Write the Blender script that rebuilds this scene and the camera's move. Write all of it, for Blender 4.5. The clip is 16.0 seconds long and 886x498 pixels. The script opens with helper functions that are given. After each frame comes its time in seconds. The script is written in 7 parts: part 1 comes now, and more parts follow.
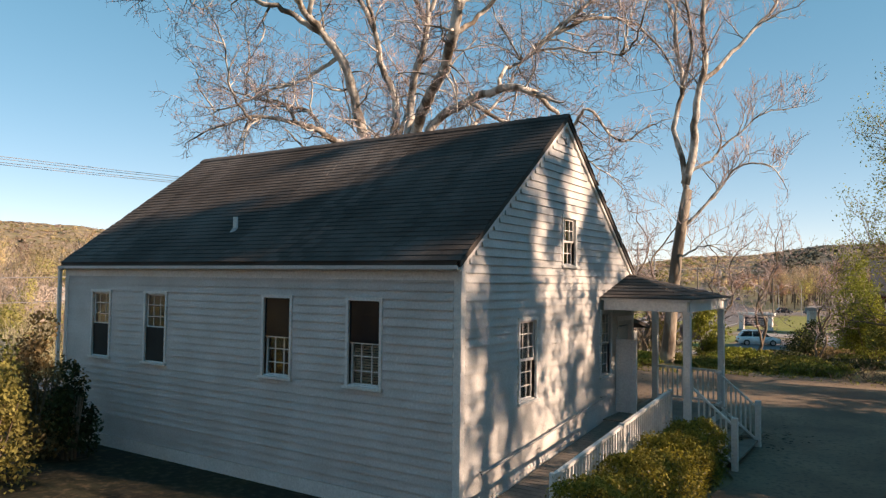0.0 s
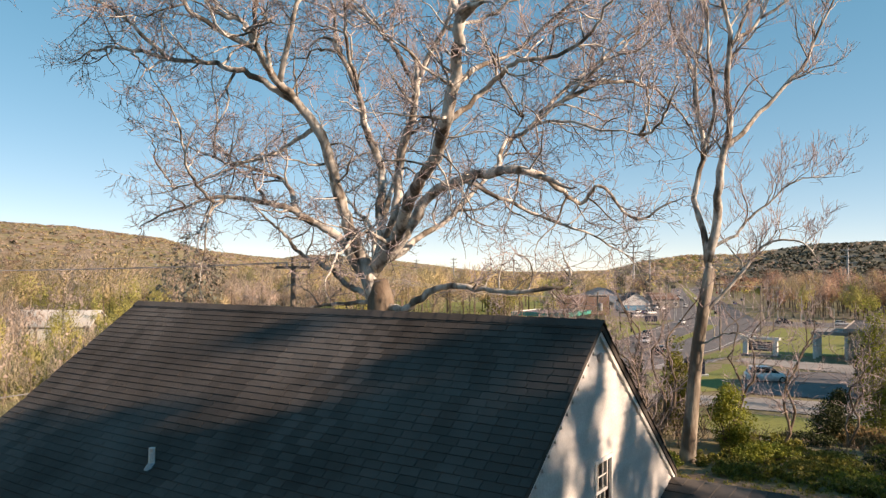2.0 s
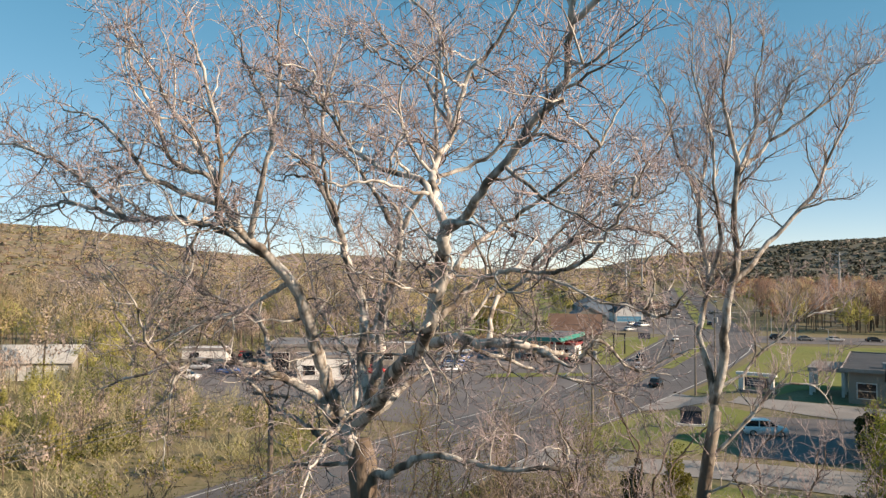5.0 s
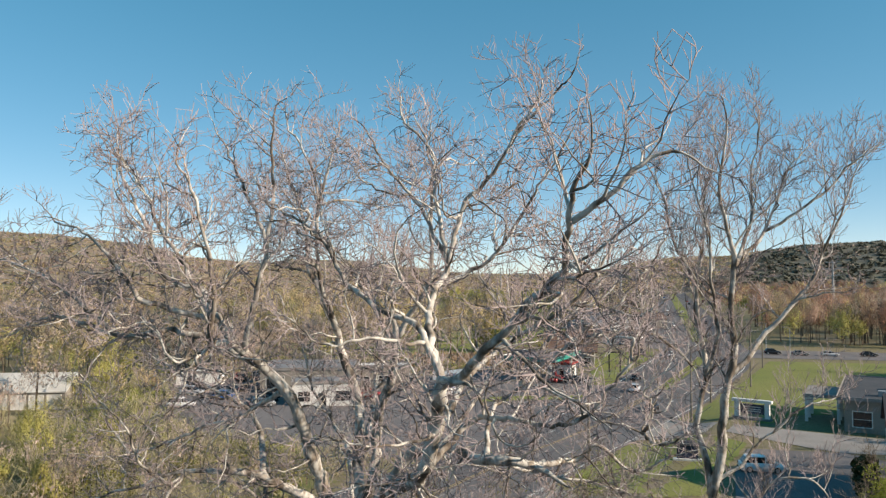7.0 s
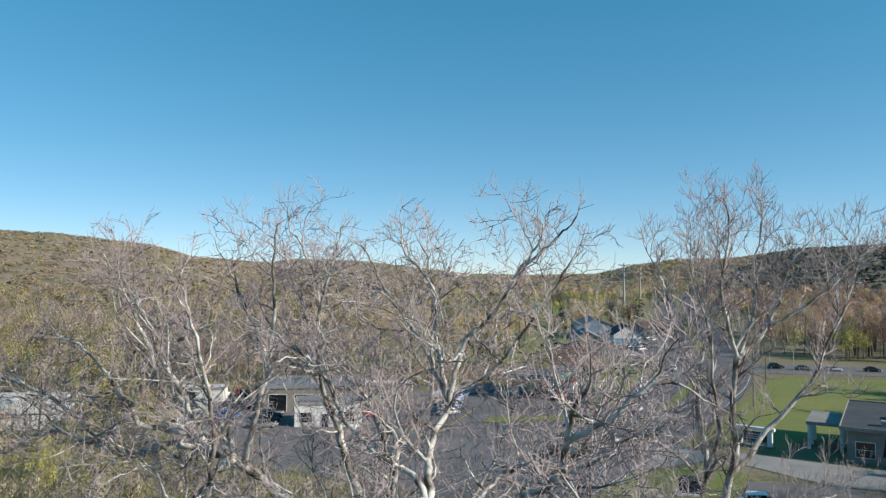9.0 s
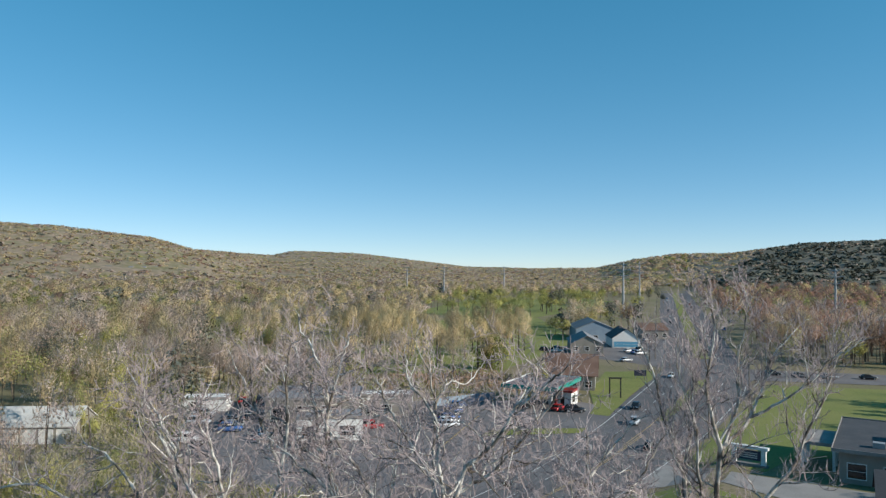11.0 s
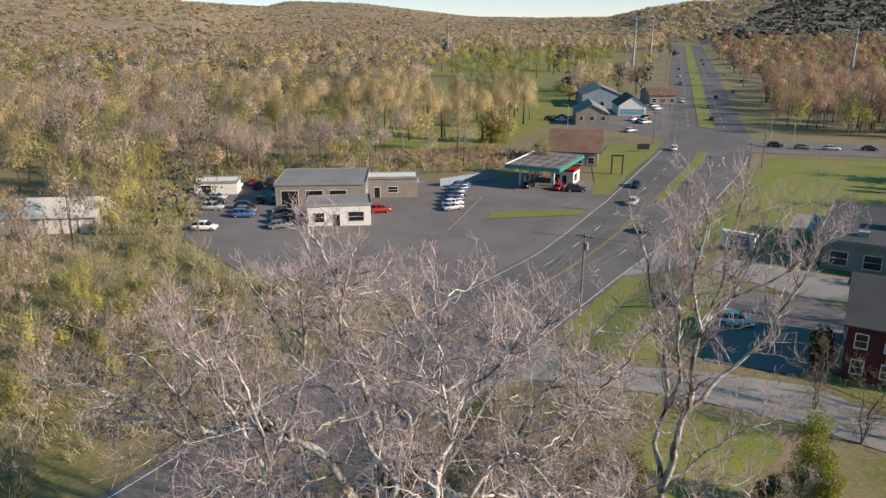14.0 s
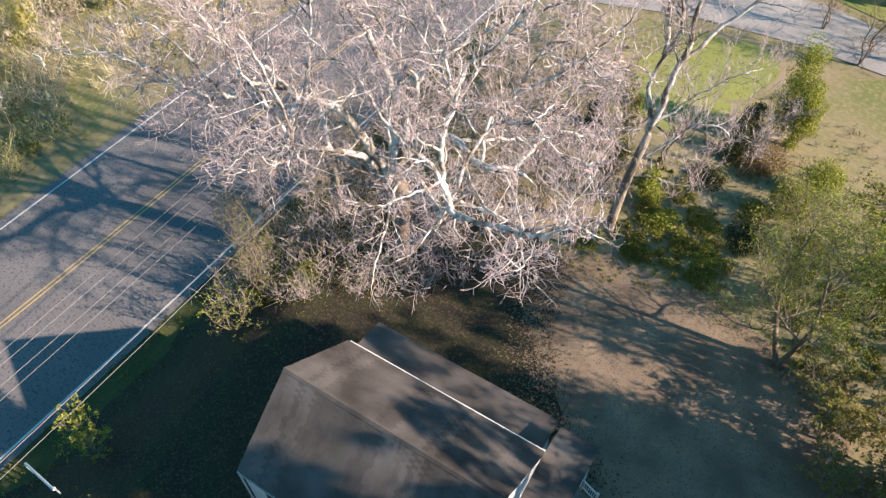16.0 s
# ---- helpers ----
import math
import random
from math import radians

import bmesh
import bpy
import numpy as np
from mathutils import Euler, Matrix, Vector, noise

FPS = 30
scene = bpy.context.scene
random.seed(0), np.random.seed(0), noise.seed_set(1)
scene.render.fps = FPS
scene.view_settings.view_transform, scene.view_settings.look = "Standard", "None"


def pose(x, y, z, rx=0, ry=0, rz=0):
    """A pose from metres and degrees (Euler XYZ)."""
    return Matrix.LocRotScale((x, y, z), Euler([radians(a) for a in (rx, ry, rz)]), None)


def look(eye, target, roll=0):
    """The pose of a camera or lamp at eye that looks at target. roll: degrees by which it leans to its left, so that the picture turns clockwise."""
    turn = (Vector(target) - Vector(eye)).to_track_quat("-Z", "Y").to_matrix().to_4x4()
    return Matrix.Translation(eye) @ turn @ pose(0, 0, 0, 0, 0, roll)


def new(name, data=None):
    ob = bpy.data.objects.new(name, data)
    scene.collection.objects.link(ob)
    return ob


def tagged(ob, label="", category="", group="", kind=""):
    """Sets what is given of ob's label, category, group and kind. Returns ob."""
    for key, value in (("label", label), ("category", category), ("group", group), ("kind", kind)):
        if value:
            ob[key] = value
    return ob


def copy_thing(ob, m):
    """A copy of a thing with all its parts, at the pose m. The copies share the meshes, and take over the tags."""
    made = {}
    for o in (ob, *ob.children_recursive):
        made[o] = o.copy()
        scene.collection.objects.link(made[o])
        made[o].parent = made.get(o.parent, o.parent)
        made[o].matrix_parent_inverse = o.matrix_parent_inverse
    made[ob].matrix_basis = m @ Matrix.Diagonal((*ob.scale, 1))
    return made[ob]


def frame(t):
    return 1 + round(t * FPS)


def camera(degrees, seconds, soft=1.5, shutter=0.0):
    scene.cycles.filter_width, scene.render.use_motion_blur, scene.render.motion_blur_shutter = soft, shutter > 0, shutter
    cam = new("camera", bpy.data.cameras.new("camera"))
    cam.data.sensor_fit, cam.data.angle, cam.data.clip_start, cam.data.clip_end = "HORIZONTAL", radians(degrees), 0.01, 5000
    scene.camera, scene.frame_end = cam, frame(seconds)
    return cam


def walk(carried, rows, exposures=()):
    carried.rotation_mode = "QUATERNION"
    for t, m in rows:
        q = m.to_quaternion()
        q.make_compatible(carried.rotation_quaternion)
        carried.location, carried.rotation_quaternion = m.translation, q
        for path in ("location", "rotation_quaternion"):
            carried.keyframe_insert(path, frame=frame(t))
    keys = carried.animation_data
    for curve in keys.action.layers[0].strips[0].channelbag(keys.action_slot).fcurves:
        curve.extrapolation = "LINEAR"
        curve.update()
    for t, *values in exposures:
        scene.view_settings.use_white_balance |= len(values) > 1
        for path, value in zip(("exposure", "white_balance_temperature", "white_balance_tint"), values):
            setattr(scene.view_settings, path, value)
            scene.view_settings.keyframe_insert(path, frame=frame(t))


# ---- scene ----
cam = camera(63.6, 16.0, soft=1.35)
PATH = [
    (0, (5.757, -9.317, 3.882), (4.661, -7.647, 3.968), 0.7),
    (0.5, (5.438, -8.709, 4.801), (4.339, -7.04, 4.889), 0.6),
    (1, (4.96, -7.941, 5.826), (3.865, -6.27, 5.915), 0.5),
    (1.5, (4.35, -7.098, 6.847), (3.261, -5.423, 6.932), 0.6),
    (2, (3.758, -6.162, 7.882), (2.674, -4.483, 7.962), 0.5),
    (2.5, (3.289, -5.277, 8.85), (2.21, -3.595, 8.932), 0.5),
    (3, (2.956, -4.653, 9.846), (1.878, -2.97, 9.932), 0.3),
    (3.5, (2.99, -4.601, 10.885), (1.913, -2.917, 10.957), 0.3),
    (3.7, (2.997, -4.612, 11.122), (1.923, -2.927, 11.207), 0.3),
    (5.8, (2.777, -4.34, 15.367), (1.717, -2.645, 15.432), 0.1),
    (6, (2.788, -4.415, 15.591), (1.731, -2.719, 15.669), 0.0),
    (6.5, (2.781, -4.422, 16.507), (1.726, -2.725, 16.588), -0.0),
    (7, (2.782, -4.389, 17.43), (1.729, -2.691, 17.513), -0.1),
    (7.5, (2.849, -4.343, 18.437), (1.789, -2.649, 18.517), -0.0),
    (8, (2.859, -4.366, 19.442), (1.798, -2.672, 19.517), 0.0),
    (8.5, (2.874, -4.44, 20.345), (1.814, -2.745, 20.424), 0.1),
    (9, (2.921, -4.47, 21.299), (1.86, -2.777, 21.38), 0.2),
    (9.5, (2.944, -4.45, 22.249), (1.882, -2.757, 22.328), 0.2),
    (9.7, (2.958, -4.491, 22.401), (1.899, -2.798, 22.501), -0.1),
    (11.8, (4.167, -6.661, 27.522), (3.102, -4.968, 27.48), 0.2),
    (12, (4.091, -6.651, 27.778), (3.026, -4.96, 27.698), -0.0),
    (12.5, (3.753, -6.283, 28.71), (2.691, -4.597, 28.527), -0.0),
    (13, (3.96, -6.145, 29.645), (2.902, -4.471, 29.363), -0.1),
    (13.5, (3.788, -6.046, 30.619), (2.738, -4.386, 30.241), -0.1),
    (14, (3.85, -5.955, 31.651), (2.829, -4.348, 31.039), -0.2),
    (14.5, (3.644, -5.69, 32.471), (2.679, -4.174, 31.592), -0.3),
    (15, (3.577, -5.551, 33.293), (2.686, -4.16, 32.166), -0.5),
    (15.5, (3.855, -5.676, 34.108), (3.043, -4.429, 32.772), -1.4),
    (16, (4.098, -5.808, 34.966), (3.374, -4.735, 33.441), -1.6),
]
EXPOSURES = [(0, 0.83, 10400, 29), (3.5, 0.63, 9600, 24), (6.2, 0.50, 8700, 17), (9.7, 0.26, 6900, 8), (11.8, 0.21, 6900, 9), (13.4, 0.21, 8000, 17),
             (14, 0.38, 8300, 20), (14.5, 0.93, 8500, 22), (15, 1.12, 8500, 23), (16, 1.4, 8200, 22)]
walk(cam, [(t, look(eye, target, roll)) for t, eye, target, roll in PATH], EXPOSURES)

# ---- light ----
SUN_AZ, SUN_EL = radians(79.0), radians(24.5)      # azimuth clockwise from +y
world = bpy.data.worlds.new("sky")
scene.world = world
world.use_nodes = True
wn = world.node_tree.nodes
sky = wn.new("ShaderNodeTexSky")
sky.sky_type = "NISHITA"
sky.sun_disc = False
sky.sun_elevation, sky.sun_rotation = SUN_EL, SUN_AZ
sky.altitude, sky.air_density, sky.dust_density, sky.ozone_density = 900, 0.6, 0.0, 2.2
wn["Background"].inputs["Strength"].default_value = 0.222
tone = wn.new("ShaderNodeHueSaturation")
tone.inputs["Hue"].default_value, tone.inputs["Saturation"].default_value = 0.490, 1.335
world.node_tree.links.new(sky.outputs[0], tone.inputs["Color"])
soften = wn.new("ShaderNodeGamma")
soften.inputs["Gamma"].default_value = 0.60
world.node_tree.links.new(tone.outputs[0], soften.inputs["Color"])
cool = wn.new("ShaderNodeMix")
cool.data_type, cool.blend_type = "RGBA", "MULTIPLY"
cool.inputs["Factor"].default_value, cool.inputs["B"].default_value = 1.0, (0.91, 1.0, 1.11, 1)
world.node_tree.links.new(soften.outputs[0], cool.inputs["A"])
world.node_tree.links.new(cool.outputs["Result"], wn["Background"].inputs["Color"])
lamp = bpy.data.lights.new("sun", "SUN")
lamp.energy, lamp.angle, lamp.color = 5.0, radians(0.55), (1.0, 0.96, 0.905)
sun_dir = Vector((math.sin(SUN_AZ) * math.cos(SUN_EL), math.cos(SUN_AZ) * math.cos(SUN_EL), math.sin(SUN_EL)))
sun = new("sun", lamp)
sun.matrix_basis = look(sun_dir * 300, (0, 0, 0))
scene.view_settings.exposure = 0.0


# ---- materials ----
def material(name, c1, c2, scale=3.0, rough=0.8, metal=0.0, fine=40.0, bump=0.2, bump_scale=None, spread=(0.35, 0.65),
             random_by=None, c3=None, stretch=(1, 1, 1), spec=0.3, random_amount=0.35, thin=0.0):
    """Two colours by a broad noise, modulated by a fine one, with bump; random_by 'object' or 'island' varies the value."""
    m = bpy.data.materials.new(name)
    m.use_nodes = True
    nt = m.node_tree
    n, l = nt.nodes, nt.links
    b = n["Principled BSDF"]
    tc = n.new("ShaderNodeTexCoord")
    mp = n.new("ShaderNodeMapping")
    mp.inputs["Scale"].default_value = stretch
    geo = n.new("ShaderNodeNewGeometry")
    l.new(geo.outputs["Position"], mp.inputs["Vector"])
    n1 = n.new("ShaderNodeTexNoise")
    n1.inputs["Scale"].default_value = scale
    n1.inputs["Detail"].default_value = 4
    l.new(mp.outputs[0], n1.inputs["Vector"])
    r1 = n.new("ShaderNodeMapRange")
    r1.inputs["From Min"].default_value, r1.inputs["From Max"].default_value = spread
    l.new(n1.outputs["Fac"], r1.inputs["Value"])
    mix = n.new("ShaderNodeMix")
    mix.data_type = "RGBA"
    mix.inputs["A"].default_value, mix.inputs["B"].default_value = (*c1, 1), (*c2, 1)
    if random_by == "tree":
        own = n.new("ShaderNodeAttribute")
        own.attribute_name = "tree"
        split = n.new("ShaderNodeSeparateXYZ")
        l.new(own.outputs["Vector"], split.inputs[0])
        l.new(split.outputs["Y"], mix.inputs["Factor"])
    else:
        l.new(r1.outputs[0], mix.inputs["Factor"])
    out = mix.outputs["Result"]
    n2 = n.new("ShaderNodeTexNoise")
    n2.inputs["Scale"].default_value = fine
    n2.inputs["Detail"].default_value = 3
    l.new(mp.outputs[0], n2.inputs["Vector"])
    if c3:
        r3 = n.new("ShaderNodeMapRange")
        r3.inputs["From Min"].default_value, r3.inputs["From Max"].default_value = 0.5, 0.68
        l.new(n2.outputs["Fac"], r3.inputs["Value"])
        m3 = n.new("ShaderNodeMix")
        m3.data_type = "RGBA"
        m3.inputs["B"].default_value = (*c3, 1)
        l.new(out, m3.inputs["A"])
        l.new(r3.outputs[0], m3.inputs["Factor"])
        out = m3.outputs["Result"]
    hsv = n.new("ShaderNodeHueSaturation")
    l.new(out, hsv.inputs["Color"])
    r2 = n.new("ShaderNodeMapRange")
    r2.inputs["From Min"].default_value, r2.inputs["From Max"].default_value = 0.2, 0.8
    r2.inputs["To Min"].default_value, r2.inputs["To Max"].default_value = 0.82, 1.18
    l.new(n2.outputs["Fac"], r2.inputs["Value"])
    val = r2.outputs[0]
    if random_by:
        if random_by == "object":
            src = n.new("ShaderNodeObjectInfo").outputs["Random"]
        elif random_by == "tree":
            src = split.outputs["X"]
        else:
            src = geo.outputs["Random Per Island"]
        rr = n.new("ShaderNodeMapRange")
        rr.inputs["To Min"].default_value, rr.inputs["To Max"].default_value = 1 - random_amount, 1 + random_amount
        l.new(src, rr.inputs["Value"])
        mu = n.new("ShaderNodeMath")
        mu.operation = "MULTIPLY"
        l.new(val, mu.inputs[0])
        l.new(rr.outputs[0], mu.inputs[1])
        val = mu.outputs[0]
    l.new(val, hsv.inputs["Value"])
    l.new(hsv.outputs[0], b.inputs["Base Color"])
    b.inputs["Roughness"].default_value = rough
    b.inputs["Metallic"].default_value = metal
    b.inputs["Specular IOR Level"].default_value = spec
    if thin:
        tr = n.new("ShaderNodeBsdfTranslucent")
        ms = n.new("ShaderNodeMixShader")
        ms.inputs[0].default_value = thin
        l.new(hsv.outputs[0], tr.inputs["Color"])
        l.new(b.outputs[0], ms.inputs[1])
        l.new(tr.outputs[0], ms.inputs[2])
        l.new(ms.outputs[0], n["Material Output"].inputs["Surface"])
    if bump:
        bp = n.new("ShaderNodeBump")
        bp.inputs["Strength"].default_value = bump
        bp.inputs["Distance"].default_value = 0.02
        if bump_scale:
            n4 = n.new("ShaderNodeTexNoise")
            n4.inputs["Scale"].default_value = bump_scale
            l.new(mp.outputs[0], n4.inputs["Vector"])
            l.new(n4.outputs["Fac"], bp.inputs["Height"])
        else:
            l.new(n2.outputs["Fac"], bp.inputs["Height"])
        l.new(bp.outputs[0], b.inputs["Normal"])
    return m


def glass_material(name, tint=(0.9, 0.95, 0.95)):
    m = bpy.data.materials.new(name)
    m.use_nodes = True
    b = m.node_tree.nodes["Principled BSDF"]
    b.inputs["Base Color"].default_value = (*tint, 1)
    b.inputs["Roughness"].default_value = 0.03
    b.inputs["Transmission Weight"].default_value = 1.0
    b.inputs["IOR"].default_value = 1.5
    return m


M_WHITE = material("white_paint", (0.55, 0.54, 0.53), (0.465, 0.455, 0.44), 1.3, 0.55, fine=30, bump=0.08, random_by="object", random_amount=0.05)
M_TRIM = material("white_trim_paint", (0.689, 0.68, 0.664), (0.622, 0.613, 0.588), 2.0, 0.5, fine=25, bump=0.05)
M_SHINGLE = material("asphalt_shingle", (0.053, 0.046, 0.042), (0.120, 0.107, 0.100), 0.5, 0.8, fine=90, bump=0.5, spread=(0.3, 0.7), random_by="island", random_amount=0.2, spec=0.06)
M_GLASS = glass_material("window_glass")
M_DARK = material("room_shade_and_screen_black", (0.03, 0.028, 0.026), (0.05, 0.046, 0.04), 1.0, 0.9)
M_CURTAIN = material("beige_blind", (0.35, 0.32, 0.26), (0.42, 0.39, 0.32), 3, 0.9)
M_BARK1 = material("sycamore_bark", (0.13, 0.105, 0.085), (0.59, 0.56, 0.515), 1.7, 0.85, fine=5, bump=0.8, spread=(0.41, 0.54), c3=(0.24, 0.20, 0.16), stretch=(1, 1, 0.45))
M_BARKLOW = material("brown_bark", (0.118, 0.081, 0.059), (0.207, 0.163, 0.126), 2.5, 0.9, fine=14, bump=0.8, stretch=(1, 1, 0.3))
M_BARKMID = material("mottled_grey_bark", (0.15, 0.115, 0.09), (0.37, 0.325, 0.27), 2.0, 0.9, fine=10, bump=0.8, spread=(0.4, 0.6), stretch=(1, 1, 0.35))
M_TWIG = material("pale_twig", (0.36, 0.298, 0.30), (0.25, 0.205, 0.203), 0.6, 0.9, fine=3, bump=0, random_by="island", random_amount=0.25)
M_TWIG2 = material("grey_brown_twig", (0.192, 0.155, 0.126), (0.141, 0.111, 0.081), 0.5, 0.9, fine=3, bump=0, random_by="island", random_amount=0.3)
M_LEAF = material("green_leaf", (0.133, 0.148, 0.03), (0.207, 0.185, 0.041), 0.6, 0.6, fine=2, bump=0, random_by="island", random_amount=0.45, thin=0.35)
M_LEAFY = material("yellow_green_leaf", (0.259, 0.274, 0.048), (0.2, 0.229, 0.044), 0.4, 0.6, fine=2, bump=0, random_by="island", random_amount=0.4, thin=0.35)
M_LEAFD = material("dark_evergreen_leaf_and_shade", (0.024, 0.034, 0.012), (0.046, 0.061, 0.018), 0.5, 0.6, fine=2, bump=0, random_by="island", random_amount=0.45, thin=0.25)
M_LEAFR = material("rust_leaf", (0.192, 0.126, 0.067), (0.244, 0.178, 0.081), 0.6, 0.7, fine=2, bump=0, random_by="island", random_amount=0.4, thin=0.35)
M_LEAFG = material("gold_leaf", (0.255, 0.235, 0.058), (0.215, 0.185, 0.062), 0.6, 0.7, fine=2, bump=0, random_by="island", random_amount=0.4, thin=0.35)
M_WOODS = material("bare_woods", (0.57, 0.445, 0.385), (0.45, 0.36, 0.285), 0.06, 0.95, fine=0.3, bump=0, random_by="tree", random_amount=0.27, thin=0.42)
M_WOODSY = material("budding_woods", (0.61, 0.48, 0.265), (0.50, 0.39, 0.25), 0.06, 0.95, fine=0.3, bump=0, random_by="tree", random_amount=0.25, thin=0.42)
M_WOODSG = material("green_woods", (0.24, 0.25, 0.09), (0.47, 0.42, 0.15), 0.06, 0.95, fine=0.3, bump=0, random_by="tree", random_amount=0.25, thin=0.42)
M_WOODSR = material("red_brown_woods", (0.37, 0.205, 0.15), (0.30, 0.215, 0.17), 0.06, 0.95, fine=0.3, bump=0, random_by="tree", random_amount=0.25, thin=0.42)
M_WOODSD = material("conifer_and_hill_shade_woods", (0.09, 0.10, 0.085), (0.145, 0.14, 0.10), 0.05, 0.95, fine=0.3, bump=0, random_by="tree", random_amount=0.3)
M_CANOPY = material("distant_budding_canopy", (0.25, 0.19, 0.135), (0.185, 0.165, 0.085), 0.012, 0.95, fine=0.07, bump=0, spread=(0.38, 0.62), c3=(0.29, 0.22, 0.165))
# Dark tones carry the shade on the right-hand hill's face.
M_CANOPYD = material("distant_shaded_canopy", (0.085, 0.09, 0.08), (0.135, 0.12, 0.09), 0.010, 0.95, fine=0.07, bump=0, spread=(0.42, 0.6), c3=(0.13, 0.13, 0.09))
M_GROUND = material("rough_meadow", (0.235, 0.185, 0.12), (0.175, 0.155, 0.075), 0.035, 0.95, fine=1.6, bump=0.5, c3=(0.104, 0.096, 0.037))
M_LAWN = material("lawn_grass", (0.17, 0.195, 0.05), (0.215, 0.215, 0.065), 0.08, 0.95, fine=4, bump=0.5, c3=(0.096, 0.104, 0.03))
# Litter and soil tones lowered: the yard's shade is put into the colours.
M_SOIL = material("shade_darkened_litter_soil", (0.020, 0.016, 0.012), (0.025, 0.027, 0.011), 0.5, 0.95, fine=8, bump=0.6, c3=(0.063, 0.044, 0.027))
# Verge green darkened below lawn green to stand in for shade.
M_VERGE = material("shade_darkened_verge_grass", (0.037, 0.05, 0.015), (0.056, 0.063, 0.021), 0.3, 0.95, fine=6, bump=0.6, c3=(0.03, 0.037, 0.013))
M_DRYGRASS = material("dry_grass", (0.25, 0.185, 0.115), (0.135, 0.145, 0.05), 0.10, 0.95, fine=3, bump=0.5, c3=(0.222, 0.17, 0.096))
M_REED = material("rust_reed", (0.385, 0.259, 0.185), (0.326, 0.222, 0.148), 0.2, 0.95, fine=2, bump=0, random_by="island", random_amount=0.25)
M_HEDGE = material("boxwood_leaf", (0.2, 0.185, 0.03), (0.266, 0.222, 0.044), 1.5, 0.5, fine=6, bump=0, random_by="island", random_amount=0.5, thin=0.35)
M_SCRUB = material("tan_scrub_twig", (0.44, 0.375, 0.285), (0.36, 0.335, 0.165), 0.15, 0.95, fine=0.6, bump=0, random_by="island", random_amount=0.35, thin=0.2)
M_GRAVEL = material("gravel_dirt", (0.13, 0.092, 0.067), (0.225, 0.165, 0.117), 0.4, 0.95, fine=11, bump=0.8, c3=(0.089, 0.07, 0.056))
M_ASPHALT = material("worn_asphalt", (0.145, 0.132, 0.134), (0.195, 0.178, 0.178), 0.12, 0.9, fine=6, bump=0.3, c3=(0.1, 0.092, 0.089))
M_ROAD = material("dark_road_asphalt", (0.115, 0.108, 0.112), (0.155, 0.145, 0.147), 0.12, 0.9, fine=6, bump=0.3, c3=(0.059, 0.057, 0.059))
M_CONCRETE = material("pale_concrete", (0.225, 0.21, 0.20), (0.285, 0.265, 0.25), 0.25, 0.9, fine=6, bump=0.3)
M_YELLOW = material("yellow_line_paint", (0.42, 0.29, 0.12), (0.33, 0.24, 0.13), 1.0, 0.7, fine=8)
M_LINE = material("white_line_paint", (0.612, 0.612, 0.595), (0.425, 0.425, 0.408), 0.8, 0.7, fine=8)
M_WATER = material("pond_water", (0.03, 0.04, 0.05), (0.04, 0.05, 0.05), 0.2, 0.08, fine=1, bump=0.05, spec=0.5)
M_TYRE = material("tyre_rubber", (0.02, 0.02, 0.02), (0.035, 0.035, 0.035), 6, 0.85)
M_RIM = material("alloy_rim", (0.55, 0.55, 0.56), (0.45, 0.45, 0.46), 6, 0.35, metal=0.8)
M_CARGLASS = material("dark_car_glass", (0.012, 0.014, 0.016), (0.02, 0.022, 0.025), 1, 0.05, spec=0.6, bump=0)
M_SASHDARK = material("dark_sash_glass", (0.012, 0.013, 0.016), (0.02, 0.021, 0.024), 1, 0.08, spec=0.2, bump=0)
M_LIGHTW = material("headlight_lens", (0.7, 0.7, 0.7), (0.8, 0.8, 0.8), 3, 0.15, bump=0)
M_LIGHTR = material("tail_light_lens", (0.35, 0.02, 0.02), (0.4, 0.03, 0.03), 3, 0.2, bump=0)
M_POLE = material("weathered_pole_wood", (0.163, 0.133, 0.111), (0.222, 0.192, 0.163), 2, 0.9, fine=20, stretch=(1, 1, 0.1))
M_STEEL = material("grey_steel", (0.311, 0.318, 0.326), (0.37, 0.37, 0.37), 2, 0.5, metal=0.3, bump=0)
M_WIRE = material("pale_cable", (0.222, 0.222, 0.229), (0.163, 0.163, 0.17), 2, 0.5, bump=0)
M_TEAL = material("teal_fascia", (0.015, 0.222, 0.185), (0.022, 0.266, 0.222), 0.6, 0.45, bump=0)
M_RED = material("red_panel", (0.311, 0.037, 0.037), (0.259, 0.03, 0.03), 0.8, 0.5, bump=0)
M_REDWALL = material("barn_red_siding", (0.096, 0.016, 0.019), (0.126, 0.022, 0.024), 0.6, 0.8, fine=20, bump=0.1)
M_ROOFGREY = material("grey_membrane_roof", (0.178, 0.181, 0.192), (0.229, 0.229, 0.237), 0.12, 0.9, fine=2)
M_ROOFDARK = material("dark_and_shaded_roof", (0.052, 0.056, 0.063), (0.074, 0.074, 0.081), 0.3, 0.85, fine=4)
M_ROOFBROWN = material("brown_shingle_roof", (0.148, 0.085, 0.063), (0.192, 0.118, 0.089), 0.3, 0.9, fine=4)
M_BLUEWALL = material("blue_grey_siding", (0.207, 0.266, 0.333), (0.244, 0.311, 0.37), 0.4, 0.8)
M_BEIGE = material("beige_siding", (0.296, 0.27, 0.237), (0.237, 0.215, 0.189), 0.5, 0.85, fine=6, c3=(0.2, 0.181, 0.155))
M_BLUETARP = material("blue_sheet", (0.074, 0.252, 0.385), (0.104, 0.311, 0.444), 0.5, 0.6)
M_PANEL = material("rooftop_panel", (0.222, 0.163, 0.148), (0.163, 0.126, 0.126), 0.8, 0.5, random_by="object", random_amount=0.2)
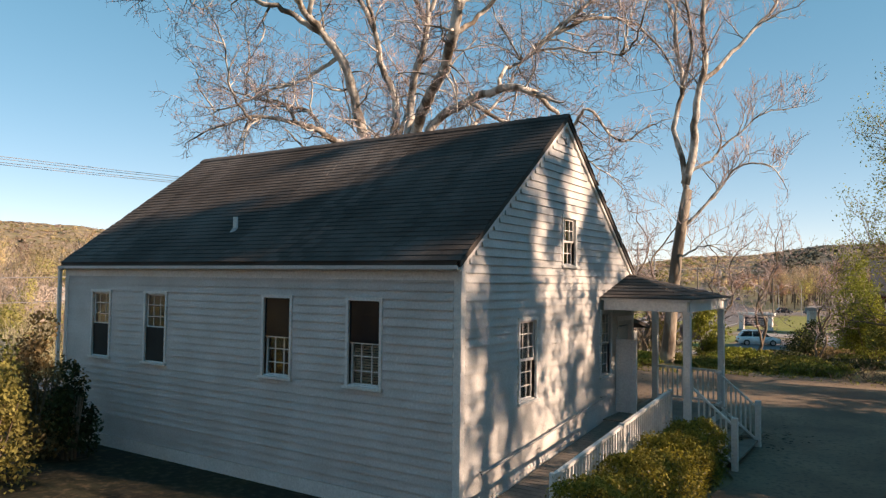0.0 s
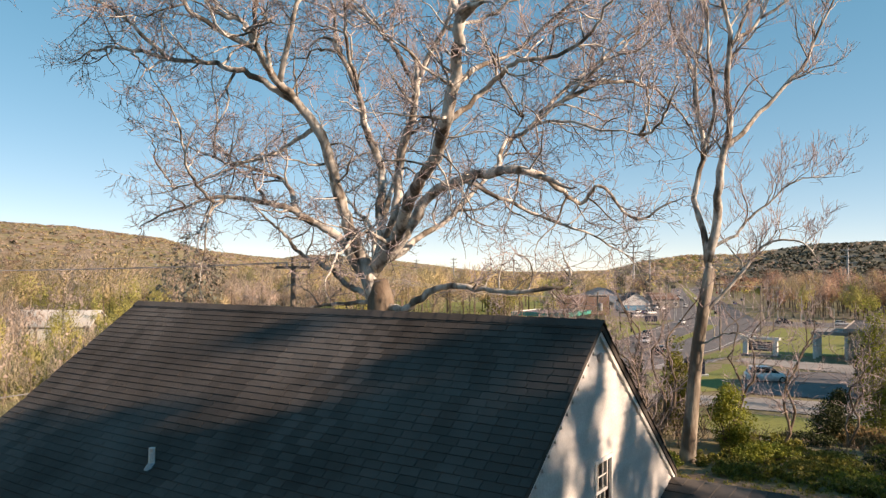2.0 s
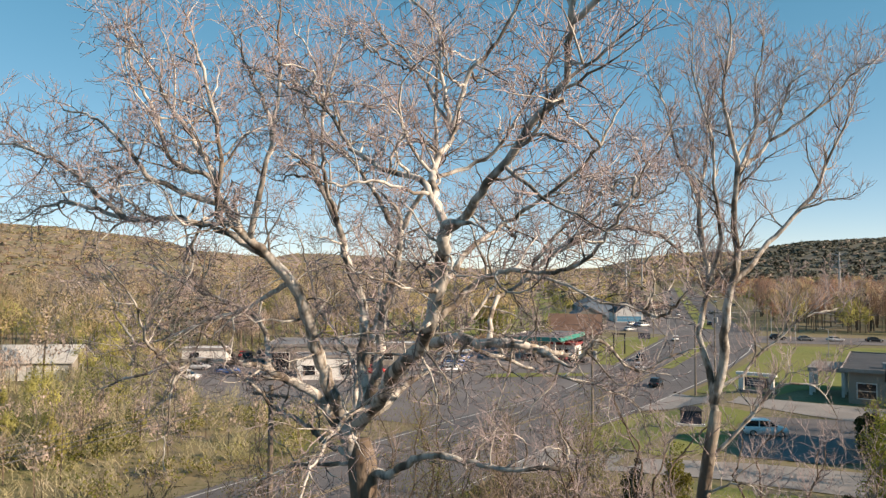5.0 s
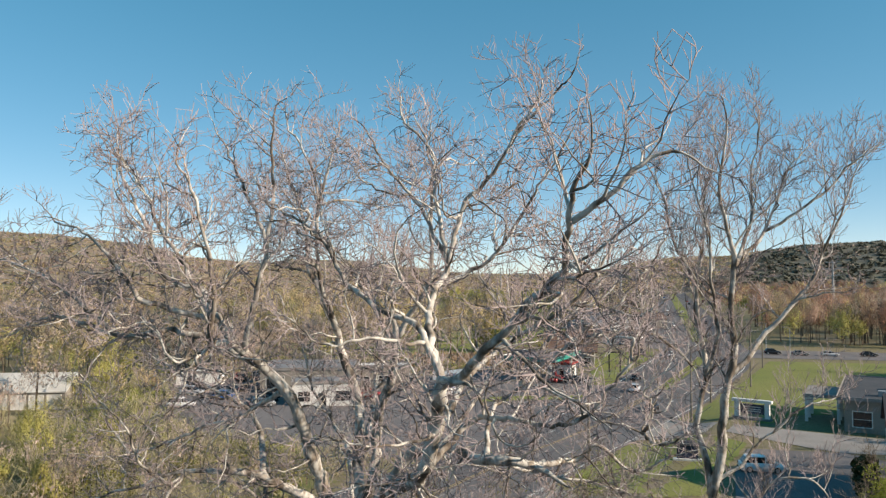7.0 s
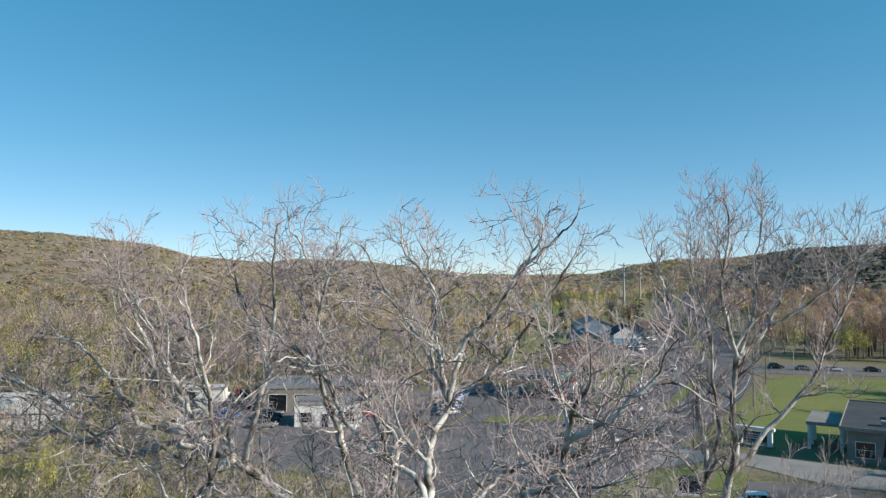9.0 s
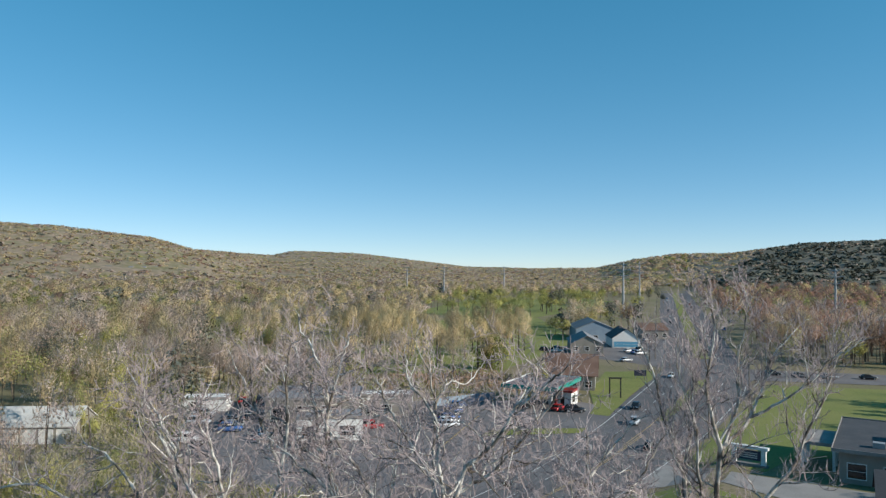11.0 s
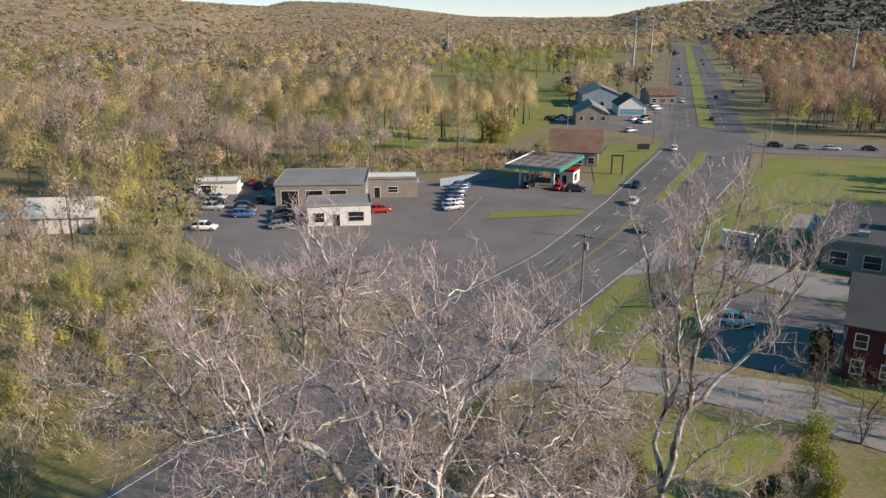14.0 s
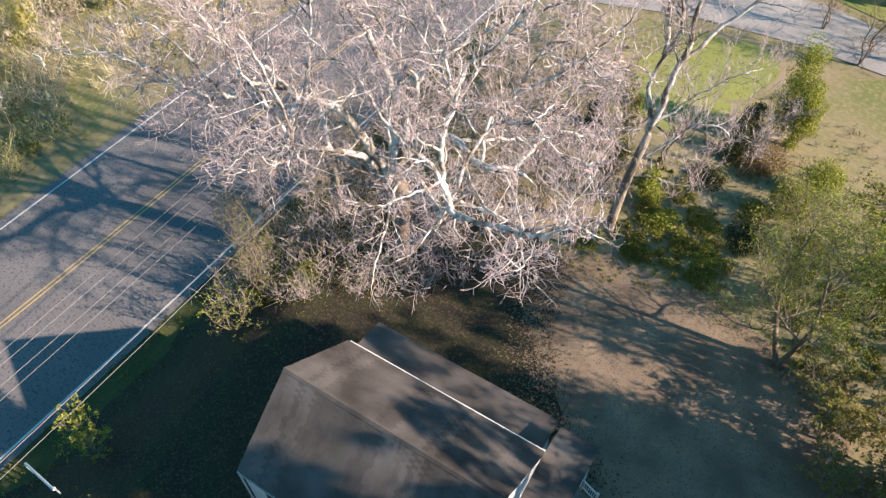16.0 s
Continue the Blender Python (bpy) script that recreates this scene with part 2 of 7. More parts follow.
M_SIGNDARK = material("dark_sign_panel", (0.03, 0.035, 0.06), (0.05, 0.05, 0.08), 2, 0.5)
M_STONE = material("grey_stone", (0.163, 0.155, 0.148), (0.237, 0.222, 0.207), 1.5, 0.9, fine=9, bump=0.6)


# ---- geometry helpers ----
class Geo:
    def __init__(self):
        self.v, self.f = [], []

    def box(self, x0, x1, y0, y1, z0, z1, rz=0.0, at=(0, 0, 0)):
        c, s = math.cos(rz), math.sin(rz)
        k = len(self.v)
        for z in (z0, z1):
            for x, y in ((x0, y0), (x1, y0), (x1, y1), (x0, y1)):
                self.v.append((at[0] + x * c - y * s, at[1] + x * s + y * c, at[2] + z))
        self.f += [(k, k + 3, k + 2, k + 1), (k + 4, k + 5, k + 6, k + 7), (k, k + 1, k + 5, k + 4), (k + 1, k + 2, k + 6, k + 5),
                   (k + 2, k + 3, k + 7, k + 6), (k + 3, k, k + 4, k + 7)]
        return self

    def hull8(self, low, high):
        """A block from two loops of the same number of corners."""
        k, n = len(self.v), len(low)
        self.v += [tuple(p) for p in low] + [tuple(p) for p in high]
        self.f.append(tuple(range(k + n - 1, k - 1, -1)))
        self.f.append(tuple(range(k + n, k + 2 * n)))
        for i in range(n):
            j = (i + 1) % n
            self.f.append((k + i, k + j, k + n + j, k + n + i))
        return self

    def face(self, *pts):
        k = len(self.v)
        self.v += [tuple(p) for p in pts]
        self.f.append(tuple(range(k, k + len(pts))))
        return self

    def tube(self, pts, radii, n=6, cap=True):
        k = len(self.v)
        m = len(pts)
        ref = Vector((0.31, 0.87, 0.38))
        for i in range(m):
            a, b = Vector(pts[max(i - 1, 0)]), Vector(pts[min(i + 1, m - 1)])
            d = (b - a).normalized() if (b - a).length > 1e-9 else Vector((0, 0, 1))
            u = d.cross(ref)
            if u.length < 1e-3:
                u = d.cross(Vector((1, 0, 0)))
            u.normalize()
            w = d.cross(u)
            r, p = radii[i], Vector(pts[i])
            for j in range(n):
                t = 2 * math.pi * j / n
                q = p + u * (r * math.cos(t)) + w * (r * math.sin(t))
                self.v.append((q.x, q.y, q.z))
        for i in range(m - 1):
            for j in range(n):
                j2 = (j + 1) % n
                self.f.append((k + i * n + j, k + i * n + j2, k + (i + 1) * n + j2, k + (i + 1) * n + j))
        if cap:
            self.f.append(tuple(k + j for j in range(n - 1, -1, -1)))
            self.f.append(tuple(k + (m - 1) * n + j for j in range(n)))
        return self

    def disc(self, c, axis, r, depth, n=16):
        """A short cylinder round c along axis x or y."""
        a = Vector(axis) * (depth / 2)
        return self.tube([Vector(c) - a, Vector(c) + a], [r, r], n)


def mesh_of(name, geo, mats, smooth=False):
    me = bpy.data.meshes.new(name)
    me.from_pydata(geo.v, [], geo.f)
    for m in (mats if isinstance(mats, (list, tuple)) else [mats]):
        me.materials.append(m)
    if smooth:
        me.shade_smooth()
    me.update()
    return me


def part(name, geo, mat, parent=None, label="", smooth=False, weld=False):
    me = geo if isinstance(geo, bpy.types.Mesh) else mesh_of(name, geo, mat, smooth)
    if weld:
        bm = bmesh.new()
        bm.from_mesh(me)
        bmesh.ops.remove_doubles(bm, verts=bm.verts[:], dist=1e-4)
        bm.to_mesh(me)
        bm.free()
    ob = new(name, me)
    if parent is not None:
        ob.parent = parent
        chain, p = Matrix.Identity(4), parent
        while p is not None:
            chain = p.matrix_basis @ chain if p.parent is None else p.matrix_parent_inverse @ p.matrix_basis @ chain
            p = p.parent
        ob.matrix_parent_inverse = chain.inverted()
    if label:
        ob["label"] = label
    return ob


def thing(name, at, label, category, group="", kind=""):
    ob = new(name)
    ob.empty_display_size = 0.2
    ob.matrix_basis = Matrix.Translation(at)
    return tagged(ob, label, category, group, kind)


def single(name, geo, mat, label, category, group="", kind="", smooth=False):
    return tagged(part(name, geo, mat, None, "", smooth), label, category, group, kind)


def structure(name, geo, mat, label, smooth=False):
    return tagged(part(name, geo, mat, None, "", smooth), label, name.split("_")[0], "", "structure")


def mesh_np(name, verts, polys, mat, normals=None):
    """A mesh of equal polygons from arrays."""
    me = bpy.data.meshes.new(name)
    n, k = polys.shape
    me.vertices.add(len(verts))
    me.vertices.foreach_set("co", verts.astype(np.float32).ravel())
    me.loops.add(n * k)
    me.loops.foreach_set("vertex_index", polys.astype(np.int32).ravel())
    me.polygons.add(n)
    me.polygons.foreach_set("loop_start", np.arange(0, n * k, k, dtype=np.int32))
    me.materials.append(mat)
    me.update(calc_edges=True)
    if normals is not None:
        me.normals_split_custom_set_from_vertices(normals.astype(np.float32))
    return me


# ---- terrain ----
def ss(a, b, v):
    u = np.clip((np.asarray(v, float) - a) / (b - a), 0, 1)
    return u * u * (3 - 2 * u)


SKY_AZ = np.array([-180, -100, -80, -63.8, -60.4, -54.2, -51.4, -45.6, -43.9, -38.7, -33.3, -30.1, -24.8, -19.9, -17.0, -14.1, -10.1, -5.3, -0.6, 15, 60, 100, 180])
SKY_EL = np.array([1.2, 2.4, 3.2, 3.04, 2.95, 2.28, 1.48, 1.08, 1.44, 1.29, 0.67, 0.31, 0.22, 0.3, 0.99, 1.4, 1.45, 2.11, 2.28, 2.6, 2.2, 1.5, 1.2])


def ground_z(x, y):
    x, y = np.asarray(x, float), np.asarray(y, float)
    base = -2.8 * ss(30, 50, y) - 0.5 * ss(60, 85, y) - 1.7 * ss(95, 150, y)
    road = -3.2 - 0.6 * ss(25, 60, y) - 1.2 * ss(60, 110, y)
    z = base + (road - base) * ss(17, 25, -x)
    dx, dy = x - 4, y + 6
    r = np.hypot(dx, dy)
    az = np.degrees(np.arctan2(dx, dy))
    el = np.interp(az, SKY_AZ, SKY_EL)
    far = np.interp(az, (-51, -44, -27, -17), (2300, 3600, 3600, 2100))
    top = np.tan(np.radians(el)) * far + 28 - 13
    return z + (top + 5) * ss(0.42, 1.0, r / far) ** 1.3


def gz(x, y):
    return float(ground_z(x, y))


def spaced(dense0, dense1, step, reach, growth):
    a = list(np.arange(dense0, dense1 + 0.01, step))
    d, p = step, dense1
    while p < reach:
        d *= growth
        p += d
        a.append(p)
    d, p = step, dense0
    while p > -reach:
        d *= growth
        p -= d
        a.insert(0, p)
    return np.array(a)


gx = np.unique(np.round(np.concatenate([spaced(-160, 60, 3.0, 4400, 1.07), np.arange(-30, 16, 1.0)]), 2))
gy = np.unique(np.round(np.concatenate([spaced(-40, 300, 3.0, 4400, 1.07), np.arange(-20, 62, 1.0)]), 2))
GX, GY = np.meshgrid(gx, gy)
gverts = np.stack([GX, GY, ground_z(GX, GY)], -1).reshape(-1, 3)
nx, ny = len(gx), len(gy)
ii = (np.arange(ny - 1)[:, None] * nx + np.arange(nx - 1)[None, :]).ravel()
gpoly = np.stack([ii, ii + 1, ii + nx + 1, ii + nx], -1)
ground_me = mesh_np("ground", gverts, gpoly, M_GROUND)
ground_me.shade_smooth()
tagged(part("ground", ground_me, None), "rough meadow ground falling to a wide valley", "ground", "", "structure")


def drape(name, poly, mat, label, lift=0.05, step=4.0, kind="structure", category="", ragged=0.0):
    if ragged:
        rough = []
        for (ax, ay), (bx, by) in zip(poly, poly[1:] + poly[:1]):
            m = max(1, int(math.hypot(bx - ax, by - ay) / 0.8))
            for i in range(m):
                x, y = ax + (bx - ax) * i / m, ay + (by - ay) * i / m
                v = noise.noise_vector(Vector((x * 0.45, y * 0.45, 3.1))) + noise.noise_vector(Vector((x * 1.4, y * 1.4, 7.7))) * 0.5
                rough.append((x + v.x * ragged, y + v.y * ragged))
        poly = rough
    bm = bmesh.new()
    bm.faces.new([bm.verts.new((x, y, 0)) for x, y in poly])
    xs, ys = [p[0] for p in poly], [p[1] for p in poly]
    for lo, hi, no in ((min(xs), max(xs), (1, 0, 0)), (min(ys), max(ys), (0, 1, 0))):
        c = lo + step
        while c < hi:
            co = (c, 0, 0) if no[0] else (0, c, 0)
            bmesh.ops.bisect_plane(bm, geom=bm.verts[:] + bm.edges[:] + bm.faces[:], plane_co=co, plane_no=no)
            c += step
    bmesh.ops.triangulate(bm, faces=bm.faces[:])
    for v in bm.verts:
        v.co.z = gz(v.co.x, v.co.y) + lift
    bmesh.ops.recalc_face_normals(bm, faces=bm.faces[:])
    if sum(f.normal.z for f in bm.faces) < 0:
        bmesh.ops.reverse_faces(bm, faces=bm.faces[:])
    me = bpy.data.meshes.new(name)
    bm.to_mesh(me)
    bm.free()
    me.materials.append(mat)
    return tagged(part(name, me, None), label, category or name.split("_")[0], "", kind)


# road edges: y, left x, right x
ROAD = [(-400, -60, -44), (-150, -47, -31), (-60, -43.3, -27), (5, -42.7, -26.6), (50, -43.6, -27.0), (95, -42.6, -27.2), (135, -45.9, -25.6),
        (185, -51.8, -27.3), (222, -56.3, -31.7), (335, -87, -61), (530, -141, -110), (1100, -294, -257)]
RY = np.array([r[0] for r in ROAD], float)
RL = np.array([r[1] for r in ROAD], float)
RR = np.array([r[2] for r in ROAD], float)


def strip(name, f0, f1, y0, y1, mat, label, lift, step=6.0):
    """A ribbon of the road between the fractions f0 and f1 of its width."""
    g = Geo()
    n = max(1, int((y1 - y0) / step))
    for i in range(n + 1):
        y = y0 + (y1 - y0) * i / n
        a, b = np.interp(y, RY, RL), np.interp(y, RY, RR)
        for f in (f0, f1):
            x = a + (b - a) * f
            g.v.append((x, y, gz(x, y) + lift))
    g.f = [(2 * i, 2 * i + 1, 2 * i + 3, 2 * i + 2) for i in range(n)]
    return structure(name, g, mat, label)


strip("road", -0.03, 1.03, -400, 1100, M_ROAD, "worn grey asphalt main road curving up the valley", 0.07, 5)
for k, (f, w) in enumerate(((0.475, 0.008), (0.495, 0.008))):
    strip("road_marking_yellow_%d" % k, f, f + w, -120, 128, M_YELLOW, "worn yellow centre line on the road", 0.085)
for k, f in enumerate((0.02, 0.985)):
    strip("road_marking_edge_%d" % k, f, f + 0.009, -200, 205, M_LINE, "white edge line on the road", 0.085)
for f in (0.25, 0.74):
    for y in np.arange(78, 1000, 12.0):
        if 208 < y < 252:
            continue
        strip("lane_dash", f, f + 0.009, y, y + 3.5, M_LINE, "white lane dash on the road", 0.085, 4)
strip("median_near", 0.46, 0.56, 142, 206, M_LAWN, "narrow grass median with a yellow edge", 0.16)
strip("median_edge_near", 0.445, 0.455, 118, 208, M_YELLOW, "yellow line beside the median", 0.09)
strip("median_far", 0.40, 0.62, 256, 1000, M_LAWN, "grass median of the divided road", 0.16)
drape("gravel_yard", [(2.4, -24), (17, -25), (16, 5), (12, 19), (7, 22.8), (2, 24), (-3, 24), (-7.5, 22), (-7, 16.5), (-3, 11.5), (2.0, 9.5), (2.6, 6.5)], M_GRAVEL, "packed gravel and dirt yard beside the house", 0.05, 2.0, ragged=0.9)
drape("driveway_low", [(-27.5, 66), (-24, 62.5), (-16, 60.8), (-8, 64.3), (0.8, 66.3), (8, 63.2), (24, 58), (30, 50), (24, 46), (8.3, 57), (0.6, 58), (-9.5, 57.4), (-17.4, 55.2), (-24, 54.5), (-27.5, 50)], M_CONCRETE, "pale worn driveway off the main road", 0.07)
drape("driveway_up", [(-27.3, 114), (-22, 108), (-15, 105), (0.4, 104.6), (8, 106), (9, 97), (-1.9, 93), (-6, 94), (-16, 98.5), (-22, 97.5), (-27.3, 92)], M_CONCRETE, "pale concrete drive to the parking lot", 0.07)
drape("parking_lot", [(-12, 89.5), (-2, 93), (2.6, 91), (2.0, 72.5), (-2, 68), (-9.5, 66.5), (-11.5, 78)], M_ASPHALT, "dark asphalt parking lot beside the red house", 0.09)
drape("lawn_roadside", [(-26.6, 90), (-21, 96), (-12.5, 93), (-12.5, 78), (-11, 67), (-16, 62.5), (-23, 64.5), (-26.6, 70)], M_LAWN, "green roadside lawn", 0.05, ragged=0.5)
drape("lawn_corner", [(-24.8, 116), (-21, 111), (-12, 108), (-10, 120), (-2, 128), (30, 130), (40, 180), (32, 226), (-24.5, 206), (-24, 160)], M_LAWN, "large green corner lawn", 0.05, 6)
drape("lawn_bank", [(-24, 53), (-17, 53.8), (-9, 56), (0.5, 56.6), (8, 55.5), (22, 45), (20, 37), (6, 40), (-8, 43), (-24, 45)], M_DRYGRASS, "dry grass bank below the driveway", 0.05, ragged=1.2)
CLEARING = [(-46.2, 16), (-46.6, 54), (-58, 58), (-72, 54), (-66, 40), (-58, 22)]
BANK_LAWN = [(-11, 47.5), (-8.5, 55.2), (-1, 55.8), (0, 51), (-2, 43), (-5, 38), (-8, 40)]
drape("lawn_below_drive", BANK_LAWN, M_LAWN, "bright green lawn below the driveway", 0.10, ragged=0.6)
drape("grass_clearing", CLEARING, M_DRYGRASS, "grass clearing in the scrub across the road", 0.06, ragged=1.6)
drape("lawn_red_house", [(3, 71), (1.4, 67.5), (9, 64.8), (26, 60), (30, 72), (12, 70.6)], M_LAWN, "strip of lawn beside the red house", 0.06)
drape("cross_road", [(-31, 212), (60, 244), (140, 275), (136, 290), (56, 262), (-36, 236)], M_ASPHALT, "asphalt side road at the junction", 0.09, 6)
drape("lot_garage", [(-96, 69), (-86, 75), (-75, 84), (-64, 99.5), (-57, 110), (-60, 121), (-72, 146), (-100, 126), (-118, 113), (-132, 98)], M_ASPHALT, "asphalt lot of cars beside a garage", 0.07, 5)
drape("forecourt", [(-64, 99.5), (-54, 96), (-42.6, 96), (-44, 120), (-47, 145), (-50, 150), (-57, 153), (-74, 150), (-72, 146), (-60, 121), (-57, 110)], M_ASPHALT, "grey asphalt forecourt under a canopy", 0.08, 5)
drape("garage_lane", [(-96, 69), (-75, 62), (-43.5, 66), (-43, 96), (-54, 96), (-64, 99.5), (-75, 84), (-86, 75)], M_ASPHALT, "worn asphalt entry beside the road", 0.06, 5)
drape("shop_lot", [(-72, 232), (-58, 224), (-76, 300), (-90, 345), (-115, 335), (-125, 290), (-106, 240)], M_ASPHALT, "shop parking lot beside the road", 0.055, 6)
drape("grass_island", [(-60.5, 110), (-46, 122.5), (-46.5, 127), (-58, 119), (-61.5, 115)], M_LAWN, "grass island at the forecourt", 0.16)
drape("grass_corner_strip", [(-51, 141), (-46.8, 141), (-51, 170), (-54, 200), (-58, 215), (-70, 205), (-62, 170), (-53, 149)], M_LAWN, "green strip beside the road", 0.1)
drape("yard_soil_west", [(-24.2, -24), (1.5, -24), (2.2, -1), (-0.6, 1.6), (-9.8, 1.6), (-9.8, 7.4), (-1, 7.4), (-0.6, 11), (-5, 16), (-6, 22), (-14, 24), (-24.0, 22)], M_SOIL, "leaf-littered yard soil round the house, shade put in its colour", 0.07, 1.0, ragged=1.3)
drape("verge_west", [(-26.5, -60), (-22.8, -60), (-22.8, 24), (-23, 45), (-26.8, 52), (-26.3, 20)], M_VERGE, "green roadside verge below the yard, shade put in its colour", 0.045, 1.0, ragged=0.3)
for nm, lift, pts in (("fairway_near", 0.08, [(-95, 178), (-130, 158), (-190, 175), (-215, 240), (-228, 340), (-232, 405), (-190, 420), (-112, 290)]),
                ("fairway_far", 0.16, [(-190, 380), (-290, 420), (-360, 620), (-300, 760), (-232, 700), (-200, 520)])):
    drape(nm, pts, M_LAWN, "mown green fairway among trees", lift, 12)
drape("pond_water", [(-143, 178), (-158, 168), (-172, 186), (-161, 197)], M_WATER, "small dark pond in the meadow", 0.1, 8, "structure", "water")


# ---- the white house ----
HX0, HX1, HY0, HY1 = -11.23, -0.10, 0.12, 8.24
EAVE, RIDGE, RY_MID = 4.21, 7.26, 4.06
house = thing("house", (-5.6, 4.1, 0), "white clapboard one-and-a-half-storey house with a dark shingle roof", "house")
COURSE = 0.146


def wall_panel(u0, u1, z0, z1, holes, put, d0, d1):
    """Blocks round rectangular holes; put(u, d, z) gives the place."""
    g = Geo()
    us = sorted({u0, u1, *[h[0] for h in holes], *[h[1] for h in holes]})
    zs = sorted({z0, z1, *[h[2] for h in holes], *[h[3] for h in holes]})
    for a, b in zip(us, us[1:]):
        for c, d in zip(zs, zs[1:]):
            um, zm = (a + b) / 2, (c + d) / 2
            if any(h[0] < um < h[1] and h[2] < zm < h[3] for h in holes):
                continue
            g.hull8([put(a, d0, c), put(b, d0, c), put(b, d1, c), put(a, d1, c)], [put(a, d0, d), put(b, d0, d), put(b, d1, d), put(a, d1, d)])
    return g


SOUTH = [(-10.07, -9.41, 2.08, 3.51), (-8.07, -7.39, 2.08, 3.51), (-4.42, -3.74, 2.08, 3.51), (-2.34, -1.66, 2.08, 3.51)]
EAST = [(2.08, 2.74, 1.74, 3.16), (6.04, 6.67, 1.78, 3.18), (3.95, 4.57, 4.22, 5.16), (7.2, 8.1, 0.85, 2.85)]
to_south = lambda u, d, z: (u, HY0 + d, z)
to_east = lambda u, d, z: (HX1 - d, u, z)
wall_s = part("wall", wall_panel(HX0, HX1, -0.6, EAVE - 0.08, SOUTH, to_south, 0.0, 0.16), M_TRIM, house, weld=True)
wall_e = part("wall", wall_panel(HY0 + 0.17, HY1 - 0.17, -0.6, EAVE - 0.08, [h for h in EAST if h[3] < 4], to_east, 0.0, 0.16), M_TRIM, house, weld=True)
slope = (RIDGE - EAVE) / RY_MID


def gable_block(zs0, zs1, ya=None, yb=None):
    pts = []
    for z in (zs0, zs1):
        hw = max(0.02, (RIDGE - 0.14 - z) / slope)
        a, b = max(HY0 + 0.1, RY_MID - hw), min(HY1 - 0.1, RY_MID + hw)
        if ya is not None:
            a = ya
        if yb is not None:
            b = yb
        pts.append([(HX1, a, z), (HX1, b, z), (HX1 - 0.16, b, z), (HX1 - 0.16, a, z)])
    return pts


gb = Geo()
gb.hull8(*gable_block(EAVE - 0.08, 4.22))
gb.hull8(*gable_block(4.22, 5.16, yb=3.95))
gb.hull8(*gable_block(4.22, 5.16, ya=4.57))
gb.hull8(*gable_block(5.16, RIDGE - 0.16))
gable_e = part("gable_wall", gb, M_TRIM, house, weld=True)
part("wall", Geo().box(HX0, HX1, HY1 - 0.16, HY1, -0.6, EAVE - 0.08), M_TRIM, house)
gw = Geo().box(HX0, HX0 + 0.16, HY0 + 0.17, HY1 - 0.17, -0.6, EAVE - 0.08)
gw.face((HX0 + 0.02, HY0 + 0.1, EAVE - 0.08), (HX0 + 0.02, HY1 - 0.1, EAVE - 0.08), (HX0 + 0.02, RY_MID, RIDGE - 0.14))
gw.face((HX0 + 0.14, HY1 - 0.1, EAVE - 0.08), (HX0 + 0.14, HY0 + 0.1, EAVE - 0.08), (HX0 + 0.14, RY_MID, RIDGE - 0.14))
part("wall", gw, M_TRIM, house)
# Unseen rooms in near-black colour: room shade painted so the panes look dark.
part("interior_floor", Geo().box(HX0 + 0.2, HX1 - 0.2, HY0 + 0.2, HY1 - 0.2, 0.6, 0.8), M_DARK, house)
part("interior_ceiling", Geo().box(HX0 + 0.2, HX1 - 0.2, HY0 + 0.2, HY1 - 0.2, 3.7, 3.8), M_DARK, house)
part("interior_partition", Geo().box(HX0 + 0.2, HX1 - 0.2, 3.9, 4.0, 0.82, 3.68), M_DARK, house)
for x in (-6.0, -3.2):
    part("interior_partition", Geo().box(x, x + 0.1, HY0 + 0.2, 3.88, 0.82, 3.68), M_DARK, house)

# clapboards, one board a piece
rnd = random.Random(4)


def boards(u0, u1, z, holes, put, parent):
    top = z + COURSE
    spans = [(u0, u1, z, top)]
    for h in holes:
        sill, head = h[2] - 0.03, h[3] + 0.03
        if sill < top and head > z:
            cut = []
            for a, b, c, d in spans:
                lo, hi = h[0] - 0.03, h[1] + 0.03
                if hi <= a or lo >= b:
                    cut.append((a, b, c, d))
                    continue
                cut += [(a, lo, c, d)] if lo - a > 0.05 else []
                cut += [(hi, b, c, d)] if b - hi > 0.05 else []
                if sill > z + 0.02:
                    cut.append((lo, hi, z, sill))
                if head < top - 0.02:
                    cut.append((lo, hi, head, top))
            spans = cut
    thick = lambda q: 0.036 + (0.009 - 0.036) * (q - z) / COURSE
    for a, b, c, d in spans:
        e = rnd.uniform(-0.003, 0.003)
        dz = rnd.uniform(-0.003, 0.003) if c == z else 0.0
        t0, t1 = thick(c) + e, thick(d)
        lo = [put(a, -t0, c + dz), put(b, -t0, c + dz), put(b, -0.002, c + dz), put(a, -0.002, c + dz)]
        hi = [put(a, -t1, d), put(b, -t1, d), put(b, -0.002, d), put(a, -0.002, d)]
        part("clapboard", Geo().hull8(lo, hi), M_WHITE, parent)


z = 0.34
while z < EAVE - 0.32:
    boards(HX0 + 0.11, HX1 - 0.11, z, SOUTH, to_south, wall_s)
    z += COURSE
z = 0.34
while z < RIDGE - 0.3:
    hw = (RIDGE - 0.2 - (z + COURSE)) / slope
    a, b = max(HY0 + 0.11, RY_MID - hw), min(HY1 - 0.11, RY_MID + hw)
    if b - a > 0.15:
        boards(a, b, z, EAST, to_east, wall_e if z < EAVE - 0.2 else gable_e)
    z += COURSE

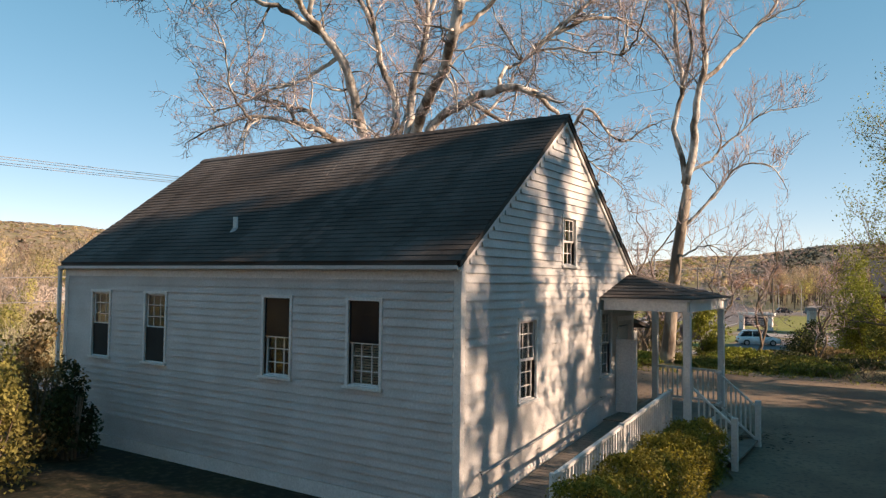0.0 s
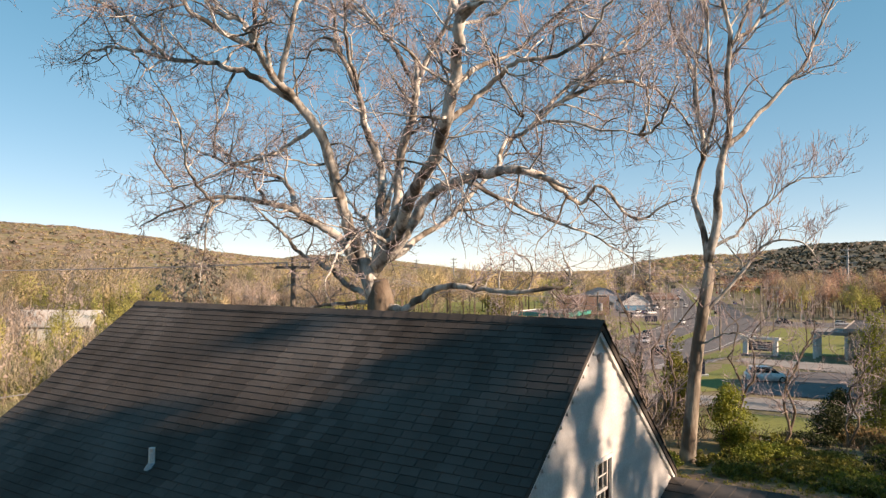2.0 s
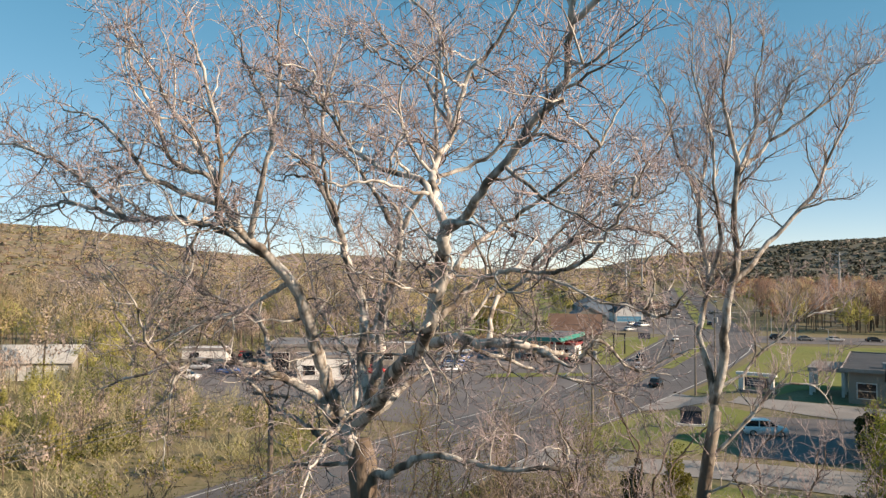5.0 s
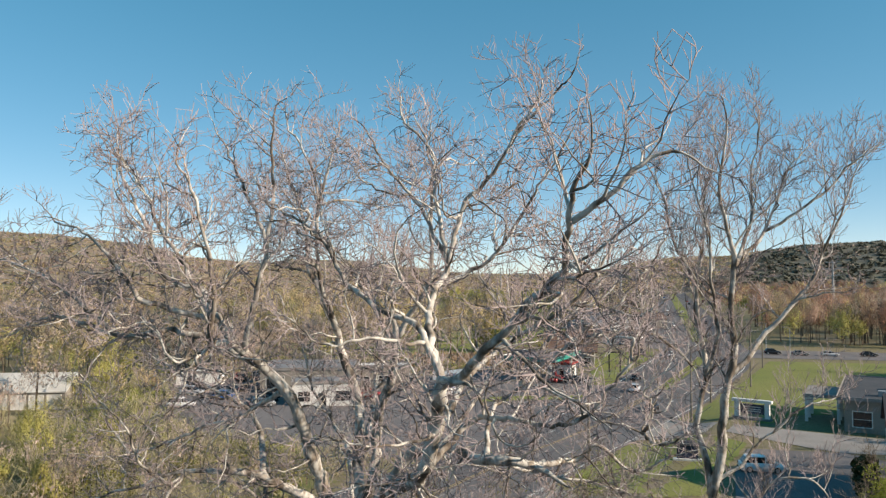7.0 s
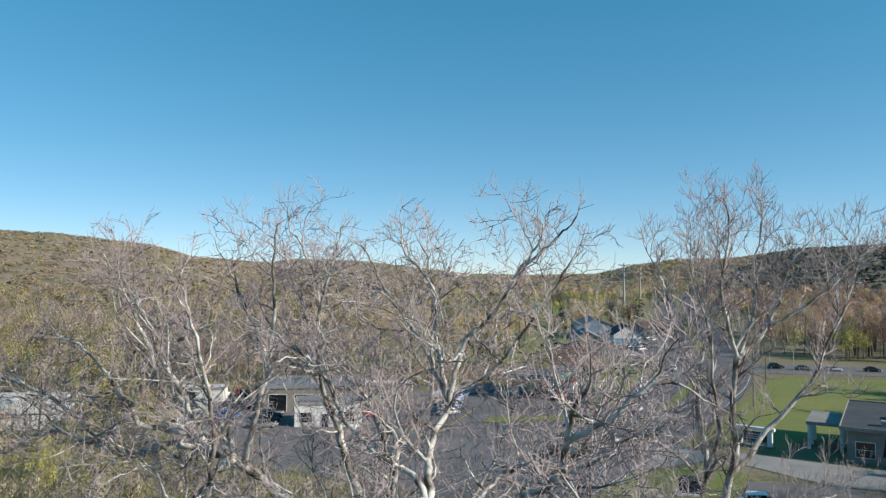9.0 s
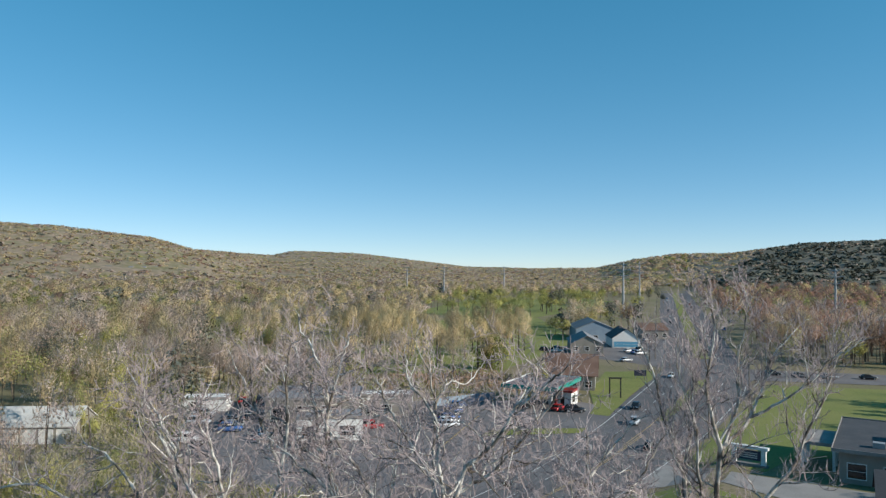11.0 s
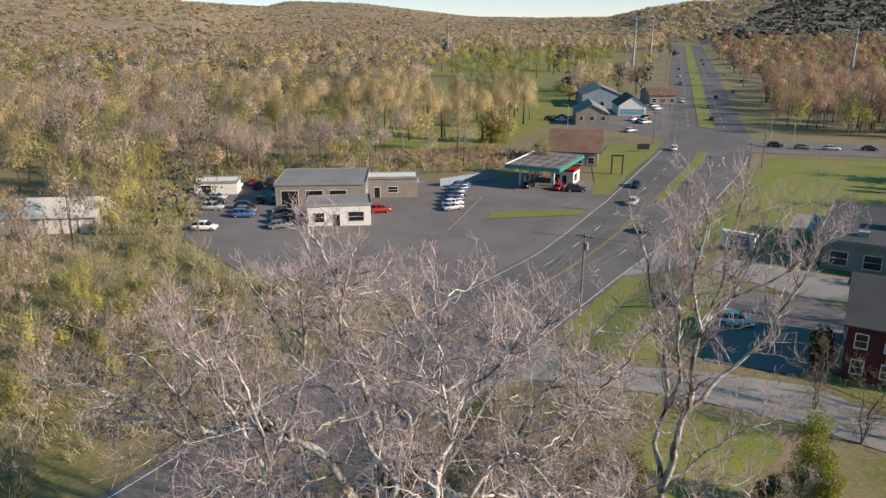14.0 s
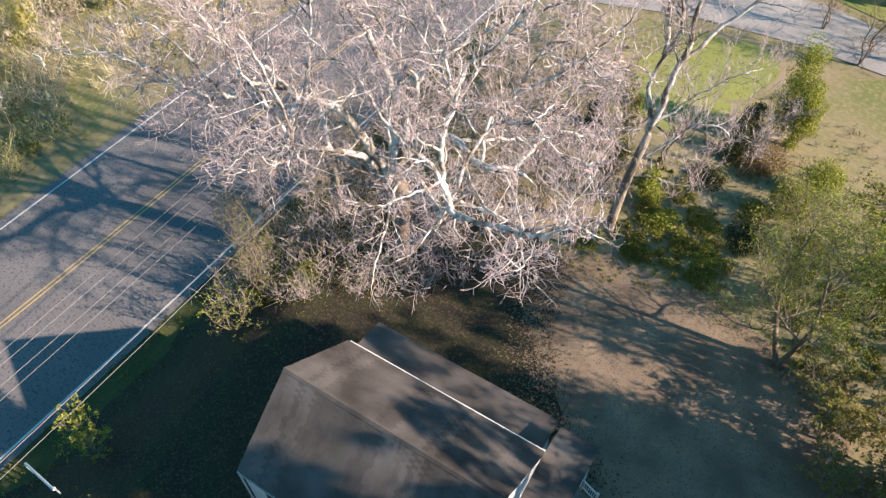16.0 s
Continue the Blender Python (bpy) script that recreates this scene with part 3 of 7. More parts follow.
# trim
part("water_table", Geo().box(HX0 + 0.1, HX1 - 0.1, HY0 - 0.03, HY0 - 0.002, -0.1, 0.33), M_TRIM, house, "plain white board along the wall foot")
part("water_table", Geo().box(HX1 + 0.002, HX1 + 0.03, HY0 + 0.1, HY1 - 0.1, -0.1, 0.33), M_TRIM, house, "plain white board along the wall foot")
part("frieze_board", Geo().box(HX0 + 0.1, HX1 - 0.1, HY0 - 0.03, HY0 - 0.002, EAVE - 0.34, EAVE - 0.12), M_TRIM, house)
for x0, y0 in ((HX1 - 0.1, HY0 - 0.032), (HX0 - 0.03, HY0 - 0.032), (HX1 - 0.1, HY1 - 0.1)):
    part("corner_board", Geo().box(x0, x0 + 0.134, y0, y0 + 0.134, -0.1, EAVE - 0.1), M_TRIM, house)
for sgn in (-1, 1):
    for xx in (HX1 + 0.004, HX0 - 0.05):
        g = Geo()
        ye = RY_MID + sgn * (RY_MID + 0.0)
        dn = 0.17
        lo = [(xx, RY_MID, RIDGE - 0.05), (xx, ye, EAVE - 0.05), (xx, ye, EAVE - 0.05 - dn), (xx, RY_MID, RIDGE - 0.05 - dn)]
        hi = [(xx + 0.05, p[1], p[2]) for p in lo]
        part("rake_board", g.hull8(lo, hi), M_TRIM, house)
part("gable_vent", Geo().disc((HX1 + 0.035, RY_MID + 0.02, 6.72), (1, 0, 0), 0.07, 0.06, 14), M_STEEL, house, "small round grey vent")

# roof: decks, shingle courses, ridge cap
X0R, X1R = -11.33, 0.0
for sgn, nm in ((-1, "south"), (1, "north")):
    g = Geo()
    e = Vector((0, RY_MID + sgn * RY_MID, EAVE - 0.03))
    t = Vector((0, RY_MID, RIDGE - 0.03))
    dn = Vector((0, 0, -0.1))
    lo = [(X0R + 0.02, e.y, e.z), (X1R - 0.02, e.y, e.z), (X1R - 0.02, t.y, t.z), (X0R + 0.02, t.y, t.z)]
    hi = [(p[0], p[1], p[2] - 0.1) for p in lo]
    deck = part("roof", g.hull8(hi, lo), M_SHINGLE, house)
    length = math.hypot(RY_MID, RIDGE - EAVE)
    rows = int(length / 0.145)
    along = Vector((0, -sgn * RY_MID, RIDGE - EAVE)).normalized()
    up = Vector((0, sgn * (RIDGE - EAVE), RY_MID)).normalized()
    start = Vector((0, RY_MID + sgn * (RY_MID + 0.03), EAVE - 0.035))
    for i in range(rows):
        g = Geo()
        x = X0R - rnd.uniform(0, 0.3)
        while x < X1R:
            w = 0.305
            a, b = max(x, X0R), min(x + w - 0.008, X1R)
            if b - a > 0.04:
                th = 0.018 + rnd.uniform(-0.003, 0.004)
                p = start + along * (i * 0.145) - along * rnd.uniform(0, 0.006)
                q = start + along * (i * 0.145 + 0.16)
                lo = [p + up * 0.002, p + up * 0.002, q + up * 0.002, q + up * 0.002]
                hi = [p + up * th, p + up * th, q + up * 0.006, q + up * 0.006]
                xs = (a, b, b, a) if sgn < 0 else (b, a, a, b)
                g.hull8([(xx, v.y, v.z) for xx, v in zip(xs, lo)], [(xx, v.y, v.z) for xx, v in zip(xs, hi)])
            x += w
        part("shingle_course", g, M_SHINGLE, deck)
x = X0R
while x < X1R:
    b = min(x + 0.29, X1R + 0.01)
    lo = [(x, RY_MID - 0.14, RIDGE - 0.10), (x, RY_MID, RIDGE), (x, RY_MID + 0.14, RIDGE - 0.10), (b, RY_MID + 0.14, RIDGE - 0.11), (b, RY_MID, RIDGE - 0.005), (b, RY_MID - 0.14, RIDGE - 0.11)]
    up_ = (0.025, 0.03, 0.025, 0.02, 0.02, 0.02)
    part("ridge_cap", Geo().hull8([(p[0], p[1], p[2]) for p in lo], [(p[0], p[1], p[2] + u) for p, u in zip(lo, up_)]), M_SHINGLE, house)
    x += 0.28
for y0, y1 in ((-0.09, 0.02), (8.165, 8.185)):
    g = Geo()
    yb = y0 if y0 < 1 else y1
    g.box(X0R + 0.03, X1R - 0.03, y0, y1, EAVE - 0.17, EAVE - 0.155)
    g.box(X0R + 0.03, X1R - 0.03, y0 - 0.004, y0 + 0.008, EAVE - 0.155, EAVE - 0.105)
    g.box(X0R + 0.03, X1R - 0.03, y1 - 0.008, y1 + 0.004, EAVE - 0.155, EAVE - 0.105)
    # Rear gutter is narrowed for the camera's view and greyed against sun brightness.
    part("gutter", g, M_WHITE if y0 < 1 else M_POLE, house, "white metal eaves gutter" if y0 < 1 else "narrow eaves gutter, greyed to dull its sunlit line")
part("downspout", Geo().box(HX0 - 0.1, HX0 - 0.03, -0.06, 0.01, 0.0, EAVE - 0.17), M_TRIM, house)

# vent pipe on the roof
vent = part("vent_pipe", Geo().tube([(-6.25, 0.93, 4.80), (-6.25, 0.93, 5.16)], [0.05, 0.05], 14), M_TRIM, house, "white plastic roof vent pipe")
part("flashing", Geo().tube([(-6.25, 0.93, 4.83), (-6.25, 0.93, 4.93)], [0.12, 0.055], 14), M_STEEL, vent)


# windows
def window(u0, u1, z0, z1, put, screen="", blind=False):
    w = 0.055
    g = Geo()
    blk = lambda a, b, c, d, e0, e1, gg: gg.hull8([put(a, e0, c), put(b, e0, c), put(b, e1, c), put(a, e1, c)], [put(a, e0, d), put(b, e0, d), put(b, e1, d), put(a, e1, d)])
    blk(u0 - w, u0, z0 - 0.02, z1, -0.045, 0.16, g)
    blk(u1, u1 + w, z0 - 0.02, z1, -0.045, 0.16, g)
    blk(u0 - w - 0.015, u1 + w + 0.015, z1, z1 + 0.06, -0.05, 0.16, g)
    win = part("window", g, M_TRIM, house, "double-hung window in a white frame")
    s = Geo()
    blk(u0 - w - 0.03, u1 + w + 0.03, z0 - 0.065, z0 - 0.02, -0.085, 0.16, s)
    part("sill", s, M_TRIM, win)
    zm = (z0 + z1) / 2
    for k, (c, d, e) in enumerate(((z0 - 0.02, zm + 0.02, 0.055), (zm - 0.02, z1, 0.015))):
        f = Geo()
        r = 0.042
        blk(u0, u0 + r, c, d, e, e + 0.035, f)
        blk(u1 - r, u1, c, d, e, e + 0.035, f)
        blk(u0 + r, u1 - r, c, c + r, e, e + 0.035, f)
        blk(u0 + r, u1 - r, d - r, d, e, e + 0.035, f)
        for m in (1, 2):
            um = u0 + (u1 - u0) * m / 3
            blk(um - 0.008, um + 0.008, c + r, d - r, e + 0.004, e + 0.028, f)
        for m in (1, 2) if (z1 - z0) > 1.2 else (1,):
            zz = c + (d - c) * m / (3 if (z1 - z0) > 1.2 else 2)
            blk(u0 + r, u1 - r, zz - 0.008, zz + 0.008, e + 0.006, e + 0.026, f)
        part("sash", f, M_TRIM, win)
        p = Geo()
        blk(u0 + r * 0.6, u1 - r * 0.6, c + r * 0.6, d - r * 0.6, e + 0.013, e + 0.018, p)
        part("pane", p, M_GLASS, win)
    if screen:
        lo, hi = (z0 - 0.015, zm) if screen == "lower" else (zm, z1 - 0.005)
        b = Geo()
        blk(u0 + 0.004, u1 - 0.004, lo, hi, 0.004, 0.008, b)
        # Upper one: opaque dark pane, added in place of dark reflections in the glass.
        part("insect_screen" if screen == "lower" else "storm_pane", b, M_DARK if screen == "lower" else M_SASHDARK, win, "dark mesh insect screen" if screen == "lower" else "dark glossy pane added to darken the upper sash")
    if blind:
        b = Geo()
        n = 16
        for i in range(n):
            zz = zm - 0.0 + (z1 - zm) * i / n if blind == "upper" else z0 + (zm - z0) * i / n
            blk(u0 + 0.02, u1 - 0.02, zz, zz + (zm - z0) / n * 0.8, 0.13, 0.14, b)
        part("blind", b, M_CURTAIN, win, "beige slatted window blind")
    return win


for k, h in enumerate(SOUTH):
    window(*h, to_south, screen=("lower", "lower", "upper", "upper")[k], blind="lower" if k == 3 else "")
for h in EAST[:3]:
    window(*h, to_east)

# entrance door under the porch
door = part("door", Geo().box(-0.19, -0.14, 7.25, 8.05, 0.86, 2.8), M_TRIM, house, "white panelled entrance door")
for zc in (1.05, 1.75):
    for yc in (7.34, 7.69):
        part("door_panel", Geo().box(-0.14, -0.125, yc, yc + 0.27, zc, zc + 0.55), M_TRIM, door)
part("door_handle", Geo().tube([(-0.13, 7.36, 1.68), (-0.08, 7.36, 1.68), (-0.08, 7.44, 1.68)], [0.012] * 3, 6), M_STEEL, door)
part("door_casing", Geo().box(-0.1, -0.06, 7.1, 7.2, 0.85, 2.95).box(-0.1, -0.06, 8.1, 8.2, 0.85, 2.95).box(-0.1, -0.055, 7.05, 8.22, 2.95, 3.07), M_TRIM, house)
storm = part("storm_door", Geo().box(-0.06, 0.42, 6.98, 7.02, 0.86, 2.55), M_TRIM, house, "white storm door standing open")
part("door_panel", Geo().box(0.02, 0.34, 6.965, 6.978, 1.6, 2.42), M_TRIM, storm)

# rear lean-to roof
lean = thing("lean_to", (-5.6, 9.4, 0), "low grey-roofed lean-to along the rear of the house", "lean-to")
part("wall", Geo().box(-11.2, -0.6, 8.26, 10.2, -0.5, 2.55), M_TRIM, lean)
part("roof", Geo().hull8([(-11.35, 8.27, 3.0), (-0.4, 8.27, 3.0), (-0.4, 10.65, 2.6), (-11.35, 10.65, 2.6)], [(-11.35, 8.27, 3.1), (-0.4, 8.27, 3.1), (-0.4, 10.65, 2.7), (-11.35, 10.65, 2.7)]), M_SHINGLE, lean)

# ---- porch, steps, ramp ----
porch = thing("porch", (0.9, 8, 0), "white wooden entrance porch with a low hipped shingle roof", "porch")
PF = 0.82
for i in range(13):
    x = -0.06 + i * 0.148
    part("floor_board", Geo().box(x, x + 0.14, 6.15, 9.75, PF - 0.03, PF), M_POLE, porch)
part("skirt", Geo().box(1.80, 1.83, 6.15, 9.75, -0.1, PF - 0.035).box(0.0, 1.8, 9.72, 9.75, -0.1, PF - 0.035).box(-0.06, 0.0, 8.4, 9.75, -0.1, PF - 0.035), M_TRIM, porch)
EZ = 3.52
roof = part("roof", Geo().hull8([(-0.07, 5.98, EZ - 0.04), (1.9, 5.98, EZ - 0.04), (1.9, 9.95, EZ - 0.04), (-0.07, 9.95, EZ - 0.04)], [(-0.07, 5.98, EZ), (1.9, 5.98, EZ), (1.9, 9.95, EZ), (-0.07, 9.95, EZ)]), M_TRIM, porch)
ap = (-0.06, 7.96, 4.07)
rp = Geo()
for a, b in (((-0.07, 5.95), (1.93, 5.95)), ((1.93, 5.95), (1.93, 9.98)), ((1.93, 9.98), (-0.07, 9.98))):
    n = 8
    for i in range(n):
        t0, t1 = i / n, (i + 1) / n
        P = lambda q, t, dz: (q[0] + (ap[0] - q[0]) * t, q[1] + (ap[1] - q[1]) * t, EZ + (ap[2] - EZ) * t + dz)
        lo = [P(a, t0, 0.004), P(b, t0, 0.004), P(b, t1, 0.004), P(a, t1, 0.004)]
        hi = [P(a, t0, 0.028), P(b, t0, 0.028), P(b, t1, 0.008), P(a, t1, 0.008)]
        rp.hull8(lo, hi)
part("shingle_layer", rp, M_SHINGLE, roof)
part("beam", Geo().box(0.0, 1.82, 6.02, 6.16, EZ - 0.26, EZ - 0.045).box(1.70, 1.84, 6.17, 9.72, EZ - 0.26, EZ - 0.045).box(0.0, 1.82, 9.74, 9.88, EZ - 0.26, EZ - 0.045), M_TRIM, porch)
for x, y in ((1.70, 6.15), (1.70, 9.35), (0.0, 9.55)):
    p = part("post", Geo().box(x, x + 0.14, y, y + 0.14, PF, EZ - 0.265), M_TRIM, porch)
    part("post_cap", Geo().box(x - 0.02, x + 0.16, y - 0.02, y + 0.16, EZ - 0.33, EZ - 0.275), M_TRIM, p)


def railing(parent, p0, p1, h=0.9, gap=0.125, bottom=0.1):
    p0, p1 = Vector(p0), Vector(p1)
    n = max(2, int((p1 - p0).length / gap))
    d = (p1 - p0)
    s = Vector((-d.y, d.x, 0)).normalized() * 0.035
    for z0, z1, nm in ((h - 0.05, h, "handrail"), (bottom, bottom + 0.05, "bottom_rail")):
        lo = [p0 + s, p1 + s, p1 - s, p0 - s]
        part(nm, Geo().hull8([(v.x, v.y, v.z + z0) for v in lo], [(v.x, v.y, v.z + z1) for v in lo]), M_TRIM, parent)
    for i in range(1, n):
        q = p0 + d * (i / n)
        part("baluster", Geo().box(q.x - 0.017, q.x + 0.017, q.y - 0.017, q.y + 0.017, q.z + bottom + 0.05, q.z + h - 0.05), M_TRIM, parent)


railing(porch, (0.14, 9.62, PF), (1.70, 9.45, PF))
railing(porch, (1.77, 9.35, PF), (1.77, 8.9, PF))
steps = thing("steps", (2.3, 7.7, 0), "weathered wooden porch steps with white rails", "steps")
for i in range(4):
    zt = PF - 0.2 * (i + 1)
    part("tread", Geo().box(1.84 + i * 0.28, 2.14 + i * 0.28, 6.45, 8.9, zt - 0.04, zt), M_POLE, steps)
    part("riser", Geo().box(1.86 + i * 0.28, 1.88 + i * 0.28, 6.45, 8.9, zt - 0.2, zt - 0.045), M_TRIM, steps)
for y in (6.3, 8.95):
    part("newel_post", Geo().box(2.62, 2.74, y, y + 0.12, -0.1, 1.12), M_TRIM, steps)
    railing(steps, (1.86, y + 0.06, PF - 0.08), (2.62, y + 0.06, 0.1), 0.92)
ramp = thing("ramp", (0.7, 3.2, 0), "white-railed wheelchair ramp along the house wall", "ramp")
n = 40
for i in range(n):
    y0, y1 = 0.2 + 5.9 * i / n, 0.2 + 5.9 * (i + 0.94) / n
    z0, z1 = 0.22 + 0.58 * i / n, 0.22 + 0.58 * (i + 0.94) / n
    part("deck_board", Geo().hull8([(0.0, y0, z0 - 0.04), (1.32, y0, z0 - 0.04), (1.32, y1, z1 - 0.04), (0.0, y1, z1 - 0.04)], [(0.0, y0, z0), (1.32, y0, z0), (1.32, y1, z1), (0.0, y1, z1)]), M_POLE, ramp)
part("stringer", Geo().hull8([(1.33, 0.2, -0.1), (1.38, 0.2, -0.1), (1.38, 6.1, -0.1), (1.33, 6.1, -0.1)], [(1.33, 0.2, 0.22), (1.38, 0.2, 0.22), (1.38, 6.1, 0.8), (1.33, 6.1, 0.8)]), M_TRIM, ramp)
railing(ramp, (1.42, 0.3, 0.24), (1.42, 6.1, 0.72), 0.88)
for y in (0.18, 3.1, 6.05):
    part("post", Geo().box(1.385, 1.475, y, y + 0.09, -0.1, 1.14 + (y - 0.18) * 0.083), M_TRIM, ramp)
wall_rail = part("wall_handrail", Geo().tube([(0.06, 0.55, 0.83), (0.06, 3.3, 1.08), (0.06, 6.1, 1.36)], [0.02] * 3, 8), M_STEEL, ramp, "thin metal handrail along the wall")
for y in (0.7, 3.3, 6.0):
    part("bracket", Geo().tube([(-0.07, y, 0.8 + (y - 0.55) * 0.095), (0.06, y, 0.82 + (y - 0.55) * 0.095)], [0.012, 0.012], 6), M_STEEL, wall_rail)


# ---- vegetation helpers ----
def rhombs(pts, size, rng, up=0.0):
    """Leaf-like rhombi at the points, turned at random."""
    n = len(pts)
    a = rng.normal(size=(n, 3))
    a[:, 2] += up
    a /= np.linalg.norm(a, axis=1, keepdims=True)
    b = np.cross(a, rng.normal(size=(n, 3)))
    b /= np.linalg.norm(b, axis=1, keepdims=True) + 1e-9
    s = (np.broadcast_to(np.asarray(size, float), (n,)) * rng.uniform(0.6, 1.3, n))[:, None]
    v = np.stack([pts - a * s * 0.5, pts + b * s * 0.28, pts + a * s * 0.5, pts - b * s * 0.28], 1).reshape(-1, 3)
    return v, np.arange(4 * n).reshape(n, 4)


def slivers(base, way, length, width, rng):
    """Thin upright triangles, as bunches of bare twigs."""
    n = len(base)
    side = np.cross(way, rng.normal(size=(n, 3)))
    side /= np.linalg.norm(side, axis=1, keepdims=True) + 1e-9
    w = np.asarray(width, float).reshape(-1, 1) * 0.5
    v = np.stack([base - side * w, base + side * w, base + way * np.asarray(length, float).reshape(-1, 1)], 1).reshape(-1, 3)
    return v, np.arange(3 * n).reshape(n, 3)


def ball(n, rng, hollow=0.35):
    d = rng.normal(size=(n, 3))
    d /= np.linalg.norm(d, axis=1, keepdims=True)
    return d * (hollow + (1 - hollow) * rng.uniform(0, 1, (n, 1)) ** 0.6)


def curve_points(ctrl, per=4):
    """Catmull-Rom through the control points."""
    c = [Vector(p) for p in ctrl]
    c = [c[0] * 2 - c[1]] + c + [c[-1] * 2 - c[-2]]
    out = []
    for i in range(1, len(c) - 2):
        for k in range(per):
            t = k / per
            out.append(0.5 * (2 * c[i] + (c[i + 1] - c[i - 1]) * t + (2 * c[i - 1] - 5 * c[i] + 4 * c[i + 1] - c[i + 2]) * t * t
                              + (3 * c[i] - c[i - 1] - 3 * c[i + 1] + c[i + 2]) * t ** 3))
    out.append(c[-2])
    return out


class Grower:
    """Grows limbs, branches and twigs; wood and twigs are kept apart."""

    def __init__(self, seed):
        self.r = random.Random(seed)
        self.wood, self.twig, self.tips, self.knots, self.bend, self.snap = Geo(), Geo(), [], [], 0.0, 1.3

    def shake(self, k):
        return Vector((self.r.gauss(0, k), self.r.gauss(0, k), self.r.gauss(0, k)))

    def limb(self, ctrl, r0, r1, sides=9, wiggle=0.05, begin=0.25, **kw):
        ctrl = [Vector(c) for c in ctrl]
        if self.knots:
            near = min(self.knots, key=lambda k: (k - ctrl[0]).length)
            if (near - ctrl[0]).length < self.snap:
                ctrl[0] = near
        pts = curve_points(ctrl, 6)
        m = len(pts)
        f1, f2 = self.r.uniform(0.16, 0.26), self.r.uniform(0.35, 0.5)
        p1, p2, p3 = (self.r.uniform(0, 6.28) for i in range(3))
        s = 0.0
        for i in range(1, m):
            s += (pts[i] - pts[i - 1]).length
            fade = min(1.0, s / 1.5) * self.bend
            off = Vector((math.sin(6.28 * f1 * s + p1), math.cos(6.28 * f1 * s + p3), 0.5 * math.sin(6.28 * f2 * s + p2)))
            pts[i] = pts[i] + off * fade + self.shake(wiggle * 0.5)
        self.knots += pts
        rad = [r0 + (r1 - r0) * (i / (m - 1)) ** 0.8 for i in range(m)]
        rad = [x * (1 + self.r.uniform(-0.07, 0.07)) for x in rad]
        self.wood.tube(pts, rad, sides)
        self.branches(pts, rad, begin=begin, **kw)
        return pts

    def branches(self, pts, rad, begin=0.25, gap=0.75, length=3.2, level=0, up=0.35, spread=0.9):
        total = sum((b - a).length for a, b in zip(pts, pts[1:]))
        s, nextat = 0.0, total * begin
        for i, (a, b) in enumerate(zip(pts, pts[1:])):
            seg = (b - a).length
            while nextat < s + seg:
                t = (nextat - s) / max(seg, 1e-6)
                p = a.lerp(b, t)
                d = (b - a).normalized()
                side = d.cross(self.shake(1)).normalized()
                way = (d * self.r.uniform(0.15, 0.75) + side * spread + Vector((0, 0, up))).normalized()
                q = nextat / total
                ln = length * self.r.uniform(0.55, 1.15) * (1.1 - 0.35 * q)
                r = max(0.011, min(rad[i] * 0.6, ln * 0.019))
                self.grow(p, way, ln, r, level, up)
                nextat += gap * self.r.uniform(0.6, 1.4)
            s += seg
        if level < 3:
            d = (pts[-1] - pts[-2]).normalized()
            self.grow(pts[-1], d, length * 0.45, rad[-1] * 0.9, level, up)

    def grow(self, p, way, ln, r, level, up):
        n = 7 if level == 0 else 4 if level == 1 else 2
        pts, d = [p], way.copy()
        for i in range(n):
            d = (d + self.shake(0.25 if level < 2 else 0.22) + Vector((0, 0, up * (0.10 if level < 2 else 0.5)))).normalized()
            pts.append(pts[-1] + d * (ln / n))
        rad = [r * (1 - 0.82 * i / n) for i in range(n + 1)]
        if level == 0:
            (self.wood if self.heavy else self.twig).tube(pts, rad, 5, False)
            self.branches(pts, rad, 0.12, self.mid, ln * 0.5, 1, up, 0.9)
        elif level == 1:
            self.twig.tube(pts, [max(x, 0.010) for x in rad], 3, False)
            self.branches(pts, rad, 0.1, self.fine, max(0.55, ln * 0.5), 2, up, 0.8)
        else:
            self.twig.tube(pts, [max(x, self.thin) for x in rad], 3, False)
            self.tips.append(pts[-1])

    fine, mid, thin, heavy = 0.17, 0.34, 0.006, False


def put_tree(name, gr, at, label, category, bark, twig_mat, leaves=None, leaf_mat=None, group="", lower=None, low_bark=None):
    t = thing(name, at, label, category, group)
    if lower is not None:
        part("trunk", lower, low_bark, t, "", True)
    part("limb" if lower is not None else "trunk", gr.wood, bark, t, "", True)
    part("crown", gr.twig, twig_mat, t)
    if leaves is not None:
        v, q = leaves
        part("leaves", mesh_np("leaves", v, q, leaf_mat), None, t)
    return t


# ---- the big sycamore ----
g1 = Grower(11)
g1.heavy = True
g1.bend, g1.fine, g1.mid, g1.thin, g1.snap = 0.07, 0.15, 0.38, 0.0068, 0.9
bole = Geo()
bole.tube(curve_points([(-14.15, 16.3, -0.4), (-14.05, 16.35, 0.3), (-13.85, 16.4, 2.5), (-13.7, 16.45, 5.0), (-13.75, 16.45, 6.6), (-13.85, 16.45, 7.8)]),
          [0.80, 0.72, 0.64, 0.58, 0.54, 0.51, 0.5, 0.48, 0.48, 0.47, 0.46, 0.46, 0.47, 0.48, 0.5, 0.53, 0.55, 0.54, 0.48, 0.40, 0.32], 14)


def main_limb(r0, r1, *ctrl, length=3.2, begin=0.3, up=0.12, gap=0.5):
    high = ctrl[-1][2] > 17.5
    g1.limb(ctrl, r0 * 0.9, r1, 10, 0.06, begin, gap=gap, length=length + (0.4 if high else 0), up=up + (0.15 if high else 0), spread=1.0)


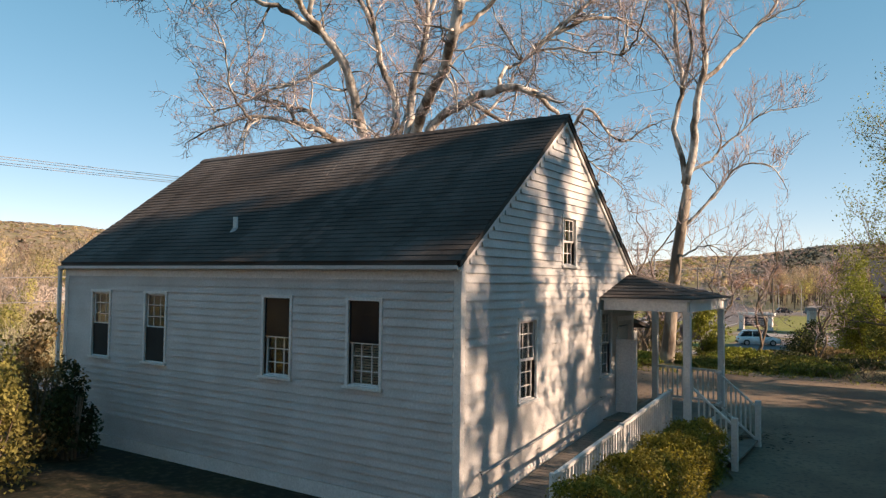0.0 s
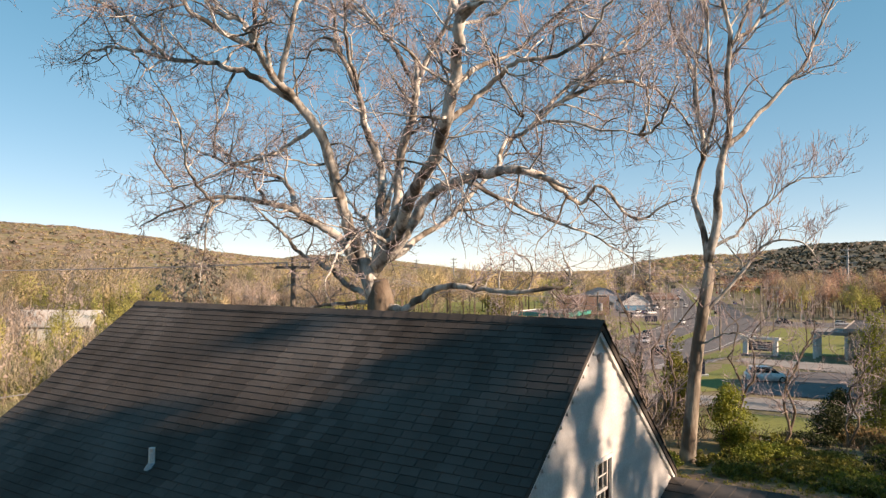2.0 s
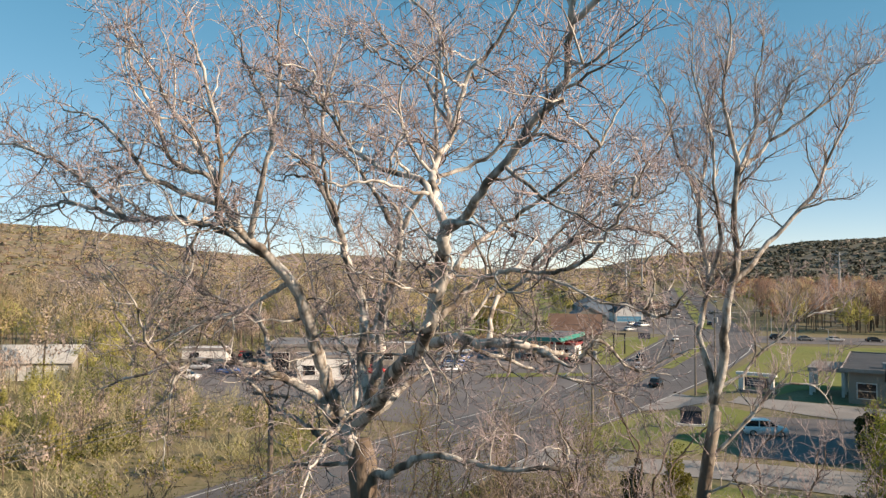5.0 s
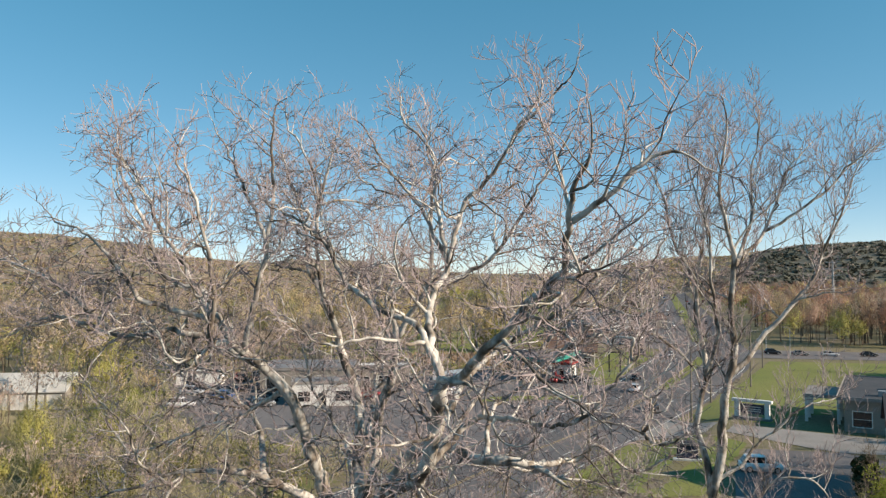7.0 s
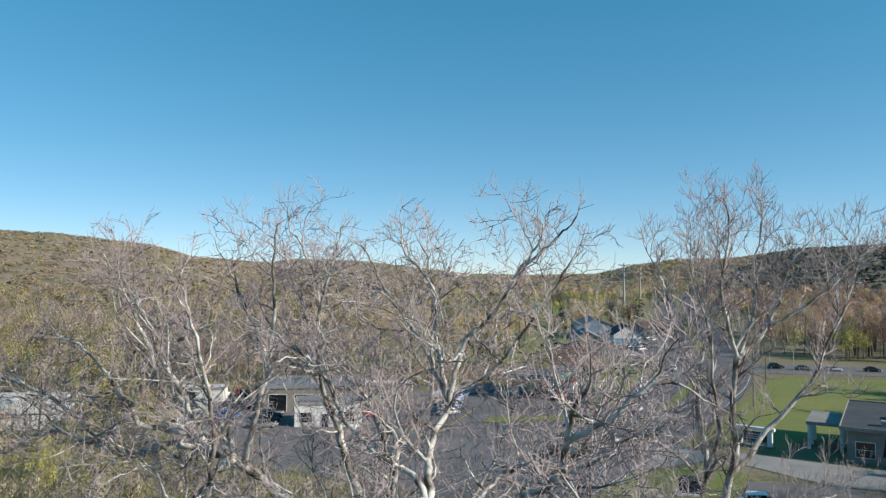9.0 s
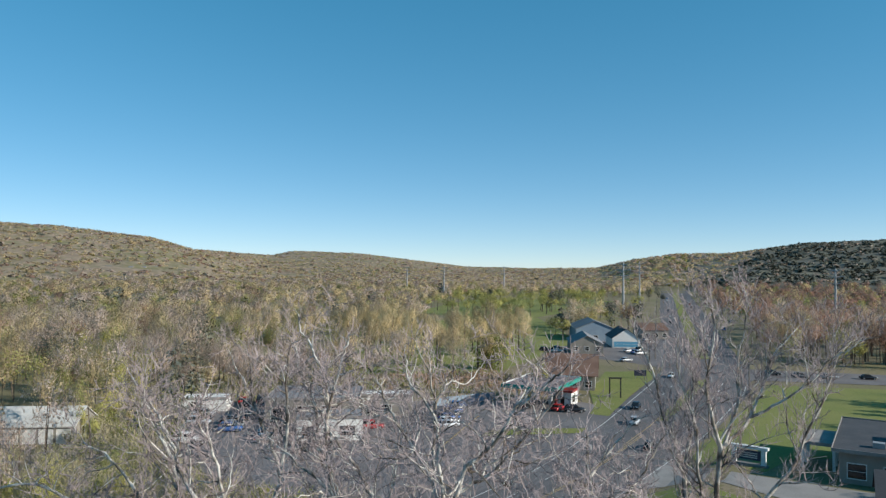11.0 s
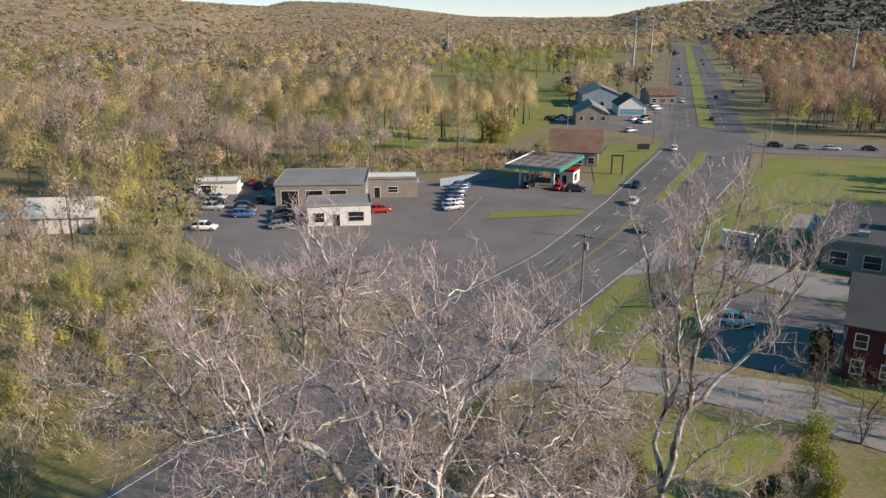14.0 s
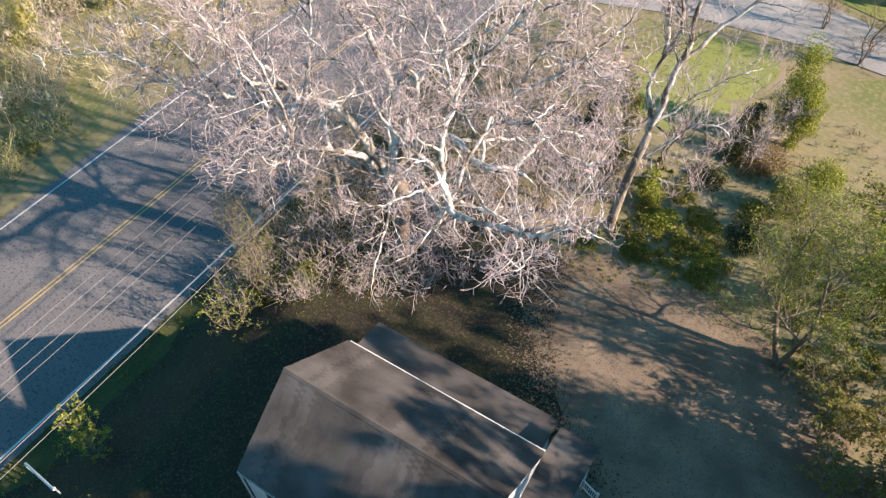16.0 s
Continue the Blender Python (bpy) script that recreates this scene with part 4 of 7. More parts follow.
# the great limb towards the road and what it carries
main_limb(0.36, 0.14, (-13.95, 16.4, 7.0), (-14.6, 15.85, 9.0), (-14.87, 15.5, 10.5), (-14.93, 14.41, 12.72), (-15.27, 13.27, 14.38), (-15.67, 12.25, 15.3), begin=0.45)
main_limb(0.15, 0.04, (-15.67, 12.25, 15.3), (-15.9, 11.7, 16.2), (-16.2, 11.3, 17.0), (-16.95, 10.5, 17.5), (-17.6, 10.2, 19.2), (-18.6, 9.8, 21.0))
main_limb(0.16, 0.04, (-15.3, 13.2, 14.4), (-16.5, 12.2, 15.3), (-17.62, 11.32, 15.69), (-18.19, 9.71, 15.63), (-20.3, 9.0, 16.2), (-21.4, 8.5, 16.0), up=0.05)
main_limb(0.13, 0.03, (-15.5, 12.6, 15.0), (-14.6, 12.2, 17.2), (-14.27, 12.2, 18.65), (-14.9, 11.7, 20.6), (-15.4, 11.5, 21.8), length=2.6)
main_limb(0.09, 0.03, (-14.3, 12.2, 18.4), (-13.9, 12.1, 20.4), (-13.63, 12.0, 22.6), length=2.4)
main_limb(0.12, 0.03, (-15.1, 13.9, 13.5), (-16.0, 13.65, 12.96), (-17.5, 12.8, 12.3), (-18.64, 12.2, 11.75), (-20.2, 11.6, 11.2), up=0.0)
main_limb(0.13, 0.03, (-15.67, 12.25, 15.3), (-14.6, 10.6, 15.5), (-13.3, 9.2, 15.6), (-12.75, 8.8, 17.3), (-13.5, 8.8, 19.6), (-14.6, 9.0, 21.0), length=2.6)
main_limb(0.10, 0.03, (-13.0, 9.0, 16.4), (-13.82, 9.0, 17.35), (-15.1, 9.0, 18.79), (-16.4, 9.2, 20.2), (-18.4, 9.4, 21.6), length=2.6)
main_limb(0.12, 0.03, (-16.0, 11.2, 15.6), (-16.4, 9.4, 16.7), (-16.8, 9.1, 17.3), (-18.44, 9.0, 18.64), (-20.71, 9.0, 19.4), length=2.8)
main_limb(0.09, 0.03, (-18.2, 9.7, 15.7), (-19.6, 8.6, 17.2), (-21.4, 7.6, 18.0), (-22.8, 7.0, 17.9), length=2.6)
# low limbs on the road side
main_limb(0.24, 0.10, (-14.1, 16.3, 7.6), (-14.9, 15.4, 9.2), (-15.76, 14.54, 10.04), (-16.3, 13.9, 10.5), (-16.81, 13.15, 10.75), begin=0.5, up=0.0)
main_limb(0.11, 0.03, (-16.81, 13.15, 10.75), (-17.94, 11.75, 10.84), (-18.9, 11.0, 10.4), (-20.74, 10.5, 9.9), up=0.0)
main_limb(0.06, 0.02, (-17.8, 11.9, 10.8), (-17.75, 11.3, 10.29), (-18.01, 11.2, 8.54), (-18.1, 11.1, 7.4), length=1.8, up=-0.1)
main_limb(0.15, 0.04, (-16.2, 14.1, 10.4), (-17.8, 15.4, 11.3), (-19.33, 16.18, 12.24), (-21.2, 16.1, 12.8), (-22.99, 15.91, 13.23), (-25.4, 15.86, 14.2))
main_limb(0.17, 0.04, (-14.1, 16.4, 6.9), (-14.9, 16.2, 7.4), (-15.72, 15.8, 8.05), (-16.87, 15.0, 8.86), (-17.16, 14.4, 9.61), (-17.5, 13.6, 10.4), length=2.4, up=0.0)
main_limb(0.13, 0.03, (-14.0, 16.3, 6.2), (-15.0, 15.9, 6.8), (-16.14, 15.5, 6.72), (-17.71, 15.0, 5.8), length=2.2, up=-0.05)
# upright limbs in the middle
main_limb(0.28, 0.11, (-13.9, 16.6, 7.9), (-14.1, 16.9, 9.6), (-15.1, 18.0, 12.2), (-16.1, 18.3, 14.7), (-16.0, 17.3, 16.0), (-16.9, 17.2, 18.0), begin=0.4)
main_limb(0.10, 0.03, (-16.9, 17.2, 18.0), (-17.3, 17.0, 20.2), (-17.6, 16.4, 22.4), length=2.6)
main_limb(0.11, 0.03, (-16.0, 17.4, 15.8), (-15.4, 16.2, 17.4), (-15.05, 15.5, 18.9), (-15.2, 15.5, 21.4), (-16.6, 15.5, 23.4), length=2.5)
main_limb(0.07, 0.03, (-15.1, 15.5, 19.6), (-14.4, 15.5, 21.8), (-14.0, 15.5, 22.8), length=2.2)
main_limb(0.15, 0.04, (-14.3, 17.0, 10.0), (-15.6, 19.8, 12.8), (-16.6, 22.0, 15.4), (-17.0, 23.4, 17.6))
main_limb(0.28, 0.12, (-13.6, 16.5, 7.9), (-13.3, 16.5, 9.8), (-12.8, 16.33, 12.43), (-11.84, 15.7, 14.06), (-11.4, 15.6, 15.69), begin=0.45)
main_limb(0.12, 0.03, (-11.5, 15.6, 15.5), (-10.43, 15.5, 16.81), (-9.85, 15.3, 18.12), (-9.8, 15.1, 20.6), (-10.0, 15.0, 22.2), length=2.6)
main_limb(0.12, 0.03, (-11.7, 15.6, 14.8), (-12.43, 15.6, 16.52), (-13.78, 15.8, 17.92), (-15.4, 16.0, 19.3), (-16.8, 16.2, 20.8), length=2.8)
main_limb(0.09, 0.03, (-10.2, 15.4, 17.0), (-9.1, 17.2, 17.9), (-7.4, 16.8, 19.4), (-6.4, 16.4, 20.4), (-5.6, 16.2, 21.6), length=2.6)
# the limb that leans over the house
main_limb(0.30, 0.16, (-13.5, 16.3, 8.0), (-12.2, 15.4, 9.6), (-10.6, 14.1, 10.8), (-9.1, 12.93, 11.52), (-7.61, 11.57, 12.46), (-7.2, 11.3, 13.7), (-6.28, 10.08, 14.85), begin=0.5)
main_limb(0.14, 0.04, (-6.3, 10.1, 14.8), (-5.05, 9.6, 15.51), (-3.59, 8.9, 16.73), (-2.48, 8.2, 17.61), (-1.87, 7.4, 18.6), (-1.5, 7.2, 19.4), length=2.4)
main_limb(0.07, 0.03, (-2.0, 7.6, 18.3), (-1.03, 7.6, 19.03), (-0.3, 7.8, 19.6), length=2.0)
main_limb(0.13, 0.08, (-6.4, 10.2, 14.9), (-7.0, 10.8, 15.9), (-7.5, 11.7, 16.8), (-7.58, 12.6, 17.88), begin=0.4)
main_limb(0.08, 0.03, (-7.58, 12.6, 17.88), (-8.63, 12.8, 19.44), (-10.0, 13.0, 20.8), (-10.7, 13.1, 21.8), length=2.3)
main_limb(0.08, 0.03, (-7.6, 12.6, 17.8), (-7.95, 12.6, 19.4), (-8.11, 12.6, 21.0), (-9.2, 12.6, 22.2), length=2.2)
main_limb(0.09, 0.03, (-7.58, 12.6, 17.88), (-7.3, 12.8, 19.41), (-6.42, 13.0, 20.17), (-5.56, 13.0, 21.5), (-5.0, 13.0, 22.4), length=2.2)
main_limb(0.05, 0.025, (-5.6, 13.0, 21.4), (-4.8, 13.1, 22.2), (-4.1, 13.2, 22.7), length=1.6)
main_limb(0.11, 0.03, (-6.5, 10.3, 15.0), (-7.25, 10.5, 16.2), (-9.01, 10.8, 16.81), (-10.37, 11.0, 17.99), (-11.44, 11.0, 19.0), (-13.0, 11.0, 19.8), length=2.6)
main_limb(0.11, 0.03, (-7.3, 11.6, 13.6), (-7.3, 13.4, 14.7), (-7.0, 14.85, 15.4), (-5.7, 14.76, 16.2), (-4.3, 15.0, 17.3), (-3.6, 15.2, 18.6), length=2.6)
main_limb(0.11, 0.03, (-7.6, 11.6, 12.5), (-6.81, 12.53, 13.6), (-5.4, 11.72, 13.95), (-4.1, 11.5, 13.9), (-3.0, 11.5, 14.5), (-2.0, 11.4, 15.6), length=2.4)
main_limb(0.10, 0.03, (-12.8, 15.7, 8.9), (-12.0, 13.6, 9.4), (-11.2, 11.8, 9.2), (-10.8, 10.6, 8.7), (-10.4, 9.7, 8.0), length=2.4, up=-0.05)
# the arched limb to the slender tree
main_limb(0.30, 0.14, (-13.5, 16.6, 8.1), (-12.8, 17.1, 9.9), (-12.1, 17.25, 11.06), (-10.2, 16.8, 11.6), (-8.1, 15.98, 11.68), (-6.9, 16.6, 11.47), begin=0.5, up=0.0)
main_limb(0.13, 0.04, (-6.9, 16.6, 11.47), (-6.9, 18.6, 11.2), (-7.0, 20.4, 10.85), (-6.17, 20.4, 11.5), (-5.15, 22.0, 10.3), (-4.0, 22.5, 11.0), length=2.6, up=0.0)
main_limb(0.11, 0.03, (-8.4, 16.2, 11.7), (-8.78, 17.45, 12.87), (-8.25, 18.55, 13.61), (-6.94, 18.0, 13.7), (-5.16, 17.2, 13.1), (-3.6, 17.5, 12.8), length=2.6)
main_limb(0.11, 0.03, (-8.3, 18.5, 13.6), (-7.6, 20.6, 15.6), (-6.33, 23.15, 17.84), (-5.6, 24.2, 19.2), length=2.8)
main_limb(0.09, 0.03, (-8.0, 18.8, 13.9), (-6.2, 19.4, 15.6), (-4.6, 20.2, 17.2), (-3.8, 20.8, 18.8), length=2.6)
main_limb(0.22, 0.05, (-13.6, 16.4, 6.2), (-12.88, 16.5, 6.64), (-11.7, 16.6, 7.27), (-10.39, 16.8, 7.57), (-8.69, 17.0, 7.42), (-6.58, 17.4, 7.54), (-6.25, 17.8, 8.1), length=2.4, up=0.05)
# limbs away from the house
main_limb(0.18, 0.035, (-13.9, 16.7, 7.6), (-16.0, 18.8, 9.8), (-18.6, 20.4, 11.2), (-20.6, 21.4, 12.4))
main_limb(0.18, 0.035, (-13.6, 16.8, 7.8), (-12.4, 19.4, 10.5), (-11.6, 22.0, 13.0), (-11.2, 24.0, 15.5))
# lesser limbs that fill the dome of the crown out to its edge
g1.snap = 8.0
stock = list(g1.knots)
for k in range(70):
    a, c = 2.39996 * k, 0.97 - 0.95 * k / 70
    w = Vector((math.cos(a) * math.sqrt(1 - c * c) * 10.9, math.sin(a) * math.sqrt(1 - c * c) * 9.6, c * 9.3))
    tip = Vector((-12.0, 15.3, 13.3)) + w * g1.r.uniform(0.88, 1.0)
    near = min(stock, key=lambda p: (p - tip).length + 1.5 * max(0, p.z - tip.z + 0.6))
    gone = (tip - near).length
    if 1.6 < gone < 8.5:
        sag = Vector((0, 0, -0.12 * gone))
        g1.limb([near, near.lerp(tip, 0.35) + sag * 0.5 + g1.shake(0.2), near.lerp(tip, 0.7) + sag * 0.4 + g1.shake(0.25), tip], 0.018 + 0.010 * gone, 0.016, 7, 0.06, 0.2, gap=0.58, length=1.9, up=0.22, spread=0.95)
g1.snap = 5.0
for ctrl in [
    [(-7.1, 18.5, 14.7), (-5.3, 20.7, 15.6), (-3.8, 22.8, 14.7), (-3.1, 24.4, 13.0)],
    [(-10.1, 16.8, 10.4), (-8.6, 19.4, 10.5), (-7.1, 22.0, 9.7), (-6.0, 24.5, 8.6)]]:
    g1.limb(ctrl, 0.10, 0.025, 8, 0.07, 0.2, gap=0.55, length=2.9, up=0.05, spread=1.0)
put_tree("sycamore_tree", g1, (-14.2, 16.3, 0), "huge bare sycamore with pale mottled limbs behind the house", "tree", M_BARK1, M_TWIG, lower=bole, low_bark=M_BARKLOW)

g2 = Grower(23)
g2.heavy = True
g2.bend, g2.fine, g2.mid, g2.thin = 0.1, 0.15, 0.36, 0.006
bole = Geo()
bole.tube(curve_points([(-4.3, 26.0, -0.2), (-4.1, 26.0, 2.0), (-3.8, 25.95, 5.0), (-3.3, 26.1, 8.4)]), [0.42, 0.36, 0.33, 0.31, 0.3, 0.29, 0.28, 0.27, 0.27, 0.26, 0.26, 0.25, 0.22], 10)
g2.knots = [Vector((-3.3, 26.1, 8.2)), Vector((-3.8, 25.95, 5.0))]


def stem(r0, r1, *ctrl):
    g2.limb(ctrl, r0, r1, 8, 0.05, 0.3, gap=0.46, length=3.0, up=0.6, spread=0.65)


stem(0.16, 0.025, (-3.3, 26.2, 8.2), (-3.8, 26.1, 11.0), (-3.7, 26.4, 14.2), (-4.0, 26.5, 16.5), (-4.5, 26.5, 18.2), (-5.3, 26.2, 20.9), (-5.9, 26.2, 22.6))
stem(0.22, 0.025, (-3.2, 26.2, 8.5), (-2.8, 26.0, 12.0), (-2.5, 25.8, 14.8), (-2.3, 25.5, 17.6), (-2.5, 24.9, 19.4), (-2.5, 24.5, 22.0), (-2.3, 24.2, 24.0))
stem(0.09, 0.02, (-3.6, 25.8, 14.9), (-3.8, 26.2, 17.7), (-3.6, 26.9, 20.6), (-3.3, 27.7, 23.8))
stem(0.10, 0.02, (-3.6, 25.8, 13.1), (-3.0, 25.5, 15.7), (-3.0, 24.9, 17.9), (-3.3, 24.1, 20.3), (-3.5, 23.4, 22.6))
stem(0.10, 0.02, (-2.5, 26.3, 17.6), (-2.0, 27.1, 19.4), (-1.8, 27.6, 22.0), (-1.7, 28.1, 24.2))
stem(0.10, 0.02, (-2.4, 26.4, 17.7), (-1.5, 27.2, 19.3), (-0.6, 28.1, 21.7), (0.3, 29.0, 23.2))
stem(0.13, 0.02, (-2.7, 26.4, 13.3), (-1.1, 27.4, 15.5), (0.4, 28.5, 17.8), (1.2, 29.1, 20.1), (2.2, 29.9, 22.6))
stem(0.07, 0.02, (-1.2, 27.1, 19.3), (0.3, 27.7, 20.5), (1.8, 28.2, 22.0), (2.6, 28.4, 22.6))
stem(0.09, 0.02, (-3.0, 26.3, 9.2), (-2.4, 26.8, 9.9), (-1.4, 27.5, 11.0), (-0.2, 28.3, 12.2), (1.0, 29.2, 12.6))
stem(0.09, 0.025, (-3.6, 25.9, 6.3), (-2.3, 26.3, 8.0), (-1.3, 26.8, 9.3), (0.0, 27.2, 9.6), (0.6, 27.5, 8.8))
stem(0.06, 0.02, (-3.8, 25.9, 4.9), (-2.6, 26.0, 5.6), (-1.6, 26.2, 5.3))
put_tree("sycamore_tree", g2, (-4.3, 26, 0), "slender bare sycamore with forked pale stems", "tree", M_BARK1, M_TWIG, lower=bole, low_bark=M_BARKMID)

# crooked bare saplings in the thicket behind the big sycamore
for k, (x, y, h) in enumerate([(-6.2, 28.5, 8.5), (-9.3, 26.0, 7.5), (-1.2, 31.5, 7.0), (-12.5, 26.5, 7.0), (-8.0, 32.5, 9.0), (-17.5, 22.5, 6.5), (-3.6, 34.0, 7.5), (1.2, 36.0, 6.5), (-11.0, 30.5, 8.0), (-5.4, 23.4, 6.0)]):
    g = Grower(60 + k)
    g.bend, g.fine, g.mid = 0.3, 0.28, 0.4
    z0 = gz(x, y)
    for j in range(2):
        a = g.r.uniform(0, 6.28)
        w = Vector((math.cos(a), math.sin(a), 0))
        g.limb([(x + 0.25 * j, y, z0 - 0.2), Vector((x, y, z0 + h * 0.35)) + w * h * 0.06, Vector((x, y, z0 + h * 0.65)) + w * h * 0.10, Vector((x, y, z0 + h * 0.92)) + w * h * 0.24], 0.011 * h, 0.02, 7, 0.06, 0.2, gap=0.55, length=2.3, up=0.3)
    put_tree("sapling", g, (x, y, z0), "crooked bare grey-brown sapling in the thicket", "tree", M_BARKLOW, M_TWIG, group="thicket saplings")


# slender bank saplings, some budding, that screen the road
rb = random.Random(31)
for k in range(26):
    x, y, h = rb.uniform(-23.5, -10.5), rb.uniform(21, 46), rb.uniform(5.5, 8.5)
    if k > 15:
        x, y, h = rb.uniform(-24.5, -20.5), 9.5 + 1.5 * (k - 16) + rb.uniform(-0.5, 0.5), rb.uniform(6.5, 8.5)
    g = Grower(300 + k)
    g.bend, g.fine, g.mid = 0.22, 0.55, 0.5
    z0 = gz(x, y)
    for j in range(2):
        a = g.r.uniform(0, 6.28)
        w = Vector((math.cos(a), math.sin(a), 0))
        g.limb([(x + 0.2 * j, y, z0 - 0.2), Vector((x, y, z0 + h * 0.4)) + w * h * 0.05, Vector((x, y, z0 + h * 0.92)) + w * h * 0.16], 0.0085 * h, 0.018, 6, 0.05, 0.15, gap=0.45, length=1.9, up=0.45)
    lv = None
    if k % 3 != 2:
        r3 = np.random.default_rng(300 + k)
        tips = np.array([tuple(t) for t in g.tips])
        lv = rhombs(tips[r3.integers(0, len(tips), 900)] + r3.normal(size=(900, 3)) * 0.15, 0.085, r3)
    put_tree("sapling", g, (x, y, z0), "slender budding sapling on the road bank" if lv else "slender bare sapling on the road bank", "tree", M_BARKLOW, M_TWIG2, lv, M_LEAFY, "bank saplings")


# ---- other trees and shrubs ----
def leafy(seed, x, y, h, r, n, size, lean=(0, 0), clear=0.25, stems=1, coarse=0.5):
    """A small tree: stems, limbs and leaves near the twig ends."""
    g = Grower(seed)
    rr = g.r
    g.fine, g.mid = coarse, coarse * 0.9
    z0 = gz(x, y)
    for s in range(stems):
        ox, oy = rr.uniform(-0.3, 0.3) * (stems > 1), rr.uniform(-0.3, 0.3) * (stems > 1)
        top = Vector((x + lean[0] + ox * 4, y + lean[1] + oy * 4, z0 + h * 0.85))
        foot = Vector((x + ox, y + oy, z0 - 0.2))
        mid = foot.lerp(top, 0.5) + g.shake(h * 0.03)
        g.limb([foot, mid, top], 0.022 * h / math.sqrt(stems), 0.02, 7, 0.04, clear, gap=max(0.3, h * 0.05), length=r * 0.95, up=0.35)
    rng = np.random.default_rng(seed)
    tips = np.array([tuple(t) for t in g.tips])
    pts = tips[rng.integers(0, len(tips), n)] + rng.normal(size=(n, 3)) * r * 0.05
    return g, rhombs(pts, size, rng)


seed = 100
for x, y, h, r, n, size, lm, tw, label in [
    (7.9, 21.6, 12.5, 4.3, 24000, 0.09, M_LEAFY, M_TWIG2, "leafy olive-green tree at the gravel yard's edge"),
    (11.6, 27.0, 7.8, 2.7, 12000, 0.13, M_LEAFY, M_TWIG2, "leafy olive-green tree at the gravel yard's edge"),
    (14.6, 22.5, 7.2, 2.5, 11000, 0.13, M_LEAFG, M_TWIG2, "leafy olive-green tree at the gravel yard's edge"),
    (10.5, 31.5, 6.5, 2.3, 6000, 0.15, M_LEAF, M_TWIG2, "leafy olive-green tree beside the dry bank"),
    (6.6, 27.5, 4.6, 1.8, 4000, 0.15, M_LEAF, M_TWIG2, "small olive-green tree beside the thicket"),
    (12.6, 19.6, 3.6, 1.8, 5000, 0.12, M_LEAFG, M_TWIG, "gold-tinged budding shrub at the yard's edge"),
    (14.6, 17.9, 3.8, 1.9, 5000, 0.12, M_LEAFG, M_TWIG, "gold-tinged budding shrub at the yard's edge"),
    (12.2, 15.4, 2.8, 1.5, 3500, 0.12, M_LEAFG, M_TWIG, "gold-tinged budding shrub at the yard's edge"),
    (11.2, 18.2, 3.4, 1.7, 4500, 0.13, M_LEAFG, M_TWIG2, "rust-tinged budding shrub at the yard's edge"),
    (13.6, 16.0, 3.6, 1.9, 5000, 0.13, M_LEAFR, M_TWIG2, "rust-tinged budding shrub at the yard's edge"),
    (10.2, 21.2, 2.4, 1.2, 2500, 0.13, M_LEAFR, M_TWIG2, "low budding shrub at the yard's edge"),
    (-21.8, -2.4, 3.4, 1.2, 2200, 0.14, M_LEAFY, M_TWIG2, "yellow-green sapling beside the road bank"),
    (-20.4, 7.2, 3.0, 1.3, 900, 0.12, M_LEAFY, M_TWIG2, "scrubby sapling on the road bank"),
]:
    seed += 1
    g, lv = leafy(seed, x, y, h, r, n, size, (-1.0, 0.8) if h > 12 else (0, 0), stems=2 if h > 4 else 3, coarse=0.3 if h > 12 else 0.65)
    put_tree("tree" if h > 4 else "shrub", g, (x, y, gz(x, y)), label, "tree" if h > 4 else "shrub", M_BARKLOW, tw, lv, lm)

# unseen half-bare trees to the east, placed so their shade dapples roof, wall and gravel
SHADE_TREES = [(17.5, 8.5, 14, 3.6), (19.5, 3.5, 15.5, 3.8), (17.0, -4.5, 12, 3.4), (14.8, 11.0, 8.5, 3.0), (16.8, 12.0, 9.5, 3.0), (14.6, 4.5, 5.2, 2.4), (14.4, -1.5, 5.2, 2.4), (14.8, 1.6, 5, 2.2), (14.6, 7.6, 5.6, 2.4)]
SHADE_TREES += [(29, 12.0, 24, 3.2), (34, 14.0, 27, 3.2), (15.8, 13.4, 6.0, 2.4), (15.9, 11.4, 6.4, 2.4), (15.8, 9.4, 6.2, 2.4), (23, -1.5, 17, 4.2), (20, -4, 16, 4.0), (27, 1.5, 18, 4.2), (22.0, 13.5, 14, 3.6), (25.5, 7.5, 16.5, 4.0), (21, -9, 13, 3.6), (26, 0, 15, 4.0),
               (18.5, 13.4, 10.5, 3.2), (17.5, 10.6, 9.0, 3.0), (25, 12.5, 14, 3.6), (27, 7.4, 25, 3.2), (30, 6.4, 27, 3.2), (33, 8.6, 27, 3.2), (24, 18, 20, 4.2), (26.5, 22.5, 22, 4.2), (20.5, 10.6, 13, 3.6), (22.5, 5.0, 16, 3.8), (28, 11, 17, 4.0), (19.0, -1.2, 14, 3.4)]
for x, y, h, r in SHADE_TREES:
    seed += 1
    g, lv = leafy(seed, x, y, h, r, 3600 if y > 17 or (h > 19 and y > 10) else 6500 if 8 < h < 13 else 2200 if h < 5.8 else 5000 if h < 13 else 7000 if h > 19 and y < 10 else 1150, 0.26, stems=2, clear=0.76 if h > 24 else 0.7 if h > 19 else 0.35 if h > 13 and x < 21 else 0.12, coarse=1.4)
    put_tree("tree", g, (x, y, gz(x, y)), "half-bare tree out of view east of the yard, placed for its shade", "tree", M_BARKLOW, M_TWIG2, lv, M_LEAF, "yard trees")


